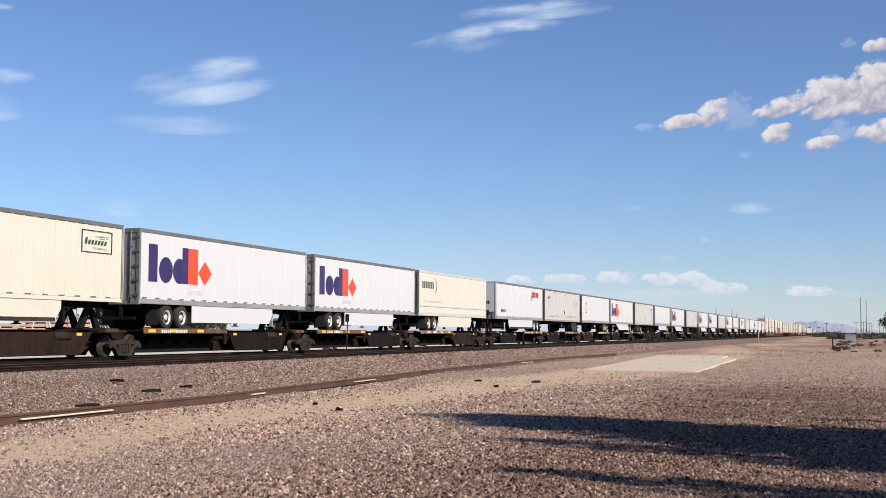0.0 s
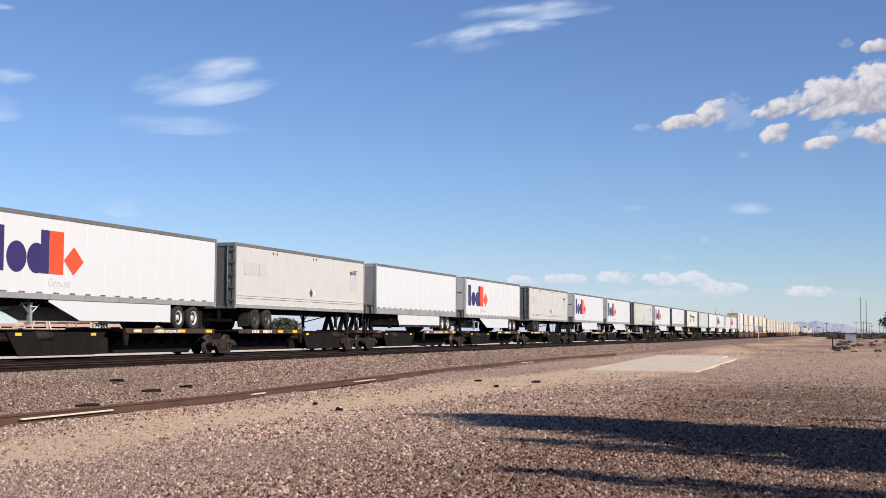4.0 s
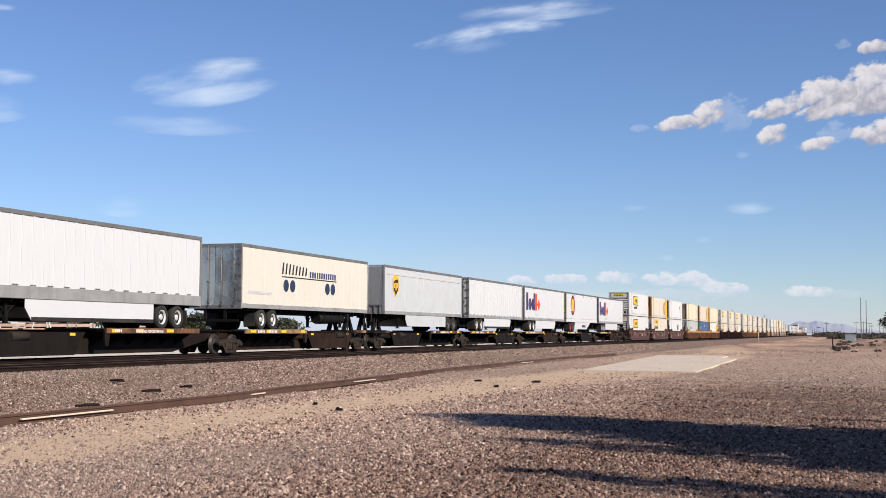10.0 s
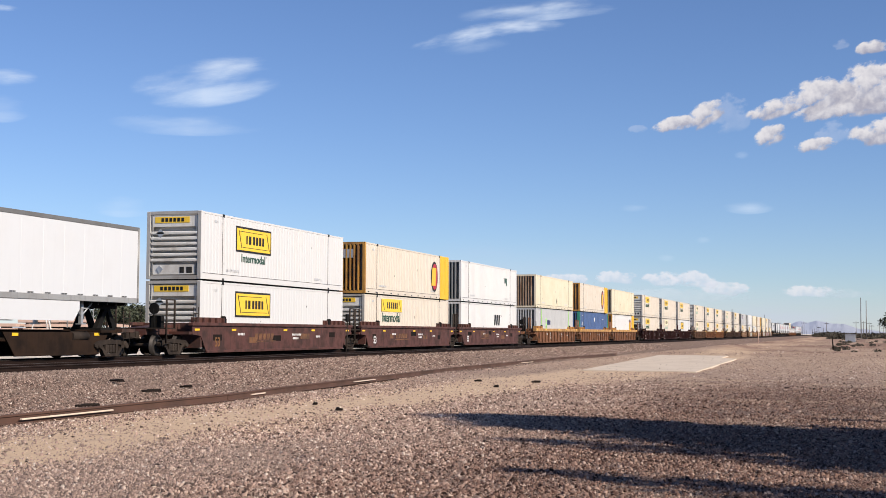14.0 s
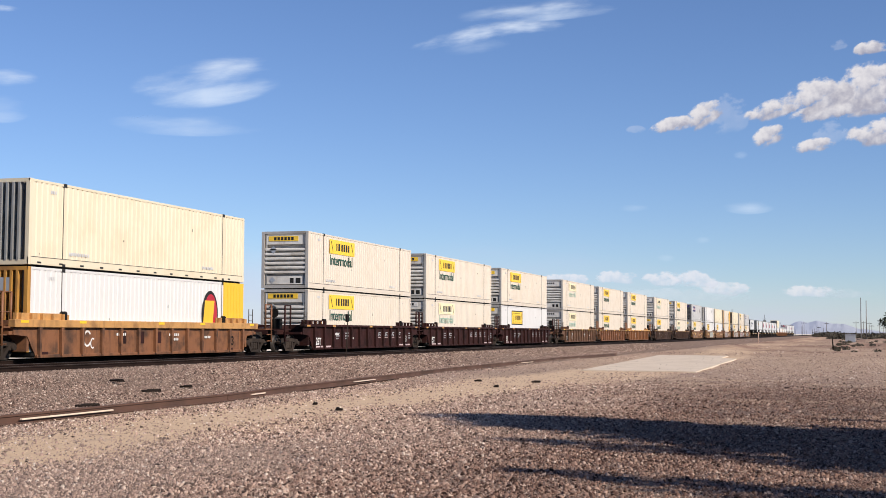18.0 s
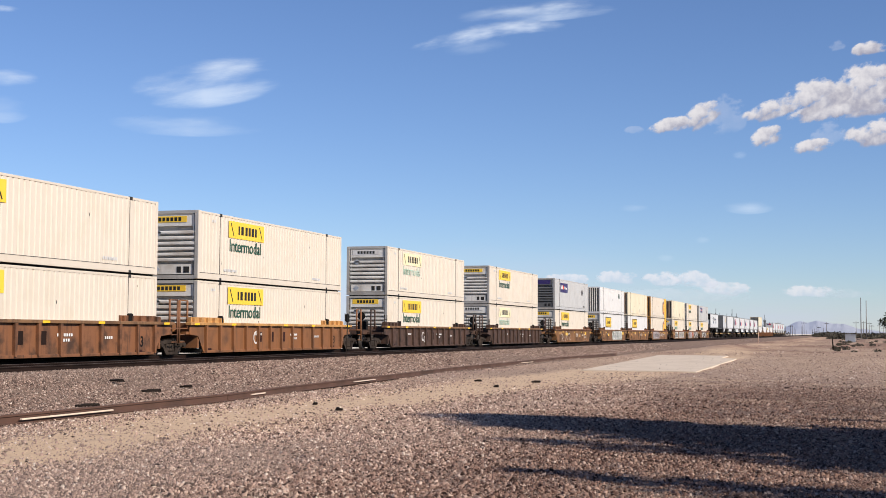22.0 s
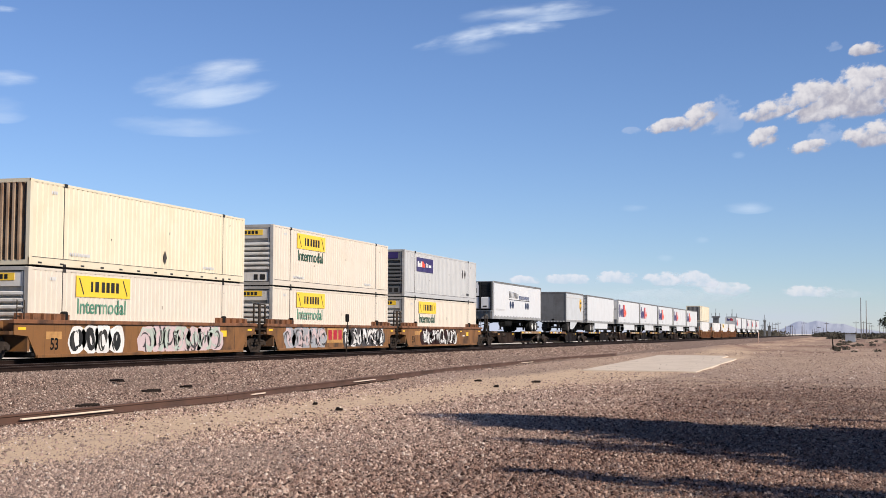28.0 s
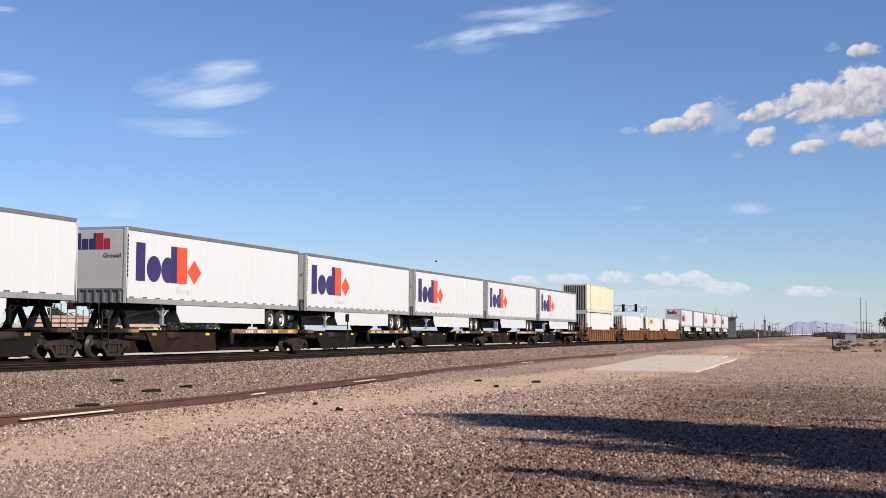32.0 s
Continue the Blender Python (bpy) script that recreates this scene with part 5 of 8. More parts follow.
def well_car(s, style, paint, chord_mat, lead, trail, label, marks=None, spray_mats=None, seed=0):
    W = rolling("well_car", s, label, "railcar", "well cars on the train")
    L = 16.15
    z0, z1 = 0.12, 1.36
    ribbed = style == "ribbed"
    thick = 0.26 if ribbed and 500 < s < 560 else 0.12 if ribbed else 0.14
    half = 1.46
    def side(bm):
        for sx in (-1, 1):
            prism(bm, [(-0.9, 0.86), (-0.9, z1 - 0.1), (L + 0.9, z1 - 0.1), (L + 0.9, 0.86), (L + 0.15, 0.80), (L - 0.35, z0), (0.35, z0), (-0.15, 0.80)], "x", sx * (half - 0.05), sx * (half - 0.02))
    part("side_wall", ("wside",), side, paint, W, "ribbed side wall" if ribbed else "smooth side wall")
    if ribbed:
        for i in range(13):
            y = 0.45 + i * (L - 0.9) / 12
            part("rib", ("wrib", i), lambda bm: [prism(bm, [(y - 0.05, z0 + 0.02), (y + 0.05, z0 + 0.02), (y + 0.08, z1 - 0.12), (y - 0.08, z1 - 0.12)], "x", sx * (half - 0.03), sx * (half + 0.10)) for sx in (1,)], paint, W)
    for sx in (-1, 1):
        part("top_chord", ("wch", sx, ribbed, thick), lambda bm: box(bm, sx * (half - 0.16), sx * (half + (0.11 if ribbed else 0.055)), -1.0, L + 1.0, z1 - thick, z1, 0.015), chord_mat, W, "worn top chord")
        part("bottom_sill", ("wsl", sx), lambda bm: box(bm, sx * (half - 0.1), sx * (half + 0.04), 0.35, L - 0.35, z0 - 0.04, z0 + 0.07, 0.012), paint, W)
    for yy in (-0.05, L - 2.15):
        part("guide_rail", ("wgd", yy), lambda bm: (prism(bm, [(yy - 0.6, z1), (yy + 2.4, z1), (yy + 2.4, z1 + 0.18), (yy + 1.9, z1 + 0.22), (yy - 0.6, z1 + 0.22)], "x", half - 0.24, half - 0.10), [box(bm, half - 0.1, half + 0.02, yy - 0.5 + k * 0.6, yy - 0.44 + k * 0.6, z1, z1 + 0.2) for k in range(5)]), chord_mat if chord_mat is CHORD or not ribbed else paint, W, "raised container guide")
    for sx in (-1, 1):
        for y in (2.05, L - 2.05):
            part("lock_arm", ("wlock", sx, y), lambda bm: box(bm, sx * (half - 0.3), sx * (half - 0.02), y - 0.13, y + 0.13, z1 - 0.05, z1 + 0.30, 0.05), BLACKSTEEL, W, "black locking arm")
    part("floor", "wfloor", lambda bm: (box(bm, -half + 0.05, half - 0.05, 0.1, L - 0.1, 0.14, 0.26), [box(bm, -1.4, 1.4, y - 0.15, y + 0.15, 0.08, 0.16) for y in (0.6, 4, 8, 12, L - 0.6)]), BLACKSTEEL, W, "well floor")
    # end bolster structures over the bogies
    for y, d, kind in ((0.0, -1, lead), (L, 1, trail)):
        long = 1.65 if kind == "joint" else 2.95
        a = (lambda t: y + d * t)
        def end(bm):
            prism(bm, [(a(0.0), 0.28), (a(0.0), z1 - 0.05), (a(0.6), z1 - 0.08), (a(long), 1.12), (a(long), 0.85), (a(0.75), 0.86), (a(0.3), 0.5)], "x", -0.45, 0.45)
            box(bm, -half + 0.05, half - 0.05, min(a(0.02), a(0.14)), max(a(0.02), a(0.14)), 0.30, z1 - 0.02)
            box(bm, -1.40, 1.40, min(a(0.6), a(1.1)), max(a(0.6), a(1.1)), 0.86, 0.98)
        part("end_bolster", ("wend", y, kind), end, paint, W)
        def platform(bm):
            box(bm, -1.38, 1.38, min(a(long - 0.75), a(long)), max(a(long - 0.75), a(long)), 1.08, 1.13)
            for xx in (-1.35, 1.35):
                rod(bm, (xx, a(long - 0.05), 0.5), (xx, a(long - 0.05), 2.25), 0.048, 6)
                rod(bm, (xx, a(long - 0.70), 1.1), (xx, a(long - 0.70), 2.25), 0.048, 6)
                rod(bm, (xx, a(long - 0.05), 2.25), (xx, a(long - 0.70), 2.25), 0.03, 6)
                rod(bm, (xx, a(long - 0.05), 1.6), (xx, a(long - 0.70), 1.6), 0.026, 6)
                for zz in (0.55, 0.85):
                    rod(bm, (xx, a(long - 0.05), zz), (xx, a(long - 0.5), zz), 0.026, 6)
        part("end_platform", ("wplat", y, kind), platform, paint if ribbed else CASTSTEEL, W, "end platform with grab rails")
        if kind == "coupled":
            bogie(W, a(1.75))
            coupler(W, a(long), d)
            ladder(W, half - 0.05, a(0.55), 0.95, 2.0, CASTSTEEL, 0.4)
            def wheel_brake(bm):
                lathe(bm, [(-0.02, 0.22), (0.02, 0.24), (0.04, 0.22), (0.02, 0.19)], 14, "y", (0.75, a(long - 0.1), 1.9))
                rod(bm, (0.75, a(long - 0.1), 1.1), (0.75, a(long - 0.1), 1.9), 0.03, 6)
                box(bm, 0.5, 1.0, min(a(long - 0.5), a(long - 0.2)), max(a(long - 0.5), a(long - 0.2)), 1.13, 1.6)
            if d < 0:
                part("brake_wheel", ("wbw", y), wheel_brake, BLACKSTEEL, W, "brake wheel and housing")
        elif d > 0:
            bogie(W, a(1.65))
    # small yellow reflectors and stencils
    xs = half + (0.111 if ribbed else -0.019)
    zr = z1 - (0.11 if ribbed else 0.34)
    for y in (-0.7, 2.7, 8.2, 11.6, 16.3):
        part("reflector", ("wref", ribbed, y), lambda bm: box(bm, xs, xs + 0.005, y, y + 0.42, zr, zr + 0.085), SAFETY if paint is not MAROON else CHORD, W, "small yellow reflector")
    xm = half + (0.0 if ribbed else -0.019)
    bars(W, ("wst", ribbed, paint is MAROON, seed % 3), [(y + k * 0.14, y + 0.09 + k * 0.14, z, z + 0.10) for y, z, n in (((3.3 + seed % 3, 0.82, 4), (5.6, 0.60, 3)) if paint is MAROON and ribbed else ((3.3 + seed % 3, 0.82, 5), (9.2, 0.80, 8 - seed % 3), (9.3, 0.62, 5), (12.2, 0.7, 4))) for k in range(n)], WHITEMARK, xm - 0.001, "white stencilled bars", small=True)
    if ribbed:
        for k, y in enumerate((0.62, 14.45)):
            part("stencil_plate", ("wplate", k), lambda bm: box(bm, half - 0.025, half - 0.012, y, y + 0.98, 0.22, 1.05), BLACKSTEEL if paint is TANBROWN else paint, W, "stencil plate")
            if not (marks is WHITEMARK and paint is MAROON):
                part("placard", ("wpl", k), lambda bm: box(bm, half - 0.011, half - 0.006, y - 0.1, y + 0.42, 0.16, 0.28), PINKMARK if marks is WHITEMARK else MAROON, W, "small placard")
        if paint in (MAROON, TANBROWN):
            put("lettering", text_mesh("25T", 0.50, 0.85, 0.012), WHITEMARK, W, "white capacity marking", Matrix.Translation((half - 0.008, 0.72, 0.33)))
        put("lettering", text_mesh("53", 0.56, 0.9, 0.012), marks or BLACKSTEEL, W, "length marking", Matrix.Translation((half - 0.008, 14.45, 0.40)))
        if marks is WHITEMARK and paint is MAROON:
            for k in range(4):
                y = 9.9 + k * 1.17
                part("mark", ("wbar", k), lambda bm: [prism(bm, [(y + p, za), (y + q, za), (y + q + (zb - za) * 0.55, zb), (y + p + (zb - za) * 0.55, zb)], "x", half - 0.02, half - 0.012)
                     for p, q, za, zb in ((0.0, 0.11, 0.75, 0.99), (0.16, 0.44, 0.93, 0.99), (0.11, 0.36, 0.84, 0.89), (0.30, 0.40, 0.75, 0.84))[:4 - (k == 3)]], SILVERMARK, W, "pale slanted shape")
                part("mark", ("wund", k), lambda bm: box(bm, half - 0.02, half - 0.012, y, y + 0.50, 0.665, 0.70), PINKMARK, W, "pale underline")
            for k, (ya, yb) in enumerate(((13.62, 14.30), (14.42, 15.02), (15.12, 15.62), (0.74, 1.28), (1.36, 2.0), (2.1, 2.75))):
                part("placard", ("wpink", k), lambda bm: box(bm, half - 0.011, half - 0.005, ya, yb, 0.13, 0.27), PINKMARK, W, "dusty pink plate")
            bars(W, "wsten", [(ya + q * 0.13, ya + 0.09 + q * 0.13, z, z + 0.07) for ya, n in ((3.45, 4), (4.75, 4), (15.35, 4)) for z in (0.60, 0.74, 0.88) for q in range(n - (z < 0.7))], SILVERMARK, half - 0.012, "small faded stencilled bars", small=True)
            for e, ya in enumerate((0.1, L - 2.0)):
                bars(W, ("wguide", e), [(ya + q * 0.62, ya + 0.34 + q * 0.62, z1 + 0.06, z1 + 0.14) for q in range(3)], CHORD, half - 0.099, "worn orange bars")
                bars(W, ("wguidew", e), [(ya + 0.40 + q * 0.62, ya + 0.48 + q * 0.62, z1 + 0.03, z1 + 0.17) for q in range(3)], WHITEMARK, half - 0.099, "white chalk strokes")
        elif paint is not MAROON:
            for k, y in enumerate((5.45, 6.75, 8.05)):
                part("mark", ("wbx", k), lambda bm: box(bm, half - 0.02, half - 0.012, y, y + 0.56, 0.52, 0.98), RUSTRAIL if seed % 2 else MAROON, W, "dark faded bar")
        if seed % 3 != 1 and paint is not MAROON:
            part("spray_paint", ("wtag", seed), lambda bm: (ring_shape(bm, 3.4 + seed % 4, 0.72, 0.26, 0.30, 0.07, half - 0.019, 12, 0.2, 0.004), ring_shape(bm, 3.75 + seed % 4, 0.55, 0.16, 0.2, 0.05, half - 0.019, 10, 0.3, 0.004)), WHITEMARK, W, "white sprayed tag")
    else:
        if marks:
            put("lettering", text_mesh("53", 0.56, 0.9, 0.012), marks, W, "length marking", Matrix.Translation((half - 0.019, 1.1, 0.35)))
        rnd = random.Random(seed)
        for k in range(5):
            y = 0.7 + k * 3.1 + rnd.uniform(0, 1.0)
            wd, za = rnd.uniform(0.5, 1.1), rnd.uniform(0.45, 0.85)
            part("paint_patch", ("wpatch", seed, k), lambda bm: box(bm, half - 0.021, half - 0.0175, y, y + wd, za, za + 0.26), (CHORD, SAFETY, OCHRE)[k % 3] if paint is not REDBROWN else (SPINE, DECKEDGE)[k % 2], W, "repainted patch")
        if paint is REDBROWN:
            for k in range(5):
                y = 5.0 + k * 0.42
                part("mark", ("wsw", k), lambda bm: prism(bm, [(y, 0.62), (y + 0.30, 0.62), (y + 0.40, 0.90), (y + 0.10, 0.90)], "x", half - 0.019, half - 0.013), DECKEDGE, W, "faded orange slanted bar")
            part("mark", "wswu", lambda bm: prism(bm, [(4.6, 0.50), (7.6, 0.54), (7.2, 0.58), (4.9, 0.56)], "x", half - 0.019, half - 0.013), DECKEDGE, W, "faded orange stroke")
        if 840 < s < 841:
            part("sign_panel", "wtp", lambda bm: box(bm, half - 0.0195, half - 0.012, 6.45, 8.65, 0.42, 1.18), CHORD, W, "orange painted panel")
            for k, y in enumerate((6.6, 7.3, 8.0)):
                part("mark", ("wtm", k), lambda bm: box(bm, half - 0.013, half - 0.008, y, y + 0.48, 0.58, 1.08), CRIMSON, W, "dark red bar")
    for way, p, q in spray_mats or ():
        spray(W, seed, way, p, q, half - 0.0165)
    return W


# ---- make-up of the train, from the leading end

def parcel(s, nose, skirt="full", rim=RIM):
    T = trailer(s, "parcel", "white parcel semi-trailer with purple and orange marks, riding a spine car", nose=nose, rim=rim, skirt=skirt,
                end=GREY if nose else DOORGREY)
    logo_parcel(T, 0.70, 2.93, 1.48)
    put("lettering", text_mesh("Ground", 0.42), FADED, T, "faded grey lettering", Matrix.Translation((NEAR - 0.003, 3.85, 2.50)))
    if nose:
        end_logo(T, 4.10, 0.62)
        bars(T, "nosebars", [(0.03, 0.12, 3.05 + k * 0.165, 3.17 + k * 0.165) for k in range(10)], INK, NEAR + 0.016, "black upright bars", small=True)
    return T


def freight_grey(s, nose):
    T = trailer(s, "grey", "pale grey freight semi-trailer with faded panel, riding a spine car", nose=nose, body=GREY, rim=DARKRIM,
                end=DOORDARK, skirt=None, base_h=0.14)
    y = 1.35 if nose else 14.0
    part("faded_panel", ("fgp", y), lambda bm: box(bm, NEAR - 0.002, NEAR + 0.002, y, y + 1.15, 3.25, 4.35), BLEACHED, T, "bleached grey panel")
    for k in range(3):
        yc = (13.0 if nose else 0.95) + k * 0.78
        part("faded_panel", ("fgc", nose, k), lambda bm: box(bm, NEAR - 0.002, NEAR + 0.002, yc, yc + 0.74, 3.58, 4.12), BLEACHED, T, "bleached grey cell")
    bars(T, ("fgb", y), [(y + k * 0.18, y + 0.13 + k * 0.18, 4.12, 4.28) for k in range(5)], NAVY, NEAR + 0.003, "navy bars")
    bars(T, ("fgr", y), [(y + 0.4, y + 1.15, 4.32, 4.36)], CRIMSON, NEAR + 0.003, "thin red stroke")
    part("rub_rail", "fgrr", lambda bm: (box(bm, NEAR, NEAR + 0.02, 0.2, 15.95, 2.60, 2.66), box(bm, NEAR, NEAR + 0.02, 0.2, 15.95, 2.50, 2.54)), GREY, T)
    for yy in (8.6, 9.0):
        part("placard_holder", ("fgd", yy), lambda bm: prism(bm, [(yy - 0.18, 2.95), (yy, 3.17), (yy + 0.18, 2.95), (yy, 2.73)], "x", NEAR, NEAR + 0.015), DARKRIM if yy < 8.8 else WHITEMARK, T, "diamond placard holder")
    bars(T, "fgm", [(yy, yy + 0.08, 4.62, 4.74) for yy in (4.0, 4.4, 8.8, 9.2)], INK, NEAR, "small black lamps", small=True)
    return T


def make_trailers():
    T = trailer(21.99, "ribbed", "cream ribbed semi-trailer with black-framed sign, riding a spine car", nose=False, body=CREAM, ribs=True, base_mat=CREAM, base_h=0.14)
    part("sign_border", "prb", lambda bm: (box(bm, NEAR, NEAR + 0.01, 13.35, 15.35, 4.60, 4.625), box(bm, NEAR, NEAR + 0.01, 13.35, 15.35, 3.82, 3.845), box(bm, NEAR, NEAR + 0.01, 13.35, 13.39, 3.82, 4.62), box(bm, NEAR, NEAR + 0.01, 15.31, 15.35, 3.82, 4.62)), INK, T, "black sign border")
    for k in range(7):
        part("mark", ("prm", k), lambda bm: prism(bm, [(13.55 + k * 0.21, 4.12), (13.67 + k * 0.21, 4.12), (13.73 + k * 0.21, 4.27 + (0.08 if k == 0 else 0)), (13.61 + k * 0.21, 4.27 + (0.08 if k == 0 else 0))], "x", NEAR, NEAR + 0.01), DEEPGREEN, T, "green slanted bar")
    for k, (za, zb, ya) in enumerate(((4.40, 4.43, 14.2), (4.34, 4.36, 14.5))):
        part("mark", ("prs", k), lambda bm: prism(bm, [(ya, za), (15.1, za + 0.03), (15.15, zb + 0.04), (ya + 0.1, zb)], "x", NEAR, NEAR + 0.01), FADEDGREEN, T, "thin green stroke")
    bars(T, "prf", [(14.1 + k * 0.12, 14.18 + k * 0.12, 3.96, 4.02) for k in range(8)], FADEDGREEN, NEAR, "faint green bars", small=True)
    parcel(39.30, False)
    parcel(56.50, False)
    T = trailer(73.45, "cream", "cream dry-van semi-trailer with grey crescent mark, riding a spine car", nose=False, body=CREAM, rail_mat=GREY, rim=RIM, end=DOORDARK)
    def crescent(bm):
        for i in range(12):
            a0, a1 = -1.25 + i * 0.19, -1.25 + (i + 1) * 0.19
            w0, w1 = 0.16 * math.sin((i + 0.02) / 12 * math.pi) + 0.01, 0.16 * math.sin((i + 1) / 12 * math.pi) + 0.01
            c = lambda t, r: (3.0 + math.cos(t) * r * 0.9, 4.05 + math.sin(t) * r * 0.62)
            prism(bm, [c(a0, 1.0), c(a1, 1.0), c(a1, 1.0 - w1), c(a0, 1.0 - w0)], "x", NEAR, NEAR + 0.007)
    part("mark", "crescent", crescent, FRAMEGREY, T, "grey crescent")
    bars(T, "rad", [(0.75 + k * 0.36, 1.0 + k * 0.36, 3.85, 4.28) for k in range(7)], DOORDARK, NEAR, "dark grey bars")
    bars(T, "rad2", [(0.9 + k * 0.3, 1.1 + k * 0.3, 2.95, 3.05) for k in range(14)], FADED, NEAR, "faded bars", small=True)
    part("rub_rail", "radr", lambda bm: box(bm, NEAR, NEAR + 0.02, 0.2, 15.9, 2.66, 2.74), GREY, T)
    T = trailer(92.55, "plain", "white leasing semi-trailer with crimson mark, riding a spine car", nose=True, end=PARCELGREY)
    for k, (xa, za) in enumerate(((-0.45, 4.42), (0.05, 4.38))):
        part("vent_box", ("xvb", k), lambda bm: box(bm, xa, xa + 0.3, -0.10, -0.002, za, za + 0.32, 0.02), FRAMEGREY, T, "small front vent")
    part("connector_panel", "xcp", lambda bm: box(bm, 0.25, 0.75, -0.12, -0.002, 2.35, 2.75, 0.03), BLACKSTEEL, T, "black connector panel")
    for k in range(4):
        part("mark", ("xfm", k), lambda bm: box(bm, 0.05 + k * 0.19, 0.19 + k * 0.19, -0.008, 0.0, 3.2, 3.48), INK, T, "black bar")
    part("placard", "xfp", lambda bm: box(bm, -0.55, -0.22, -0.008, 0.0, 2.55, 2.9), CRIMSON, T, "small crimson placard")
    bars(T, "xt4", [(1.6 + k * 0.36, 1.82 + k * 0.36, 2.62, 2.86) for k in range(4)], INK, NEAR, "small black bars")
    bars(T, "xt", [(12.3 + k * 0.58, 12.72 + k * 0.58, 4.02, 4.48) for k in range(4)], CRIMSON, NEAR, "crimson bars")
    for k in range(3):
        part("mark", ("xt2", k), lambda bm: prism(bm, [(11.55 + k * 0.22, 3.75), (11.65 + k * 0.22, 3.75), (12.25 + k * 0.22, 4.55), (12.15 + k * 0.22, 4.55)], "x", NEAR, NEAR + 0.006), CRIMSON, T, "crimson slanted stroke")
    freight_grey(109.50, True)
    T = trailer(126.70, "plain", "white semi-trailer with small red picture panel, riding a spine car", nose=True, end=CHROME, skirt=None)
    part("faded_panel", "rp", lambda bm: box(bm, NEAR, NEAR + 0.004, 1.95, 2.85, 3.28, 4.20), surface("faded_red_print", (0.75, 0.60, 0.58), (0.60, 0.10, 0.10), 0.9, 0.5, grain=12), T, "faded red picture panel")
    bars(T, "rpb", [(1.95 + k * 0.16, 2.06 + k * 0.16, 3.10, 3.18) for k in range(6)], CRIMSON, NEAR, "red bars")
    parcel(143.85, True, "swept")
    freight_grey(161.84, False)
    trailer(179.97, "plain", "plain white semi-trailer riding a spine car", nose=True, base_h=0.34)
    parcel(198.45, True, "swept")
    freight_grey(217.85, False)
    parcel(237.25, True)
    parcel(255.83, True, "swept")
    freight_grey(275.45, False)
    parcel(294.45, True, "swept")
    trailer(313.05, "ribbed", "white ribbed semi-trailer with deep grey base rail, riding a spine car", nose=True, ribs=True, end=CHROME, base_h=0.42)
    T = trailer(333.0, "cream", "cream semi-trailer with navy name bars and paired discs", nose=False, body=CREAM, end=CHROME, skirt=None)
    shippers(T, 4.4)
    part("fuel_tank", "shtank", lambda bm: (rod(bm, (0.88, 9.6, 1.68), (0.88, 13.0, 1.68), 0.27, 16), [box(bm, 0.6, 1.16, y - 0.04, y + 0.04, 1.40, 2.06) for y in (10.2, 12.4)]), BLACKSTEEL, T, "long black fuel tank")
    T = trailer(351.9, "cool", "cool grey parcel semi-trailer with gold and brown shield badge", nose=True, body=PARCELGREY, end=DOORGREY, rim=DARKRIM)
    shield_mark(T, 1.5, 3.1, 1.05, 1.35)
    part("rub_rail", "upsr", lambda bm: box(bm, NEAR, NEAR + 0.015, 0.5, 15.8, 4.42, 4.50), GREY, T)
    trailer(369.8, "ribbed", "white ribbed semi-trailer with chrome hinges, riding a spine car", nose=False, ribs=True, end=GREY)
    parcel(386.70, False)
    T = trailer(403.82, "tape", "white semi-trailer with red oval badge and yellow block", nose=False, end=GOLD, rim=REDRIM, skirt="swept", base_mat=WHITE, base_h=0.30)
    oval_mark(T, 3.20, 3.72, 0.98, 0.98)
    bars(T, "est", [(8.0 + k * 0.3, 8.22 + k * 0.3, 1.55, 1.78) for k in range(5)], INK, 1.284, "black bars on the skirt")
    part("mark", "estc", lambda bm: ring_shape(bm, 9.8, 1.67, 0.15, 0.15, 0.06, 1.284), CRIMSON, T, "small red ring")
    bars(T, "est2", [(yy, yy + 0.08, 4.62, 4.72) for yy in (4.0, 4.3, 8.6, 8.9, 13.0, 13.3)], INK, NEAR, "small black lamps", small=True)
    parcel(421.05, False)
    # behind the stacks
    T = trailer(881.3, "plain", "white refrigerated semi-trailer with navy name bars and paired discs", nose=True, reefer=True, skirt=None, end=WHITE)
    shippers(T, 4.75)
    T = trailer(908.35, "cool", "short cool grey trailer with gold and brown shield badge", L=8.53, nose=False, roll=True, body=PARCELGREY, end=DOORDARK, rim=DARKRIM, skirt="swept")
    shield_mark(T, 6.6, 3.1, 1.0, 1.3)
    part("rub_rail", "upsr2", lambda bm: box(bm, NEAR, NEAR + 0.015, 0.3, 8.3, 4.42, 4.50), GREY, T)
    trailer(919.05, "plain", "plain white semi-trailer with chrome hinges, riding a spine car", nose=False, end=GREY)
    for k, s in enumerate((938.5, 955.6, 972.85, 990.2, 1007.7)):
        parcel(s, True, "full")
    for k in range(5):
        if k == 1:
            trailer(1110.8 + 18.1 * k, "plain", "plain white semi-trailer riding a spine car", nose=True)
        else:
            parcel(1110.8 + 18.1 * k, True, "full")


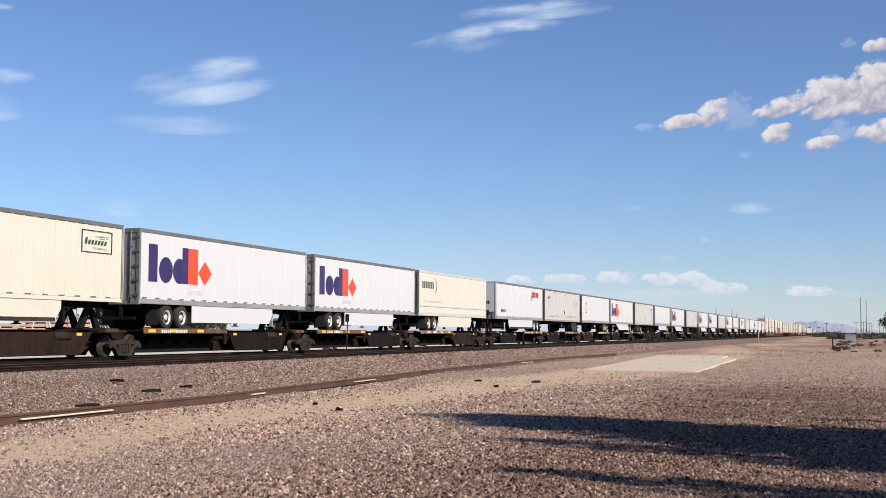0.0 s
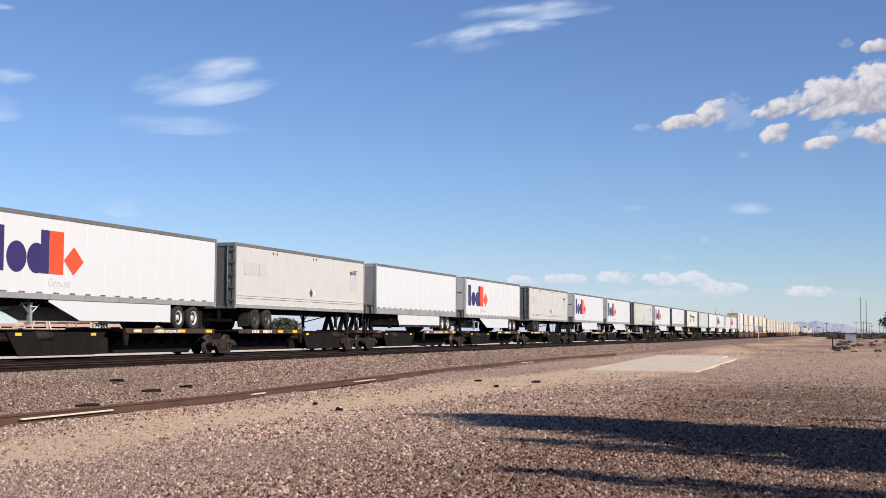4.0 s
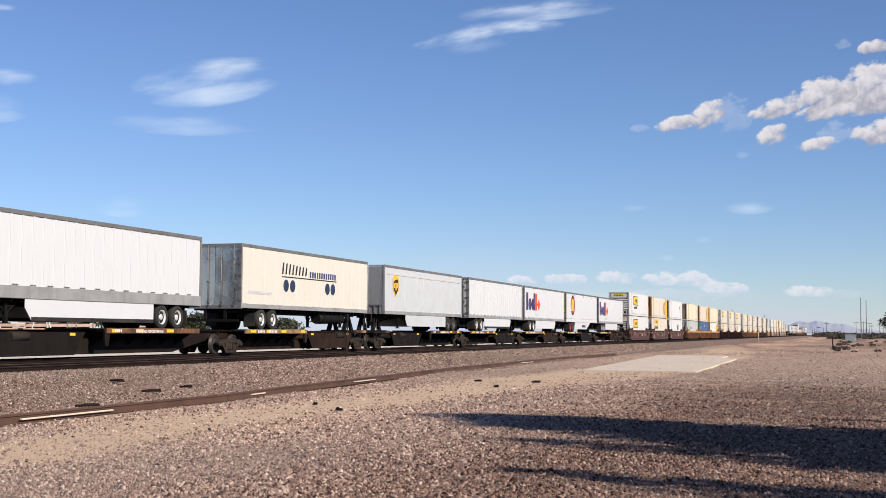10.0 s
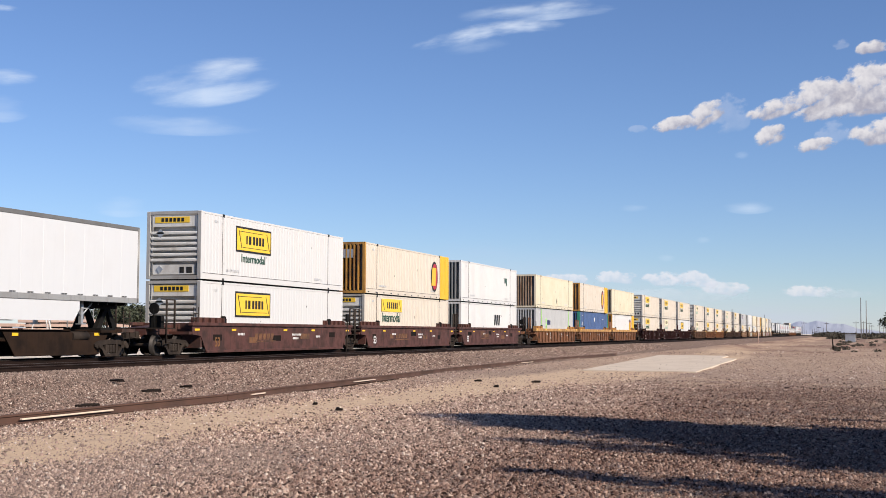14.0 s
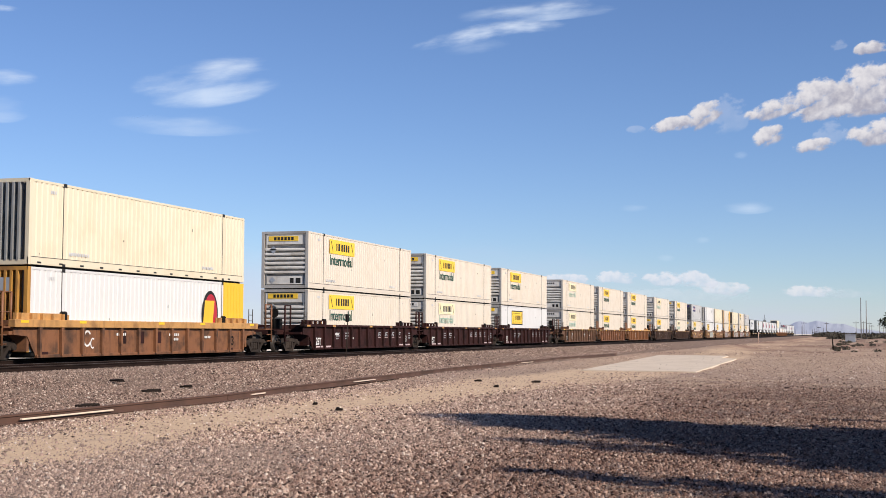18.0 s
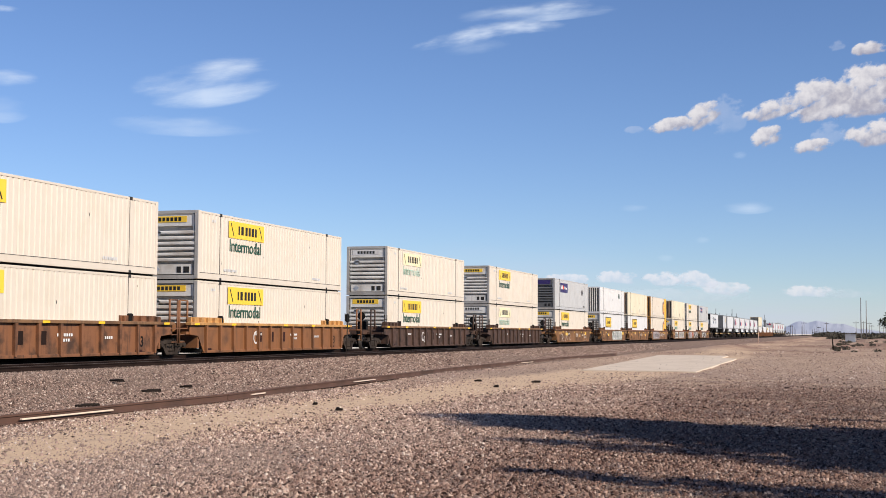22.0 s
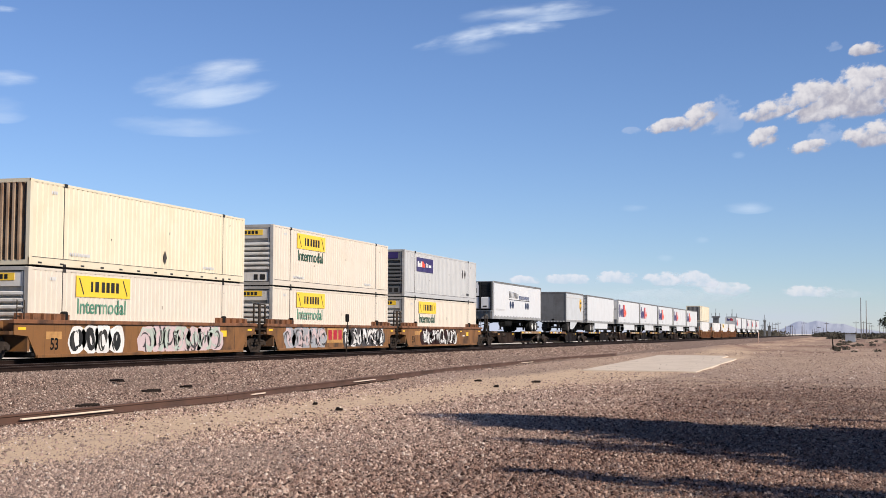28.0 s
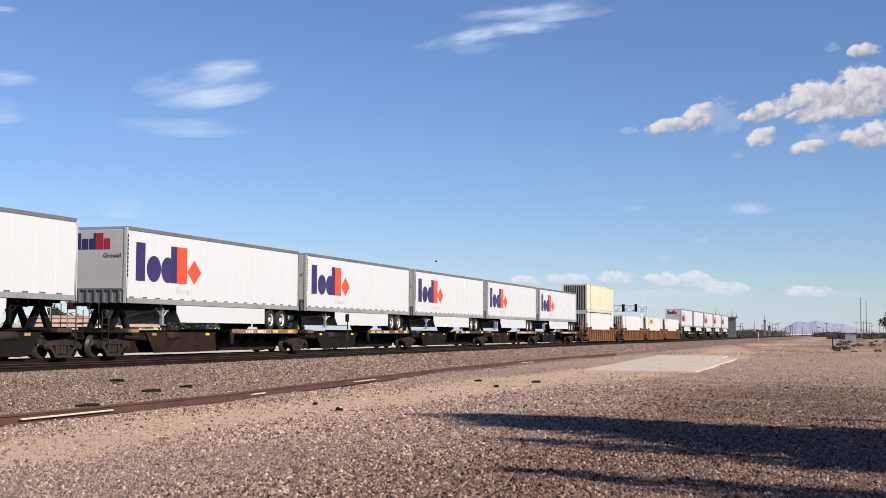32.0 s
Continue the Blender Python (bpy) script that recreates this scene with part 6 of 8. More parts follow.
def shippers(T, y):
    for k in range(8):
        part("mark", ("shp1", y, k), lambda bm: prism(bm, [(y + k * 0.4, 3.78), (y + 0.16 + k * 0.4, 3.78), (y + 0.26 + k * 0.4, 4.33 - 0.02 * k), (y + 0.12 + k * 0.4, 4.33 - 0.02 * k)], "x", NEAR, NEAR + 0.006), INK, T, "bold black bar")
    bars(T, ("shp2", y), [(y + 3.4 + k * 0.30, y + 3.58 + k * 0.30, 3.72, 4.02) for k in range(12)], NAVY, NEAR, "thin navy bars")
    bars(T, ("shp3", y), [(y, y + 7.0, 3.62, 3.67)], INK, NEAR, "black underline")
    for k, yy in enumerate((y + 0.5, y + 1.28, y + 5.75, y + 6.5)):
        part("disc", ("shp4", y, k), lambda bm: disc_shape(bm, yy, 3.22, 0.31, 0.30, NEAR), NAVYDISC, T, "navy disc")
    bars(T, ("shp5", y), [(0.7 + k * 0.22, 0.86 + k * 0.22, 2.72, 2.86) for k in range(12)], FADED, NEAR, "faded bars", small=True)


def make_spine_cars():
    fronts = [(21.99, False), (39.30, False), (56.50, False), (73.45, False), (92.55, True), (109.50, True), (126.70, True), (143.85, True),
              (161.84, False), (179.97, True), (198.45, True), (217.85, False), (237.25, True), (255.83, True), (275.45, False), (294.45, True),
              (313.05, True), (333.0, False), (351.9, True), (369.8, False), (386.70, False), (403.82, False), (421.05, False)]
    rear_run = [(881.3, True), (900.6, False), (919.05, False), (938.5, True), (955.6, True), (972.85, True), (990.2, True), (1007.7, True)]
    last_run = [(1110.8 + 18.1 * k, True) for k in range(5)]
    cut = {92.55, 179.97, 237.25, 294.45, 351.9, 881.3, 938.5, 1110.8}
    for run in (fronts, rear_run, last_run):
        for i, (s, nose) in enumerate(run):
            lead = "coupled" if (s in cut or i == 0) else "joint"
            nxt = run[i + 1][0] if i + 1 < len(run) else None
            trail = "coupled" if (nxt is None or nxt in cut) else "joint"
            y0 = -1.45 if lead == "coupled" else -0.45
            y1 = 15.75 if nxt is None else (nxt - s - 1.45 - 1.2 if trail == "coupled" else nxt - s - 0.55)
            edge = (DARKEDGE, DECKEDGE, DARKEDGE, DECKEDGE, TANEDGE)[(i * 3 + int(s) // 90) % 5] if s < 880 else (TANEDGE, DECKEDGE, DARKEDGE)[i % 3]
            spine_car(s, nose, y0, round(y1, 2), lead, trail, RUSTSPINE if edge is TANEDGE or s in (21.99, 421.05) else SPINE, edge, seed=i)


def end_logo_box(C, z0):
    part("end_sign", ("mm", z0), lambda bm: box(bm, -0.95, 0.85, 0.025, 0.04, z0 + 2.34, z0 + 2.74), PURPLE, C, "purple name panel on the end")
    part("sign_panel", ("mm2", z0), lambda bm: box(bm, NEAR, NEAR + 0.008, 2.3, 5.7, z0 + 1.65, z0 + 2.55), PURPLE, C, "deep purple name panel")
    bars(C, ("mm3", z0), [(2.5, 2.75, z0 + 1.95, z0 + 2.32), (2.8, 3.1, z0 + 1.95, z0 + 2.2), (3.15, 3.4, z0 + 1.95, z0 + 2.32), (4.2, 4.35, z0 + 1.98, z0 + 2.25), (4.5, 4.65, z0 + 1.98, z0 + 2.22), (4.8, 5.3, z0 + 1.98, z0 + 2.15)], WHITEMARK, NEAR + 0.008, "white bars")
    bars(C, ("mm4", z0), [(3.42, 3.7, z0 + 1.95, z0 + 2.32), (3.74, 4.0, z0 + 1.95, z0 + 2.2)], FLAME, NEAR + 0.008, "orange bars")


def make_stacks():
    LO, HI = 0.27, 3.20
    ivory = "ivory ribbed container with yellow name panel, double-stacked in a well car"
    faded = "ivory ribbed container with bleached name panel, double-stacked in a well car"
    framed = "clean white container with black-framed yellow name panel"
    def hauler(s, lvl, how, words=True):
        body = SNOW if how == "framed" else IVORY
        C = container(s, lvl, body, {"bold": ivory, "green": ivory, "faded": faded, "framed": framed}[how], smooth=how == "framed")
        hauler_sign(C, (LO, HI)[lvl], how, words)
    def badge(s, lvl, body=IVORY):
        C = container(s, lvl, body, "cream container with oval badge and golden yellow tail", end="ribs", end_mat=AMBER, tail=GOLD, post_mat=AMBER)
        oval_mark(C, 12.95, (LO, HI)[lvl] + 1.45, 0.72, 1.0, NEAR + 0.002)
        part("placard_board", ("pb", lvl), lambda bm: box(bm, -0.85, 0.65, -0.01, 0.01, (LO, HI)[lvl] + 2.0, (LO, HI)[lvl] + 2.5), GALV, C, "grey placard board")
    def plainbox(s, lvl, body, label, end_mat=RUSTEND, tail=None):
        return container(s, lvl, body, label, end="ribs", end_mat=end_mat, post_mat=body, tail=tail)
    def diamond(C, z0, y):
        part("placard_holder", ("dia", z0, y), lambda bm: prism(bm, [(y - 0.15, z0 + 0.72), (y, z0 + 1.0), (y + 0.15, z0 + 0.72), (y, z0 + 0.44)], "x", NEAR, NEAR + 0.012), DARKRIM, C, "grey diamond placard holder")
    # first three-unit car
    hauler(442.2, 1, "framed"); hauler(442.2, 0, "framed", False)
    badge(461.70, 1); hauler(461.70, 0, "bold")
    C = plainbox(480.85, 1, SNOW, "white ribbed container with small dark marks", DOORGREY)
    bars(C, "w3", [(12.2, 12.6, 4.9, 5.3), (12.7, 12.95, 4.7, 5.3)], DEEPGREEN, NEAR, "green bars")
    C = plainbox(480.85, 0, SNOW, "white ribbed container with slanted black bars", DOORGREY)
    for k in range(3):
        part("mark", ("abf", k), lambda bm: prism(bm, [(9.0 + k * 0.62, 1.55), (9.4 + k * 0.62, 1.55), (9.65 + k * 0.62, 2.35), (9.25 + k * 0.62, 2.35)], "x", NEAR, NEAR + 0.007), INK, C, "slanted black bar")
    # second car
    C = plainbox(503.95, 1, YELLOWED, "pale yellow ribbed container with rust-stained end"); diamond(C, HI, 8.6)
    C = plainbox(503.95, 0, SILVERGREY, "silver grey ribbed container with lime stripes", SILVERGREY); diamond(C, LO, 11.9)
    part("stripe", "lime", lambda bm: [box(bm, NEAR + 0.002, NEAR + 0.01, y - 0.09, y + 0.09, LO + 0.02, LO + 2.8) for y in (2.25, 13.95)], LIME, C, "lime green stripes")
    bars(C, "cofc", [(4.55 + k * 0.34, 4.82 + k * 0.34, 1.72, 2.12) for k in range(4)], NAVY, NEAR, "navy bars")
    part("mark", "cofc2", lambda bm: [disc_shape(bm, 4.1, z, 0.22, 0.2, NEAR) for z in (2.1, 1.65, 1.4)], LIME, C, "lime discs")
    badge(523.50, 1)
    C = plainbox(523.50, 0, BLUE, "dark blue ribbed container with green corner posts", BLUE)
    part("corner_trim", "blg", lambda bm: (box(bm, NEAR, NEAR + 0.012, 0.0, 0.25, LO, LO + 2.88), box(bm, NEAR - 0.25, NEAR + 0.012, -0.01, 0.0, LO, LO + 2.88)), GREEN, C, "green corner trim")
    part("corner_trim", "blh", lambda bm: box(bm, NEAR, NEAR + 0.012, 15.9, 16.15, LO, LO + 2.88), GREEN, C, "green corner trim")
    bars(C, "blw", [(1.0, 1.5, 1.15, 1.6), (1.1, 1.25, 1.8, 2.1), (1.35, 1.5, 1.75, 2.1), (7.9, 8.4, 2.2, 2.62), (12.9, 13.4, 2.4, 2.5)], WHITEMARK, NEAR, "white stencil bars")
    plainbox(542.65, 1, YELLOWED, "pale yellow ribbed container with dark ribbed end", DOORGREY)
    badge(542.65, 0, SNOW)
    # hauler blocks
    for s, up, dn in ((566.15, "bold", "bold"), (585.40, "bold", "faded"), (604.65, "bold", "framed"), (627.80, "faded", "faded"), (646.95, "bold", "bold"),
                      (666.46, "bold", "bold"), (690.0, "faded", "bold"), (713.05, "bold", "faded")):
        hauler(s, 1, up)
        hauler(s, 0, dn, dn != "framed" or s == 690.0)
    for s in (736.35, 860.15):
        C = container(s, 1, SILVERGREY, "silver grey ribbed container with purple name panel", end_mat=DOORDARK)
        end_logo_box(C, HI)
        bars(C, "mmx", [(13.6 + k * 0.18, 13.72 + k * 0.18, HI + 0.4, HI + 0.55) for k in range(4)], INK, NEAR, "small black bars")
        part("placard_holder", "mmd", lambda bm: [prism(bm, [(y - 0.2, HI + 1.9), (y, HI + 2.2), (y + 0.2, HI + 1.9), (y, HI + 1.6)], "x", NEAR, NEAR + 0.012) for y in (12.6, 13.2)], DARKRIM, C, "dark diamond placard holders")
        hauler(s, 0, "bold")
    C = plainbox(759.6, 1, SNOW, "grey-white ribbed container with green mark", LOUVRE)
    bars(C, "rdl", [(12.0, 12.2, HI + 1.9, HI + 2.45), (12.3, 12.6, HI + 1.9, HI + 2.2), (12.75, 12.9, HI + 1.9, HI + 2.4)], DEEPGREEN, NEAR, "green bars")
    hauler(759.6, 0, "framed", False)
    C = plainbox(778.75, 1, YELLOWED, "pale yellow ribbed container with rust-stained end"); diamond(C, HI, 9.0)
    hauler(778.75, 0, "framed", False)
    badge(798.2, 1); badge(798.2, 0)
    C = plainbox(821.7, 1, YELLOWED, "pale yellow ribbed container with rust-stained end", RUSTEND); diamond(C, HI, 9.0)
    hauler(821.7, 0, "green")
    hauler(840.95, 1, "bold"); hauler(840.95, 0, "green")
    plainbox(1029.6, 1, YELLOWED, "pale yellow ribbed container with dark ribbed end", DOORGREY)
    plainbox(1029.6, 0, SNOW, "white ribbed container riding low in a well car", DOORGREY)
    for s in (1052.4, 1071.7, 1091.0):
        C = plainbox(s, 0, SNOW, "white ribbed container alone in a well car", GREY)
        if s == 1071.7:
            hauler_sign(C, LO, "bold", False)

    smooth_l, rib_l = "smooth-sided well car with scuffed paint", "ribbed well car with worn top chord"
    rows = [(442.2, "smooth", REDBROWN, REDBROWN, "coupled", "joint", "red-brown " + smooth_l, OCHRE, None), (461.70, "smooth", REDBROWN, REDBROWN, "joint", "joint", "red-brown " + smooth_l, WHITEMARK, None),
            (480.85, "smooth", REDBROWN, REDBROWN, "joint", "coupled", "red-brown " + smooth_l, WHITEMARK, None),
            (503.95, "ribbed", RUSTBROWN, CHORD, "coupled", "joint", "rusty brown " + rib_l, None, None), (523.50, "ribbed", RUSTBROWN, CHORD, "joint", "joint", "rusty brown " + rib_l, None, None),
            (542.65, "ribbed", RUSTBROWN, CHORD, "joint", "coupled", "rusty brown " + rib_l, None, None),
            (566.15, "ribbed", MAROON, MAROON, "coupled", "joint", "maroon " + rib_l, WHITEMARK, None), (585.40, "ribbed", MAROON, MAROON, "joint", "joint", "maroon " + rib_l, WHITEMARK, None),
            (604.65, "ribbed", MAROON, MAROON, "joint", "coupled", "maroon " + rib_l, WHITEMARK, None),
            (627.80, "ribbed", TANBROWN, RUSTCHORD, "coupled", "joint", "faded tan brown " + rib_l, None, None), (646.95, "ribbed", RUSTBROWN, RUSTCHORD, "joint", "joint", "faded tan brown " + rib_l, None, None),
            (666.46, "ribbed", ORANGEBROWN, CHORD, "joint", "coupled", "faded tan brown " + rib_l, None, None),
            (690.0, "ribbed", DEEPBROWN, RUSTCHORD, "coupled", "coupled", "brown " + rib_l, None, None), (713.05, "ribbed", DEEPBROWN, RUSTCHORD, "coupled", "coupled", "brown " + rib_l, None, None),
            (736.35, "smooth", OCHRE, RUSTBROWN, "coupled", "coupled", "ochre " + smooth_l, None, (("loops", 1.6, 6.4), ("loops", 12.6, 15.4))),
            (759.6, "smooth", OCHRE, OCHRE, "coupled", "joint", "ochre " + smooth_l, BLACKSTEEL, (("mint", 7.0, 13.4),)), (778.75, "smooth", OCHRE, RUSTBROWN, "joint", "joint", "ochre " + smooth_l, BLACKSTEEL, None),
            (798.2, "smooth", OCHRE, RUSTBROWN, "joint", "coupled", "ochre " + smooth_l, None, (("tan", 1.6, 7.6), ("loops", 9.0, 12.5))),
            (821.7, "smooth", OCHRE, RUSTBROWN, "coupled", "joint", "sprayed ochre " + smooth_l, BLACKSTEEL, (("blobs", 2.3, 5.7), ("silver", 7.0, 13.6))), (840.95, "smooth", OCHRE, RUSTBROWN, "joint", "joint", "sprayed ochre " + smooth_l, BLACKSTEEL, (("tan", 1.2, 6.2), ("white", 8.8, 15.0))),
            (860.15, "smooth", OCHRE, RUSTBROWN, "joint", "coupled", "sprayed ochre " + smooth_l, BLACKSTEEL, (("plum", 3.0, 10.6),)),
            (1029.6, "ribbed", ORANGEBROWN, RUSTBROWN, "coupled", "coupled", "orange-brown " + rib_l, None, None), (1052.4, "ribbed", ORANGEBROWN, RUSTBROWN, "coupled", "joint", "orange-brown " + rib_l, None, None),
            (1071.7, "ribbed", ORANGEBROWN, RUSTBROWN, "joint", "joint", "orange-brown " + rib_l, None, None), (1091.0, "ribbed", ORANGEBROWN, RUSTBROWN, "joint", "coupled", "orange-brown " + rib_l, None, None)]
    for i, (s, st, p, c, a, b, lab, mk, sp) in enumerate(rows):
        well_car(s, st, p, c, a, b, lab, mk, sp, seed=i + 3)


make_spine_cars()
make_trailers()
make_stacks()
# ---------------------------------------------------------------- beyond the track and the yard
def leaf_cloud(name, centres, count, size, mat, seed, parent=None, flat=0.8):
    """Many small leaf blades scattered in a set of soft clumps; one mesh."""
    rng = np.random.default_rng(seed)
    cs = np.array([c[:3] for c in centres])
    rs = np.array([c[3] for c in centres])
    pick = rng.choice(len(cs), count, p=rs ** 2 / (rs ** 2).sum())
    d = rng.normal(size=(count, 3))
    d /= np.linalg.norm(d, axis=1)[:, None]
    d[:, 2] *= flat
    p = cs[pick] + d * (rs[pick] * rng.uniform(0.35, 1.05, count) ** 0.6)[:, None]
    u = rng.normal(size=(count, 3))
    u /= np.linalg.norm(u, axis=1)[:, None]
    w = np.cross(u, rng.normal(size=(count, 3)))
    w /= np.linalg.norm(w, axis=1)[:, None]
    s = (size * rng.uniform(0.6, 1.4, count))[:, None]
    v = np.stack([p - u * s, p + w * s * 0.45, p + u * s, p - w * s * 0.45], 1).reshape(-1, 3)
    me = bpy.data.meshes.new(name)
    me.vertices.add(len(v))
    me.vertices.foreach_set("co", v.ravel())
    me.loops.add(count * 4)
    me.loops.foreach_set("vertex_index", np.arange(count * 4))
    me.polygons.add(count)
    me.polygons.foreach_set("loop_start", np.arange(count) * 4)
    me.update(calc_edges=True)
    me.materials.append(mat)
    ob = new(name, me)
    if parent:
        ob.parent = parent
    return ob


def limbs(bm, p, d, length, r, depth, rnd, tips, droop=0.0):
    q = p + d * length
    rod(bm, p, q, r, 6, r * 0.62)
    if depth == 0:
        tips.append(q)
        return
    for k in range(rnd.choice((2, 3, 3))):
        axis = Vector((rnd.uniform(-1, 1), rnd.uniform(-1, 1), rnd.uniform(-0.3, 0.5 - droop)))
        nd = (d + axis * 0.85).normalized()
        limbs(bm, p + d * length * rnd.uniform(0.6, 1.0), nd, length * rnd.uniform(0.62, 0.82), r * 0.6, depth - 1, rnd, tips, droop)


def tree(x, y, height, spread, seed, label, leaves=2600, leaf=0.16, bare=False, clump=0.9, base=0.0):
    rnd = random.Random(seed)
    T = thing("tree", label, "tree", "trees", m=pose(x, y, base))
    tips = []
    bm = bmesh.new()
    trunk = height * (0.28 if not bare else 0.16)
    rod(bm, (0, 0, -0.2), (0, 0, trunk), 0.035 * height, 10, 0.026 * height)
    for k in range(5 if not bare else 9):
        a = 2 * math.pi * k / 5 + rnd.uniform(-0.4, 0.4)
        d = Vector((math.cos(a) * spread / height * 1.3, math.sin(a) * spread / height * 1.3, 1)).normalized()
        limbs(bm, Vector((0, 0, trunk * rnd.uniform(0.7, 1))), d, height * 0.25, (0.018 if not bare else 0.010) * height, 5 if bare else 3, rnd, tips, 0.15)
    me = bpy.data.meshes.new("trunk")
    bm.to_mesh(me)
    bm.free()
    me.materials.append(BARK)
    put("trunk", me, BARK if not bare else DARKBARK, T, "tapered trunk and limbs")
    if not bare:
        cl = [(t.x, t.y, min(t.z, height), clump * rnd.uniform(0.6, 1.2)) for t in tips]
        leaf_cloud("crown", cl, leaves, leaf, LEAF, seed, T)
    return T


# trees and yard stores beyond the main line
for k, (x, y, h, sp) in enumerate(((-64.8, 105.4, 5.0, 2.4), (-62.4, 106.2, 4.6, 2.2), (-58.6, 107.6, 4.1, 2.2), (-56.8, 108.4, 3.7, 1.7), (-70.0, 104, 4.2, 2.2), (-50.6, 112, 3.2, 1.5))):
    tree(x, y, h, sp, 20 + k, "dusty green desert tree beyond the tracks", 2400, 0.17, clump=0.75)
for k, (x, y, h, sp) in enumerate(((-55.4, 71.8, 10.8, 5.6), (-60.0, 76.0, 7.6, 4.4))):
    tree(x, y, h, sp, 40 + k, "leafless tree with a tangle of thin branches", bare=True)

# broad trees beside the camera's stand, whose shade lies over the gravel
def yard_tree(x, y, h, grow, lean, low, count, leaf, seed, clumps=150, fill=0.34):
    """A tall tree with a pointed crown that broadens downwards and hangs over to one side."""
    rnd = random.Random(seed)
    T = thing("tree", "tall dusty green tree beside the yard", "tree", "trees", m=pose(x, y, 0))
    def girth(t):
        return grow * ((1.0 - t) * h * 1.54) ** 0.5
    def axis(t):
        return -lean * (1.0 - t) * h * 1.54
    part("trunk", ("yardtree", seed), lambda bm: (rod(bm, (0, axis(0.1), -0.2), (0, 0, h * 0.96), 0.26, 10, 0.04),
         [rod(bm, (0, axis(t), h * t), (math.cos(q) * girth(t) * 0.85, axis(t) + math.sin(q) * girth(t) * 0.85, h * t + 0.7), 0.06, 5, 0.015) for t, q in [(low + (0.95 - low) * i / 30, i * 2.4) for i in range(30)]]), BARK, T)
    cl = []
    for i in range(clumps):
        t = low + (0.985 - low) * i / (clumps - 1)
        g = girth(t) * rnd.uniform(0.1, 0.80)
        cl.append((math.cos(i * 2.4) * g, axis(t) + math.sin(i * 2.4) * g, h * t, max(0.25, girth(t) * fill)))
    leaf_cloud("crown", cl, count, leaf, LEAF, seed, T)


yard_tree(10.7, 18.25, 13.0, 1.10, 0.13, 0.20, 30000, 0.19, 60)
yard_tree(11.6, 9.75, 11.0, 0.46, 0.06, 0.25, 4200, 0.13, 61, 90, 0.45)
yard_tree(12.6, 13.2, 12.5, 0.72, 0.03, 0.20, 8200, 0.11, 62, 150, 0.24)
yard_tree(16.4, 20.8, 12.0, 0.45, 0.0, 0.25, 1500, 0.10, 63, 60, 0.25)


def make_hopper():
    H = thing("feed_hopper", "dark steel hopper bin on four legs", "hopper", m=pose(-57.0, 86.9, 0))
    part("bin", "hop1", lambda bm: (lathe(bm, [(5.7, 1.35), (5.55, 1.35), (5.5, 1.25), (3.7, 0.4), (3.3, 0.4)], 8, "z"),), MAROON, H, "dark tapered bin")
    for sx in (-1.15, 1.15):
        for sy in (-1.15, 1.15):
            part("leg", ("hopl", sx, sy), lambda bm: rod(bm, (sx, sy, -0.1), (sx, sy, 5.5), 0.06, 6), FRAMEGREY, H)
    part("brace", "hopb", lambda bm: [rod(bm, (-1.15, y, 4.4), (1.15, y, 4.4), 0.04, 6) for y in (-1.15, 1.15)], FRAMEGREY, H)
    F = thing("pipe_frame", "white pipe frame leaning beside the hopper", "frame", m=pose(-56.6, 82.0, 0))
    for k, (a, b) in enumerate((((-1.0, 0, 0), (0.2, 0, 4.6)), ((1.6, 0, 0), (0.2, 0, 4.6)), ((0.2, 1.4, 0), (0.2, 0, 4.6)), ((-1.9, 0, 3.6), (0.2, 0, 4.2)))):
        part("pipe", ("pipe", k), lambda bm: rod(bm, a, b, 0.05, 6), WHITEMARK, F)


make_hopper()


def lumber_stack(x, y, ln, rows, turn):
    S = thing("lumber_stack", "pinkish sawn lumber stacked on bearers beyond the tracks", "lumber stack", "lumber stacks", m=pose(x, y, 0, 0, 0, turn))
    board = cached(("board", ln), lambda bm: box(bm, -ln / 2, ln / 2, -0.55, 0.55, 0, 0.26, 0.01))
    rnd = random.Random(int(x * 7))
    for r in range(rows):
        for c in range(2):
            put("board", board, LUMBER, S, at=Matrix.Translation((rnd.uniform(-0.25, 0.25), c * 1.2 + rnd.uniform(-0.05, 0.05), 0.12 + r * 0.37)))
        part("bearer", ("bear", r, ln), lambda bm: [box(bm, xx - 0.06, xx + 0.06, -0.6, 1.8, r * 0.37 + 0.01, r * 0.37 + 0.12) for xx in (-ln * 0.35, 0.0, ln * 0.35)], TIMBER, S)


for k, (x, y, ln, rows, turn) in enumerate(((-68.5, 91.0, 6.0, 6, 17), (-62.2, 93.3, 5.2, 7, 18), (-57.0, 95.6, 4.0, 6, 17), (-66.2, 98.0, 6.0, 8, 15))):
    lumber_stack(x, y, ln, rows, turn)


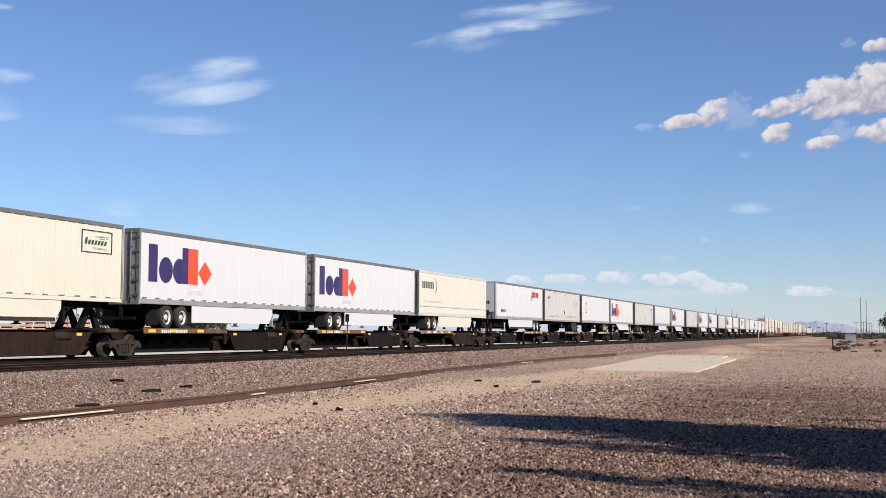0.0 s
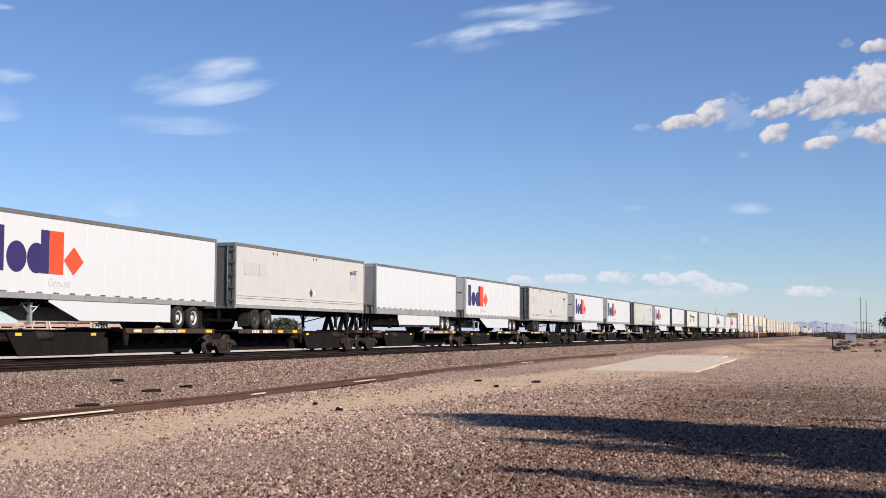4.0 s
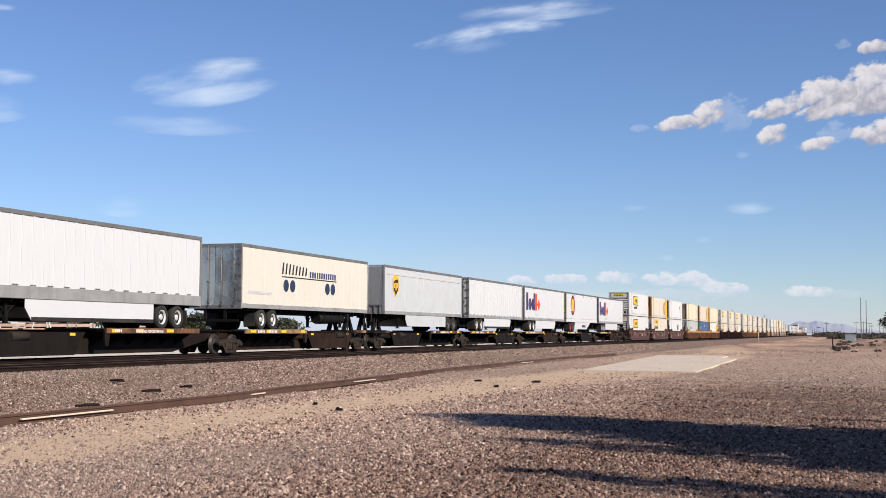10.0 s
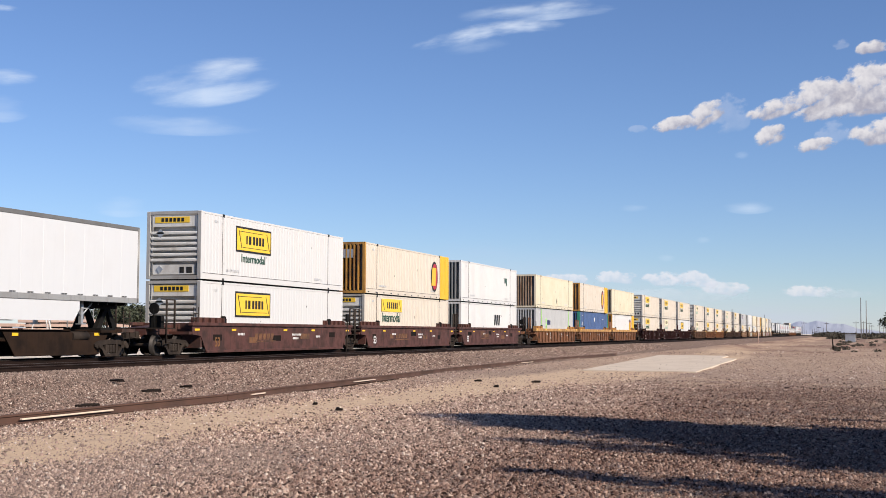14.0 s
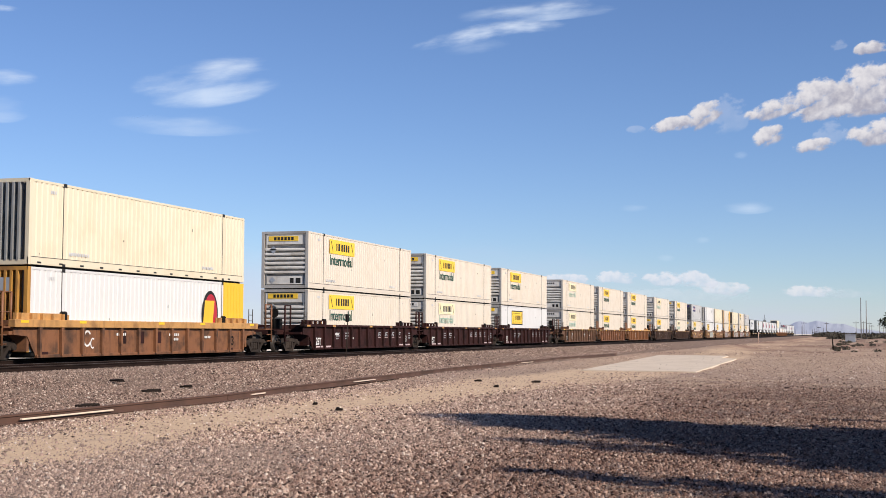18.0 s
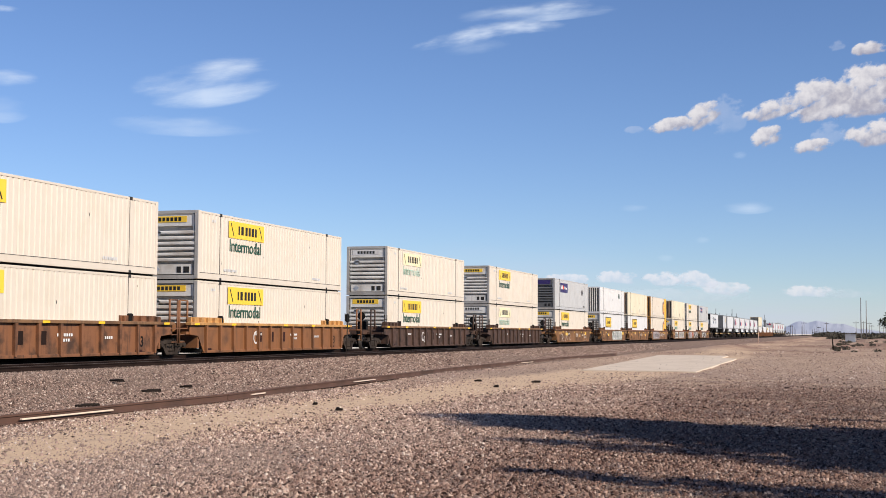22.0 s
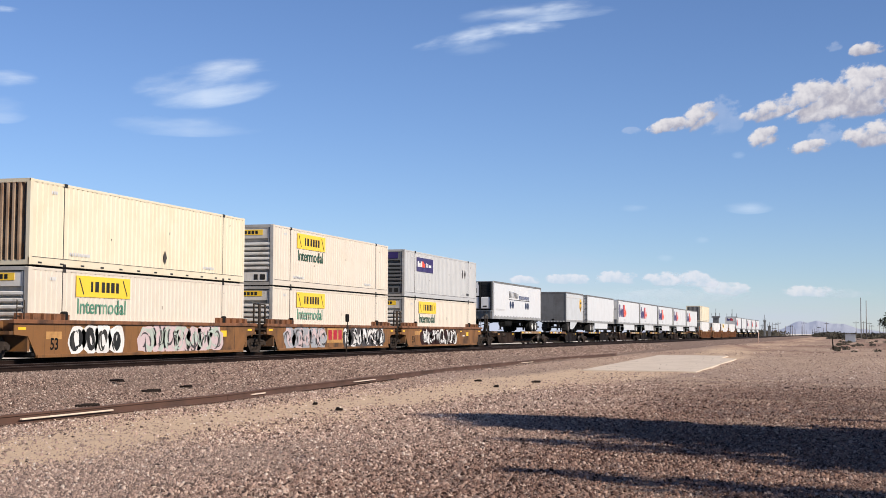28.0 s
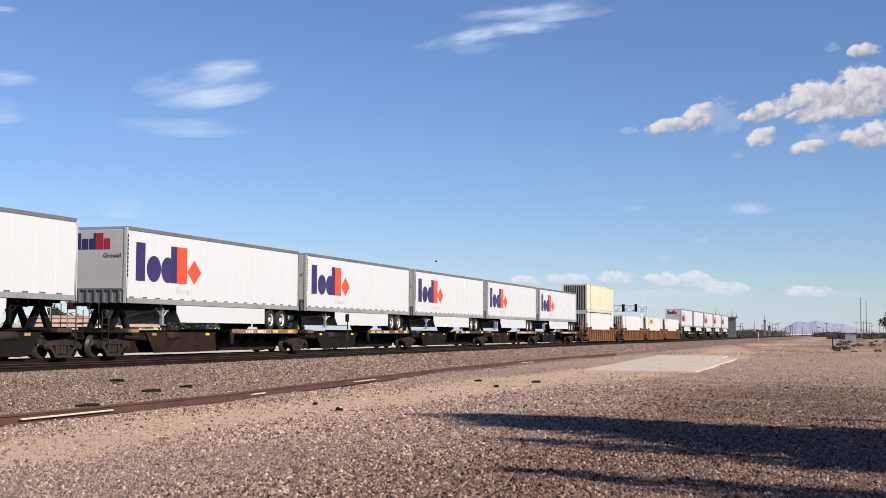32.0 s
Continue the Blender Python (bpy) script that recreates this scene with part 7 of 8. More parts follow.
def make_gantry():
    """Signal bridge of pale lattice steel beyond the train."""
    G = thing("signal_gantry", "pale lattice steel signal bridge over the tracks", "signal gantry", m=pose(-43.2, 290.0, 0.2))
    def lattice(bm, a, b, w, n):
        a, b = Vector(a), Vector(b)
        d = (b - a).normalized()
        side = Vector((0, 1, 0))
        up = d.cross(side).normalized()
        for s1 in (-1, 1):
            for s2 in (-1, 1):
                o = side * s1 * w / 2 + up * s2 * w / 2
                rod(bm, a + o, b + o, 0.07, 5)
        for i in range(n):
            t0, t1 = i / n, (i + 1) / n
            for s1 in (-1, 1):
                o = side * s1 * w / 2
                k = 1 if i % 2 else -1
                rod(bm, a.lerp(b, t0) + o + up * w / 2 * k, a.lerp(b, t1) + o - up * w / 2 * k, 0.05, 5)
    part("mast", "gm", lambda bm: lattice(bm, (0, 0, 0), (0, 0, 7.4), 1.1, 8), GALV, G, "lattice mast")
    part("bridge", "gb", lambda bm: lattice(bm, (0.5, 0, 7.0), (-9.0, 0, 7.0), 1.3, 10), GALV, G, "lattice bridge")
    for k in range(3):
        part("signal_head", ("gs", k), lambda bm: (box(bm, -2.0 - k * 2.8, -1.4 - k * 2.8, -0.9, -0.7, 6.2, 7.9, 0.05), rod(bm, (-1.7 - k * 2.8, -0.9, 7.4), (-1.7 - k * 2.8, -1.2, 7.4), 0.16, 8)), BLACKSTEEL, G, "black signal head")


make_gantry()


def make_towers():
    """Dark plant towers beside the line, far off."""
    for k, (x, y, w, h) in enumerate(((-38.0, 402.0, 1.7, 8.0), (-33.0, 400.0, 2.2, 7.8), (-35.2, 600.0, 0.9, 8.8), (-33.4, 605.0, 1.2, 6.0))):
        T = thing("plant_tower", "dark steel plant tower beside the line", "tower", "plant towers", m=pose(x, y, 0))
        part("shaft", ("tw", k), lambda bm: (box(bm, -w / 2, w / 2, -w / 2, w / 2, -0.2, h * 0.82, 0.05), box(bm, -w * 0.7, w * 0.7, -w * 0.7, w * 0.7, h * 0.80, h * 0.86)), DOORDARK, T)
        part("railing", ("twr", k), lambda bm: [rod(bm, (sx * w * 0.66, -w * 0.66, h * 0.86), (sx * w * 0.66, -w * 0.66, h * 0.98), 0.05, 5) for sx in (-1, 0, 1)], CASTSTEEL, T)
        part("aerial", ("twa", k), lambda bm: rod(bm, (0, 0, h * 0.85), (0, 0, h * 1.15), 0.07, 5), CASTSTEEL, T)


make_towers()


def utility_pole(x, y, h, arms=True, mat=BARK):
    P = thing("utility_pole", "weathered wooden utility pole with cross-arm" if arms else "bare slender wooden pole", "utility pole", "utility poles", m=pose(x, y, 0))
    part("pole", ("up", h), lambda bm: rod(bm, (0, 0, -0.3), (0, 0, h), 0.15, 8, 0.09), mat, P)
    if arms:
        part("cross_arm", ("ua", h), lambda bm: (box(bm, -1.3, 1.3, -0.07, 0.07, h - 0.9, h - 0.72), [rod(bm, (xx, 0, h - 0.72), (xx, 0, h - 0.5), 0.05, 6) for xx in (-1.2, -0.5, 0.5, 1.2)]), TIMBER, P)


utility_pole(3.56, 352.0, 11.05, False, FRAMEGREY)
utility_pole(5.0, 360.0, 10.5, False, FRAMEGREY)
rp = random.Random(5)
for k in range(9):
    utility_pole(4.0 + 3.6 * k + rp.uniform(-1, 1), 640 + 50 * k, 7.0 + rp.uniform(-1, 1.2))
for k in range(16):
    utility_pole(-62.0 + 3.4 * k + rp.uniform(-2, 2), 660 + rp.uniform(-60, 200), 7.0 + rp.uniform(-2, 2.5), k % 3 == 0)
for k in range(18):
    utility_pole(-58.0 + 2.5 * k + rp.uniform(-2, 2), 720 + rp.uniform(-60, 160), 5.5 + rp.uniform(-1.5, 2.5), k % 4 == 0, DARKBARK)


def make_far_right():
    B = thing("utility_box", "pale grey steel utility box on the dirt", "utility box", m=pose(0.6, 240.0, 0.25))
    part("case", "ub", lambda bm: box(bm, -0.85, 0.85, -0.6, 0.6, -0.3, 1.2, 0.05), GALV, B)
    part("lid", "ubl", lambda bm: box(bm, -0.92, 0.92, -0.66, 0.66, 1.2, 1.32, 0.03), GALV, B)
    S = put("stake", cached("stk", lambda bm: rod(bm, (0, 0, -0.2), (-0.12, 0, 1.25), 0.07, 6)), TIMBER, at=(-1.33, 140.0, 0.1))
    tagged(S, "short leaning dark wooden stake", "stake")
    W = put("stake", cached("stk2", lambda bm: rod(bm, (0, 0, -0.5), (0.06, 0, 1.3), 0.07, 6)), LUMBER, at=(-14.6, 230.0, 0.6))
    tagged(W, "thin pale wooden marker stake", "stake")
    T = tree(10.6, 300.0, 7.5, 3.4, 91, "dusty green desert tree at the yard's far edge", 2600, 0.3, clump=1.3)


make_far_right()


def scrub(name, count, area, label, seed, size=0.9, per=26, leaf=0.28):
    rng = np.random.default_rng(seed)
    cl = []
    while len(cl) < count:
        x, y = rng.uniform(area[0], area[1]), rng.uniform(area[2], area[3])
        if -36 < x < -0.012 * y and y < 700 or area[0] > -20 and x < -0.024 * y:
            continue
        cl.append((x, y, ground_height(x, y) + 0.25 * size, size * rng.uniform(0.45, 1.2)))
    ob = leaf_cloud(name, cl, count * per, leaf, SCRUB, seed, None, 0.6)
    tagged(ob, label, "scrub", kind="stuff")


scrub("scrub", 110, (-2.0, 26, 118, 300), "dry grey-green scrub on low dirt heaps", 11, 0.42, 70, 0.10)
scrub("scrub", 2600, (-18.0, 110, 400, 760), "dark desert scrub along the horizon", 12, 2.0, 34, 0.45)
scrub("scrub", 2600, (-230, -40, 300, 900), "dark desert scrub beyond the tracks", 13, 1.9, 26, 0.5)
scrub("scrub", 260, (-85, -37, 600, 900), "tall dark thicket beyond the tracks", 15, 4.2, 40, 0.6)
scrub("scrub", 140, (-16, -2, 640, 900), "tall dark thicket at the far end of the yard", 16, 3.0, 40, 0.5)
scrub("scrub", 220, (-120, -42, 110, 260), "dry desert scrub beyond the tracks", 14, 0.8, 50, 0.2)


def make_mountains():
    m, nt, b = material("hazy_mountain_rock")
    co = coords(nt)
    # distance haze is mixed straight into the rock colour
    nt.links.new(mixed(nt, noise_of(nt, co, 0.012, 6), (0.25, 0.27, 0.31), (0.36, 0.37, 0.39)), b.inputs["Base Color"])
    b.inputs["Roughness"].default_value = 1.0
    verts, faces = [], []
    n, rows = 1000, 7
    for j in range(rows):
        for i in range(n):
            a = radians(-60 + 75 * i / (n - 1))          # bearing from +y, to the right
            dist = 4300 + 70 * j
            rise = 0.0
            deg = math.degrees(a)
            main = sum(math.exp(-((deg - at) / wide) ** 2) * high for at, wide, high in ((-3.0, 0.55, 13), (-2.05, 0.50, 33), (-1.2, 0.58, 36), (-0.25, 0.60, 25), (0.75, 0.8, 12)))
            low = 14 + 14 * noise.noise((a * 22, 0.3, 1.0)) + 7 * noise.noise((a * 70, 2.2, 4.0))
            rise = max(3.0, low * 0.55 + main * 1.05 * (0.95 + 0.10 * noise.noise((a * 130, 5.0, 0.2)) + 0.07 * noise.noise((a * 420, 1.0, 0.7))))
            t = j / (rows - 1)
            verts.append((math.sin(a) * dist, math.cos(a) * dist, -2 + rise * math.sin(t * math.pi / 2) * (1 + 0.16 * noise.noise((a * 300, t * 5, 2.0)) * (1 - t))))
    for j in range(rows - 1):
        for i in range(n - 1):
            faces.append((j * n + i, j * n + i + 1, (j + 1) * n + i + 1, (j + 1) * n + i))
    me = bpy.data.meshes.new("mountains")
    me.from_pydata(verts, [], faces)
    me.materials.append(m)
    tagged(new("backdrop", me), "distant bluish desert mountains in haze", "mountains", kind="structure")


make_mountains()


# ---------------------------------------------------------------- clouds: far self-lit sheets of vapour behind all the rest
def cloud_material(name, puffy, density, tint_top, tint_low, scale):
    m, nt, b = material(name)
    nt.nodes.remove(b)
    out = nt.nodes["Material Output"]
    tc = nt.nodes.new("ShaderNodeTexCoord")
    oi = nt.nodes.new("ShaderNodeObjectInfo")
    off = nt.nodes.new("ShaderNodeVectorMath")
    off.operation = "SCALE"
    off.inputs[0].default_value = (91.0, 47.0, 13.0)
    nt.links.new(oi.outputs["Random"], off.inputs["Scale"])
    pos = nt.nodes.new("ShaderNodeVectorMath")
    pos.operation = "ADD"
    nt.links.new(tc.outputs["Object"], pos.inputs[0])
    nt.links.new(off.outputs[0], pos.inputs[1])
    uv = tc.outputs["UV"]
    sep = nt.nodes.new("ShaderNodeSeparateXYZ")
    nt.links.new(uv, sep.inputs[0])
    def math_node(op, a, b=None):
        k = nt.nodes.new("ShaderNodeMath")
        k.operation = op
        for i, v in enumerate((a, b)):
            if v is None:
                continue
            if isinstance(v, (int, float)):
                k.inputs[i].default_value = v
            else:
                nt.links.new(v, k.inputs[i])
        return k.outputs[0]
    u = math_node("MULTIPLY_ADD", sep.outputs[0], 2.0)
    nt.nodes[-1].inputs[2].default_value = -1.0
    v = math_node("MULTIPLY_ADD", sep.outputs[1], 2.0)
    nt.nodes[-1].inputs[2].default_value = -1.0
    r2 = math_node("ADD", math_node("MULTIPLY", u, u), math_node("MULTIPLY", v, v))
    if puffy:
        n = noise_of(nt, pos.outputs[0], scale, 7, (0.75, 1.15, 1.0), 0.56)
        shape = math_node("SUBTRACT", math_node("MULTIPLY", math_node("SUBTRACT", n, 0.30), 2.3), math_node("MULTIPLY", r2, 0.62))
        flat = ranged(nt, math_node("ADD", v, math_node("MULTIPLY", n, 0.5)), -0.50, -0.22)
        a = math_node("MULTIPLY", math_node("MULTIPLY", ranged(nt, shape, -0.04, 0.30), flat), density)
    else:
        n = noise_of(nt, pos.outputs[0], scale, 8, (0.30, 1.7, 1.0), 0.62)
        n0 = noise_of(nt, pos.outputs[0], scale * 0.45, 4, (0.6, 1.3, 1.0), 0.5)
        shape = math_node("SUBTRACT", math_node("MULTIPLY", math_node("SUBTRACT", math_node("ADD", n, n0), 0.80), 1.7), math_node("MULTIPLY", r2, 0.55))
        a = math_node("MULTIPLY", ranged(nt, shape, -0.20, 0.65), density)
    rim = ranged(nt, r2, 0.75, 1.0, 1.0, 0.0)
    a = math_node("MULTIPLY", a, rim)
    n2 = noise_of(nt, pos.outputs[0], scale * 1.7, 5)
    # sunlit tops and shaded undersides are painted into the emitted colour
    shade = math_node("ADD", math_node("MULTIPLY", v, 0.35), n2)
    col = mixed(nt, ranged(nt, shade, 0.18, 0.80), tint_low, tint_top)
    em = nt.nodes.new("ShaderNodeEmission")
    nt.links.new(col, em.inputs[0])
    tr = nt.nodes.new("ShaderNodeBsdfTransparent")
    mx = nt.nodes.new("ShaderNodeMixShader")
    nt.links.new(a, mx.inputs[0])
    nt.links.new(tr.outputs[0], mx.inputs[1])
    nt.links.new(em.outputs[0], mx.inputs[2])
    nt.links.new(mx.outputs[0], out.inputs[0])
    return m


CUMULUS = cloud_material("cumulus_vapour", True, 0.94, (0.72, 0.69, 0.70), (0.33, 0.33, 0.41), 0.019)
HORIZON = cloud_material("horizon_cumulus_vapour", True, 0.55, (0.86, 0.80, 0.82), (0.56, 0.61, 0.72), 0.026)
SHRED = cloud_material("thin_cumulus_shred", True, 0.20, (0.74, 0.74, 0.80), (0.50, 0.56, 0.68), 0.022)
STREAK = cloud_material("bright_cirrus_vapour", False, 0.75, (0.80, 0.86, 0.94), (0.70, 0.79, 0.92), 0.011)
CIRRUS = cloud_material("cirrus_vapour", False, 0.62, (0.78, 0.84, 0.92), (0.66, 0.76, 0.90), 0.008)
VEIL = cloud_material("thin_veil_vapour", False, 0.34, (0.72, 0.80, 0.90), (0.66, 0.76, 0.90), 0.006)
HAZE = cloud_material("low_haze_vapour", False, 0.72, (0.53, 0.548, 0.75), (0.485, 0.528, 0.75), 0.0012)
CLOUDS = []
FAR = 3600.0


def toward(a, e):
    """Direction at a degrees right of the camera's middle line and e degrees above the horizon."""
    t = radians(YAW - a)
    return Vector((-math.sin(t) * math.cos(radians(e)), math.cos(t) * math.cos(radians(e)), math.sin(radians(e))))


def cloud(a, e, wide, high, mat, drift=(0, 0), tilt=0.0, far=FAR):
    """A sheet of cloud, its size in degrees, that drifts by so many degrees in the whole clip."""
    me = bpy.data.meshes.new("cloud")
    w, h = math.tan(radians(wide / 2)) * far, math.tan(radians(high / 2)) * far
    me.from_pydata([(-w, -h, 0), (w, -h, 0), (w, h, 0), (-w, h, 0)], [], [(0, 1, 2, 3)])
    uvs = me.uv_layers.new(name="UVMap")
    for i, c in enumerate(((0, 0), (1, 0), (1, 1), (0, 1))):
        uvs.data[i].uv = c
    me.materials.append(mat)
    ob = new("cloud", me)
    tagged(ob, {"cumulus_vapour": "white cumulus cloud with grey underside", "thin_cumulus_shred": "thin torn shred of cumulus cloud", "horizon_cumulus_vapour": "low hazy cumulus cloud near the horizon"}.get(mat.name, "thin wispy white sheet of cirrus and haze"), "cloud", "clouds", "structure")
    def at(k):
        d = toward(a + drift[0] * k, e + drift[1] * k) * far
        return look(EYE + d, EYE + d * 2, tilt)
    ob.matrix_world = at(0)
    CLOUDS.append((ob, at(0), at(1)))


# cirrus, in streaks
cloud(-10.32, 10.90, 7.14, 2.33, CIRRUS, (0.05, -0.12), 9)
cloud(-9.59, 11.38, 4.98, 1.38, CIRRUS, (0.05, -0.12), 6, FAR + 12)
cloud(-11.20, 9.02, 7.46, 1.13, VEIL, (0.1, -0.1), 1)
cloud(-11.20, 9.08, 5.05, 0.65, VEIL, (0.1, -0.1), -1, FAR + 10)
cloud(1.37, 13.09, 6.00, 1.05, STREAK, (0.05, -0.12), 10, FAR + 40)
cloud(3.52, 13.44, 4.73, 0.80, STREAK, (0.05, -0.12), 1, FAR + 52)
cloud(1.38, 12.58, 4.50, 0.80, VEIL, (0.05, -0.12), 5, FAR + 46)
cloud(4.91, 14.24, 7.45, 1.10, CIRRUS, (0.05, -0.12), 4)
cloud(4.78, 14.27, 5.21, 0.55, STREAK, (0.05, -0.12), 3, FAR + 14)
cloud(1.50, 13.96, 2.75, 0.75, VEIL, (0.05, -0.12), 6, FAR + 18)
cloud(-18.77, 10.56, 2.91, 0.95, CIRRUS, (0.1, -0.1), 0)
cloud(-19.12, 13.43, 1.90, 0.40, STREAK, (0.1, -0.1), 0)
cloud(-19.08, 9.36, 2.68, 1.38, VEIL, (0.1, -0.1), 0)
cloud(-14.01, 5.40, 3.06, 1.13, VEIL, (0.1, -0.05), 0)
# pale haze along the horizon: a self-lit lilac sheet over the sky
cloud(0.0, 1.2, 64.0, 7.5, HAZE, (0.0, 0), 0, FAR + 400)
# the cumulus group that drifts to the left
cloud(10.56, 9.13, 2.51, 0.84, CUMULUS, (-0.64, -0.15), 12)
cloud(11.81, 9.49, 2.10, 1.22, CUMULUS, (-0.64, -0.15), 28, FAR + 30)
cloud(12.86, 9.49, 1.97, 2.00, SHRED, (-0.64, -0.15), 10, FAR + 45)
cloud(8.88, 8.94, 0.98, 0.45, SHRED, (-0.64, -0.15), 0, FAR + 50)
cloud(14.74, 9.63, 2.61, 1.03, CUMULUS, (-0.64, -0.15), 14, FAR + 60)
cloud(16.68, 10.16, 3.34, 1.85, CUMULUS, (-0.64, -0.15), 18, FAR + 75)
cloud(18.75, 10.42, 3.70, 2.52, CUMULUS, (-0.64, -0.15), 24, FAR + 90)
cloud(18.05, 9.56, 5.48, 1.09, CUMULUS, (-0.64, -0.15), 6, FAR + 105)
cloud(14.52, 8.49, 1.75, 1.05, CUMULUS, (-0.64, -0.15), 24, FAR + 120)
cloud(16.39, 8.03, 2.06, 0.76, CUMULUS, (-0.64, -0.15), 10, FAR + 135)
cloud(17.12, 8.54, 1.60, 1.25, SHRED, (-0.64, -0.15), 20, FAR + 140)
cloud(19.11, 8.48, 2.92, 1.39, CUMULUS, (-0.64, -0.15), 8, FAR + 150)
cloud(17.57, 12.24, 0.91, 0.55, SHRED, (-0.64, -0.15), 10, FAR + 165)
cloud(18.91, 12.05, 1.70, 0.76, CUMULUS, (-0.64, -0.15), 8, FAR + 180)
cloud(20.21, 10.41, 2.56, 2.00, CUMULUS, (-0.64, -0.15), 10, FAR + 195)
# small ones low down
cloud(13.37, 5.45, 2.44, 0.70, VEIL, (0, 0), 0, FAR + -60)
cloud(13.39, 5.43, 1.54, 0.45, VEIL, (0, 0), 0, FAR + -50)
cloud(8.41, 5.45, 1.79, 0.45, VEIL, (0, 0), 0)
cloud(11.45, 4.04, 0.91, 0.45, VEIL, (-0.1, 0), 0)
cloud(9.85, 3.26, 1.02, 0.45, VEIL, (-0.1, 0), 0)
cloud(13.18, 7.67, 0.83, 0.45, VEIL, (-0.3, 0), 0)
cloud(3.47, 2.3, 1.62, 0.51, HORIZON, (0.2, 0), 0, FAR + 150)
cloud(5.53, 2.33, 2.5, 0.64, HORIZON, (0.15, 0), -3, FAR + 165)
cloud(7.62, 2.41, 2.16, 0.77, HORIZON, (0.1, 0), 0, FAR + 180)
cloud(9.64, 2.33, 2.07, 0.81, HORIZON, (0.1, 0), 0, FAR + 195)
cloud(10.97, 2.32, 2.29, 0.89, HORIZON, (0.1, 0), -4, FAR + 210)
cloud(12.35, 1.90, 2.60, 0.80, HORIZON, (0.1, 0), -6, FAR + 225)
cloud(10.6, 1.62, 6.2, 0.75, SHRED, (0.1, 0), 0, FAR + 230)
cloud(15.85, 1.78, 2.60, 0.66, HORIZON, (0, 0), 0, FAR + 240)
cloud(17.10, 1.70, 2.60, 0.55, SHRED, (0, 0), 0, FAR + 255)
cloud(7.98, 1.59, 11.04, 1.00, VEIL, (0, 0), 0, FAR + 270)


# ---------------------------------------------------------------- a small bird that rises beyond the train
def make_bird():
    B = thing("bird", "small dark bird flying low beyond the train", "bird", m=pose(0, 190.0, 0.4))
    part("body", "bird1", lambda bm: (lathe(bm, [(-0.20, 0.01), (-0.12, 0.05), (0.02, 0.075), (0.14, 0.05), (0.19, 0.045), (0.25, 0.01)], 8, "x"), prism(bm, [(-0.36, -0.06), (-0.36, 0.06), (-0.16, 0.025), (-0.16, -0.025)], "z", -0.008, 0.008)), BLACKSTEEL, B)
    for sy in (-1, 1):
        part("wing", ("bird2", sy), lambda bm: prism(bm, [(sy * 0.04, 0.02), (sy * 0.24, 0.13), (sy * 0.42, 0.20), (sy * 0.40, 0.17), (sy * 0.22, 0.09), (sy * 0.04, -0.02)], "x", -0.06, 0.10), BLACKSTEEL, B)
    return B


BIRD = make_bird()
# seconds, place across the line, height
BIRD_WAY = [(0, -72.5, 0.6), (27.6, -67.8, 4.1), (28.5, -66.7, 10.2), (29, -65.2, 11.7), (29.5, -63.0, 12.4), (30, -61.2, 13.3), (30.3, -60.4, 13.7), (30.6, -59.8, 13.8), (30.9, -59.4, 13.8), (31.2, -59.0, 13.5), (31.5, -59.1, 13.0), (31.9, -60.0, 12.5), (32, -60.3, 12.5)]


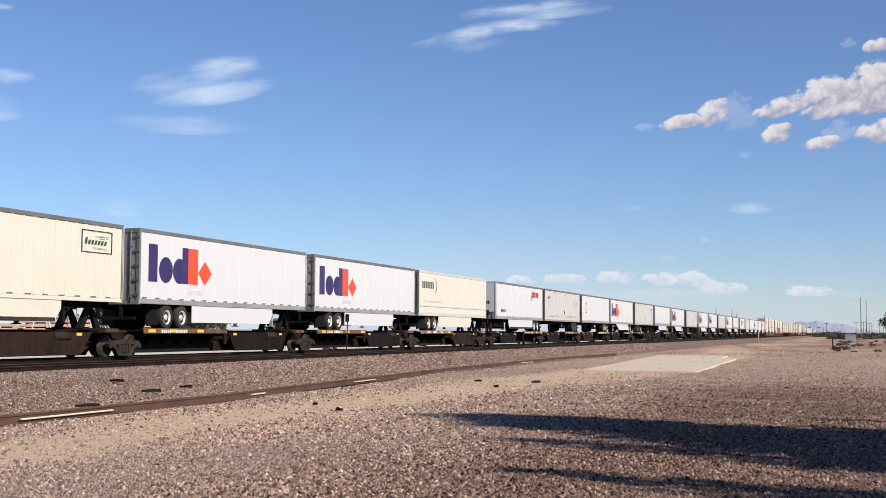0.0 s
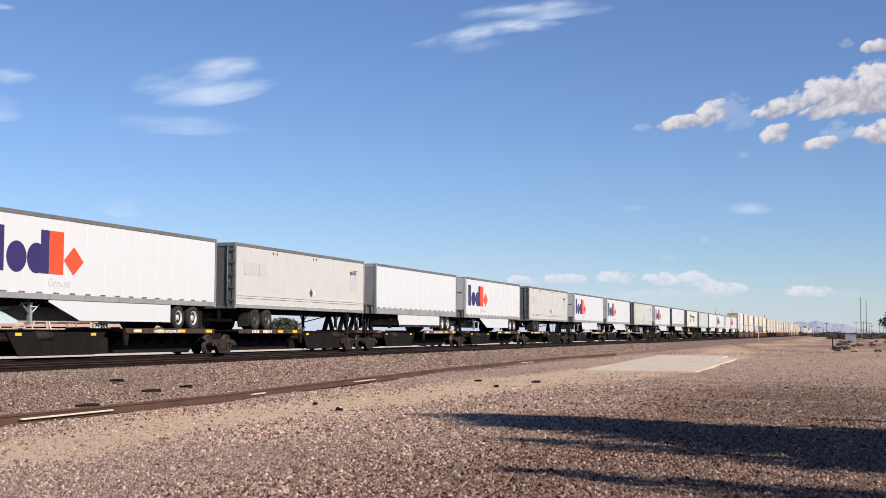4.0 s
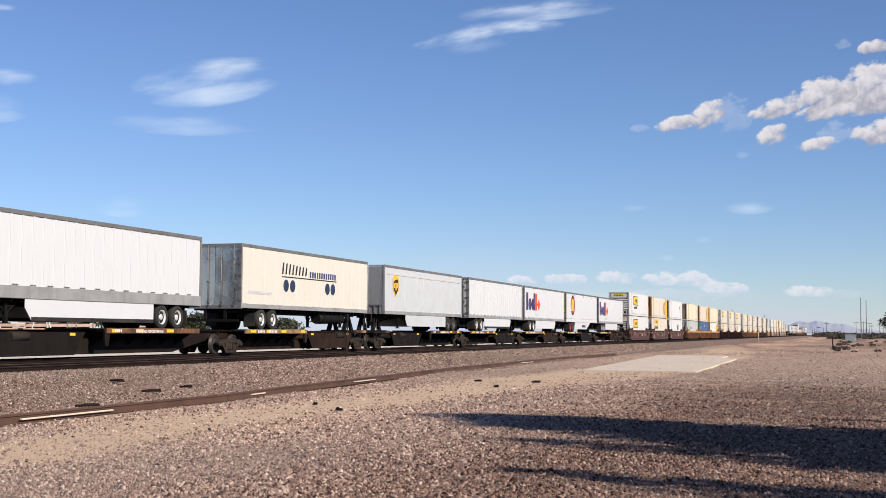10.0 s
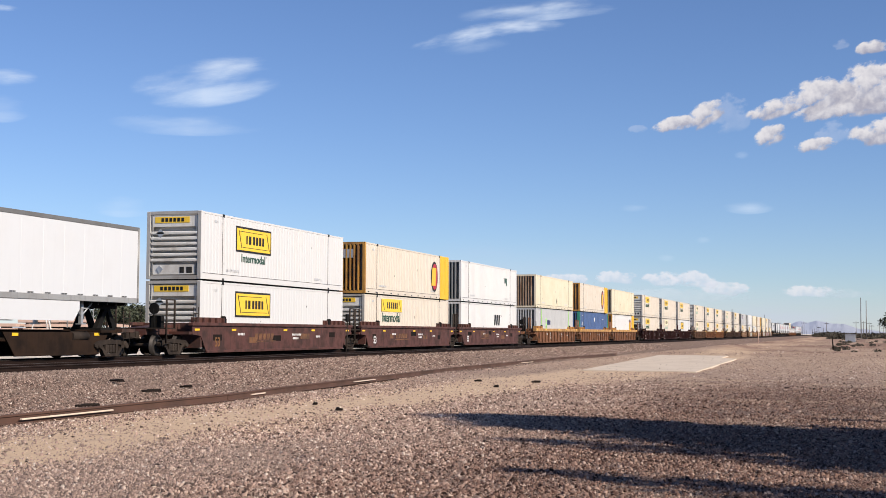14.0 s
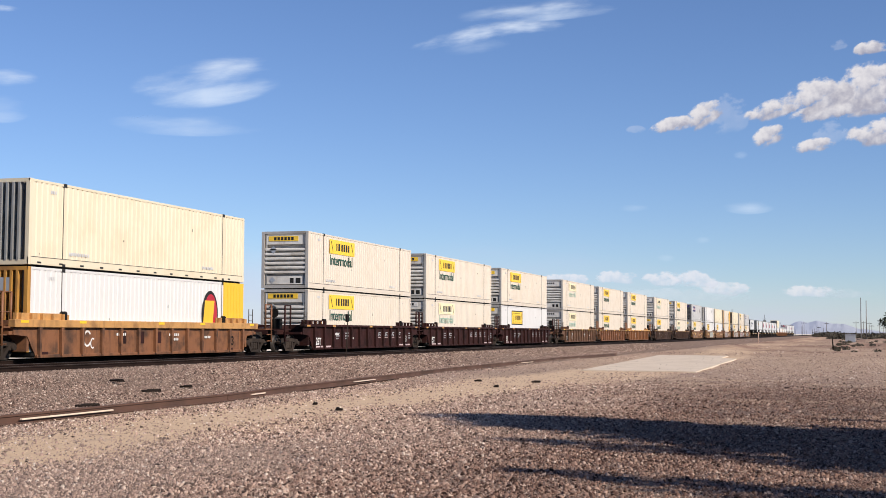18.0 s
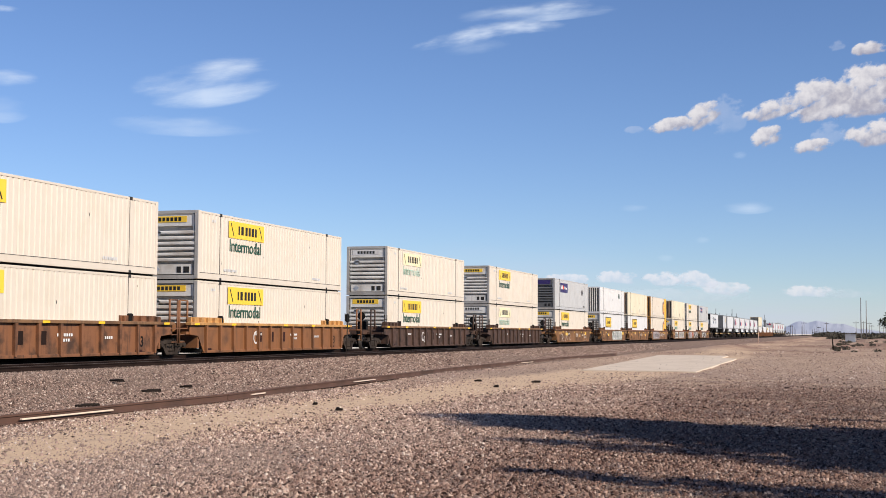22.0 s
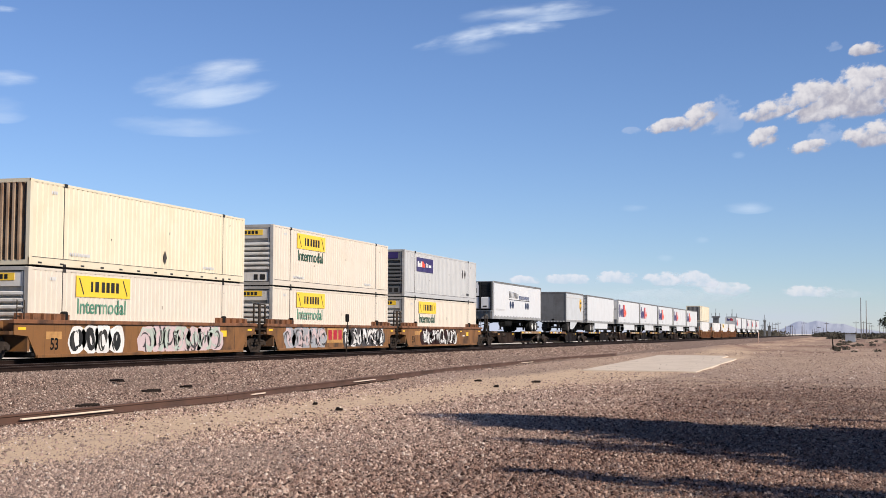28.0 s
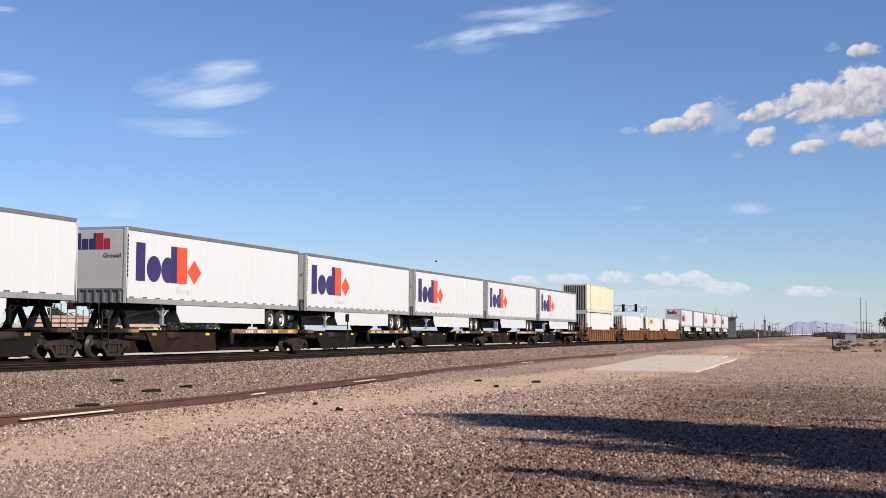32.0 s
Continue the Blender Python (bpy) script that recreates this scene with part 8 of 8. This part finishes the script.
# ---------------------------------------------------------------- loose stone over the yard and the bank
def make_stones():
    rng = np.random.default_rng(17)
    spots = []
    for y0, y1, dens in ((9.3, 14, 1350), (14, 20, 850), (20, 28, 480), (28, 42, 230)):
        n = int((y1 - y0) * 22 * dens)
        y = rng.uniform(y0, y1, n)
        x = rng.uniform(-17.0, 5.0, n)
        ok = (x > -0.72 * y - 0.4) & (x < 0.05 * y + 0.6) & (x > -15.9)
        x, y = x[ok], y[ok]
        far = np.clip((y - 32) / 16, 0, 1)
        lane = np.exp(-((x + 11.2 - 1.6 * far + 0.35 * np.sin(y * 0.35)) / (1.45 + 1.0 * far)) ** 4)
        bare = np.clip(np.sin(x * 1.1 + 0.6 * np.sin(y * 0.5)) * np.sin(y * 0.42 + x * 0.3) + 0.1, 0, 1)
        edge = np.exp(-((x + 13.9) / 0.3) ** 2)
        keep = rng.uniform(0, 1, len(x)) > np.maximum(np.maximum(0.88 * lane, 0.5 * bare), 0.5 * edge)
        spots.append((x[keep], y[keep], np.full(keep.sum(), 0.95 + 0.05 * (y0 > 15) + 0.15 * (y0 > 25))))
    n = 62000
    y = 42 + 68 * rng.uniform(0, 1, n) ** 1.3
    x = rng.uniform(-15.8, 4.0, n)
    patchy = rng.uniform(0, 1, n) > 0.22 + 0.40 * np.exp(-((x + 10.6) / 2.6) ** 2) + 0.25 * np.sin(x * 0.7 + 0.4 * np.sin(y * 0.2)) * np.sin(y * 0.17 + x * 0.3)
    slab = (x > -11.2 - 0.054 * (y - 56.3)) & (x < -6.15 - 0.022 * (y - 56.3)) & (y > 56.1) & (y < 98)
    ok = patchy & (~slab | (rng.uniform(0, 1, n) < 0.03)) & (x < 0.05 * y)
    spots.append((x[ok], y[ok], np.full(ok.sum(), 1.2)))
    for y0, y1, n, k in ((20, 34, 62000, 1.05), (34, 56, 64000, 1.2), (56, 140, 62000, 1.7)):
        y = rng.uniform(y0, y1, n)
        x = rng.uniform(-21.7, -15.2, n)
        ok = (x > -0.78 * y - 1.0) & (x < -14.9 - 0.028 * (y - 30))
        spots.append((x[ok], y[ok], np.full(ok.sum(), k)))
    n = 20000
    y = 105 + 190 * rng.uniform(0, 1, n) ** 1.3
    x = rng.uniform(-20.0, 16.0, n)
    ok = np.sin(x * 0.5 + 1) * np.sin(y * 0.09) + rng.normal(0, 0.6, n) > 0.1
    spots.append((x[ok], y[ok], np.full(ok.sum(), 2.4)))
    x, y, k = (np.concatenate([s[i] for s in spots]) for i in range(3))
    n = len(x)
    z = np.array([ground_height(a, b) for a, b in zip(x, y)])
    z[(x > -11.2 - 0.054 * (y - 56.3)) & (x < -6.15 - 0.022 * (y - 56.3)) & (y > 56.1) & (y < 98)] = 0.05
    r = np.clip(k * 0.0092 * np.exp(rng.normal(-0.15, 0.58, n)), 0.005, 0.026 * k)
    base = np.array([(1, 0.1, -0.3), (0.1, 0.9, -0.3), (-1, -0.1, -0.3), (-0.1, -0.9, -0.3), (0.45, 0.15, 0.75), (-0.4, -0.1, 0.68)], float)
    v = base[None] * rng.uniform(0.7, 1.3, (n, 6, 1)) + rng.normal(0, 0.13, (n, 6, 3))
    th = rng.uniform(0, 2 * np.pi, n)
    ph = rng.normal(0, 0.35, n)
    c, s = np.cos(ph), np.sin(ph)
    v = np.stack([v[..., 0], v[..., 1] * c[:, None] - v[..., 2] * s[:, None], v[..., 1] * s[:, None] + v[..., 2] * c[:, None]], -1)
    c, s = np.cos(th), np.sin(th)
    v = np.stack([v[..., 0] * c[:, None] - v[..., 1] * s[:, None], v[..., 0] * s[:, None] + v[..., 1] * c[:, None], v[..., 2]], -1)
    v = v * (r * 1.4)[:, None, None] + np.stack([x, y, z + r * 0.3], -1)[:, None]
    tri = np.array([(0, 1, 4), (1, 5, 4), (1, 2, 5), (2, 3, 5), (3, 4, 5), (3, 0, 4)])
    f = (tri[None] + (np.arange(n) * 6)[:, None, None]).reshape(-1, 3)
    me = bpy.data.meshes.new("loose_stones")
    me.vertices.add(n * 6)
    me.vertices.foreach_set("co", v.astype(np.float32).ravel())
    me.loops.add(len(f) * 3)
    me.loops.foreach_set("vertex_index", f.ravel().astype(np.int32))
    me.polygons.add(len(f))
    me.polygons.foreach_set("loop_start", np.arange(len(f), dtype=np.int32) * 3)
    me.update(calc_edges=True)
    me.materials.append(STONE)
    me.materials.append(BALLAST)
    me.polygons.foreach_set("material_index", np.repeat((x < -15.6).astype(np.int32), 6))
    tagged(new("loose_stones", me), "pinkish grey crushed stone scattered over the yard", "gravel", kind="stuff")


make_stones()


# ---------------------------------------------------------------- what moves
def motions():
    for ob, s in MOVING:
        rows = []
        for t in (0, 4, 8, 12, 16, 20, 24, 28, 32):
            rows.append((t, pose(TRACK_X, s + 0.6 - 28.1294 * t + 0.0326 * (t - 16) ** 2 / 2, RAIL)))
        walk(ob, rows)
    walk(BIRD, [(t, pose(x, 190.0, z, 0, 0, 20)) for t, x, z in BIRD_WAY])
    for ob, a, b in CLOUDS:
        walk(ob, [(0, a), (32, b)])


motions()
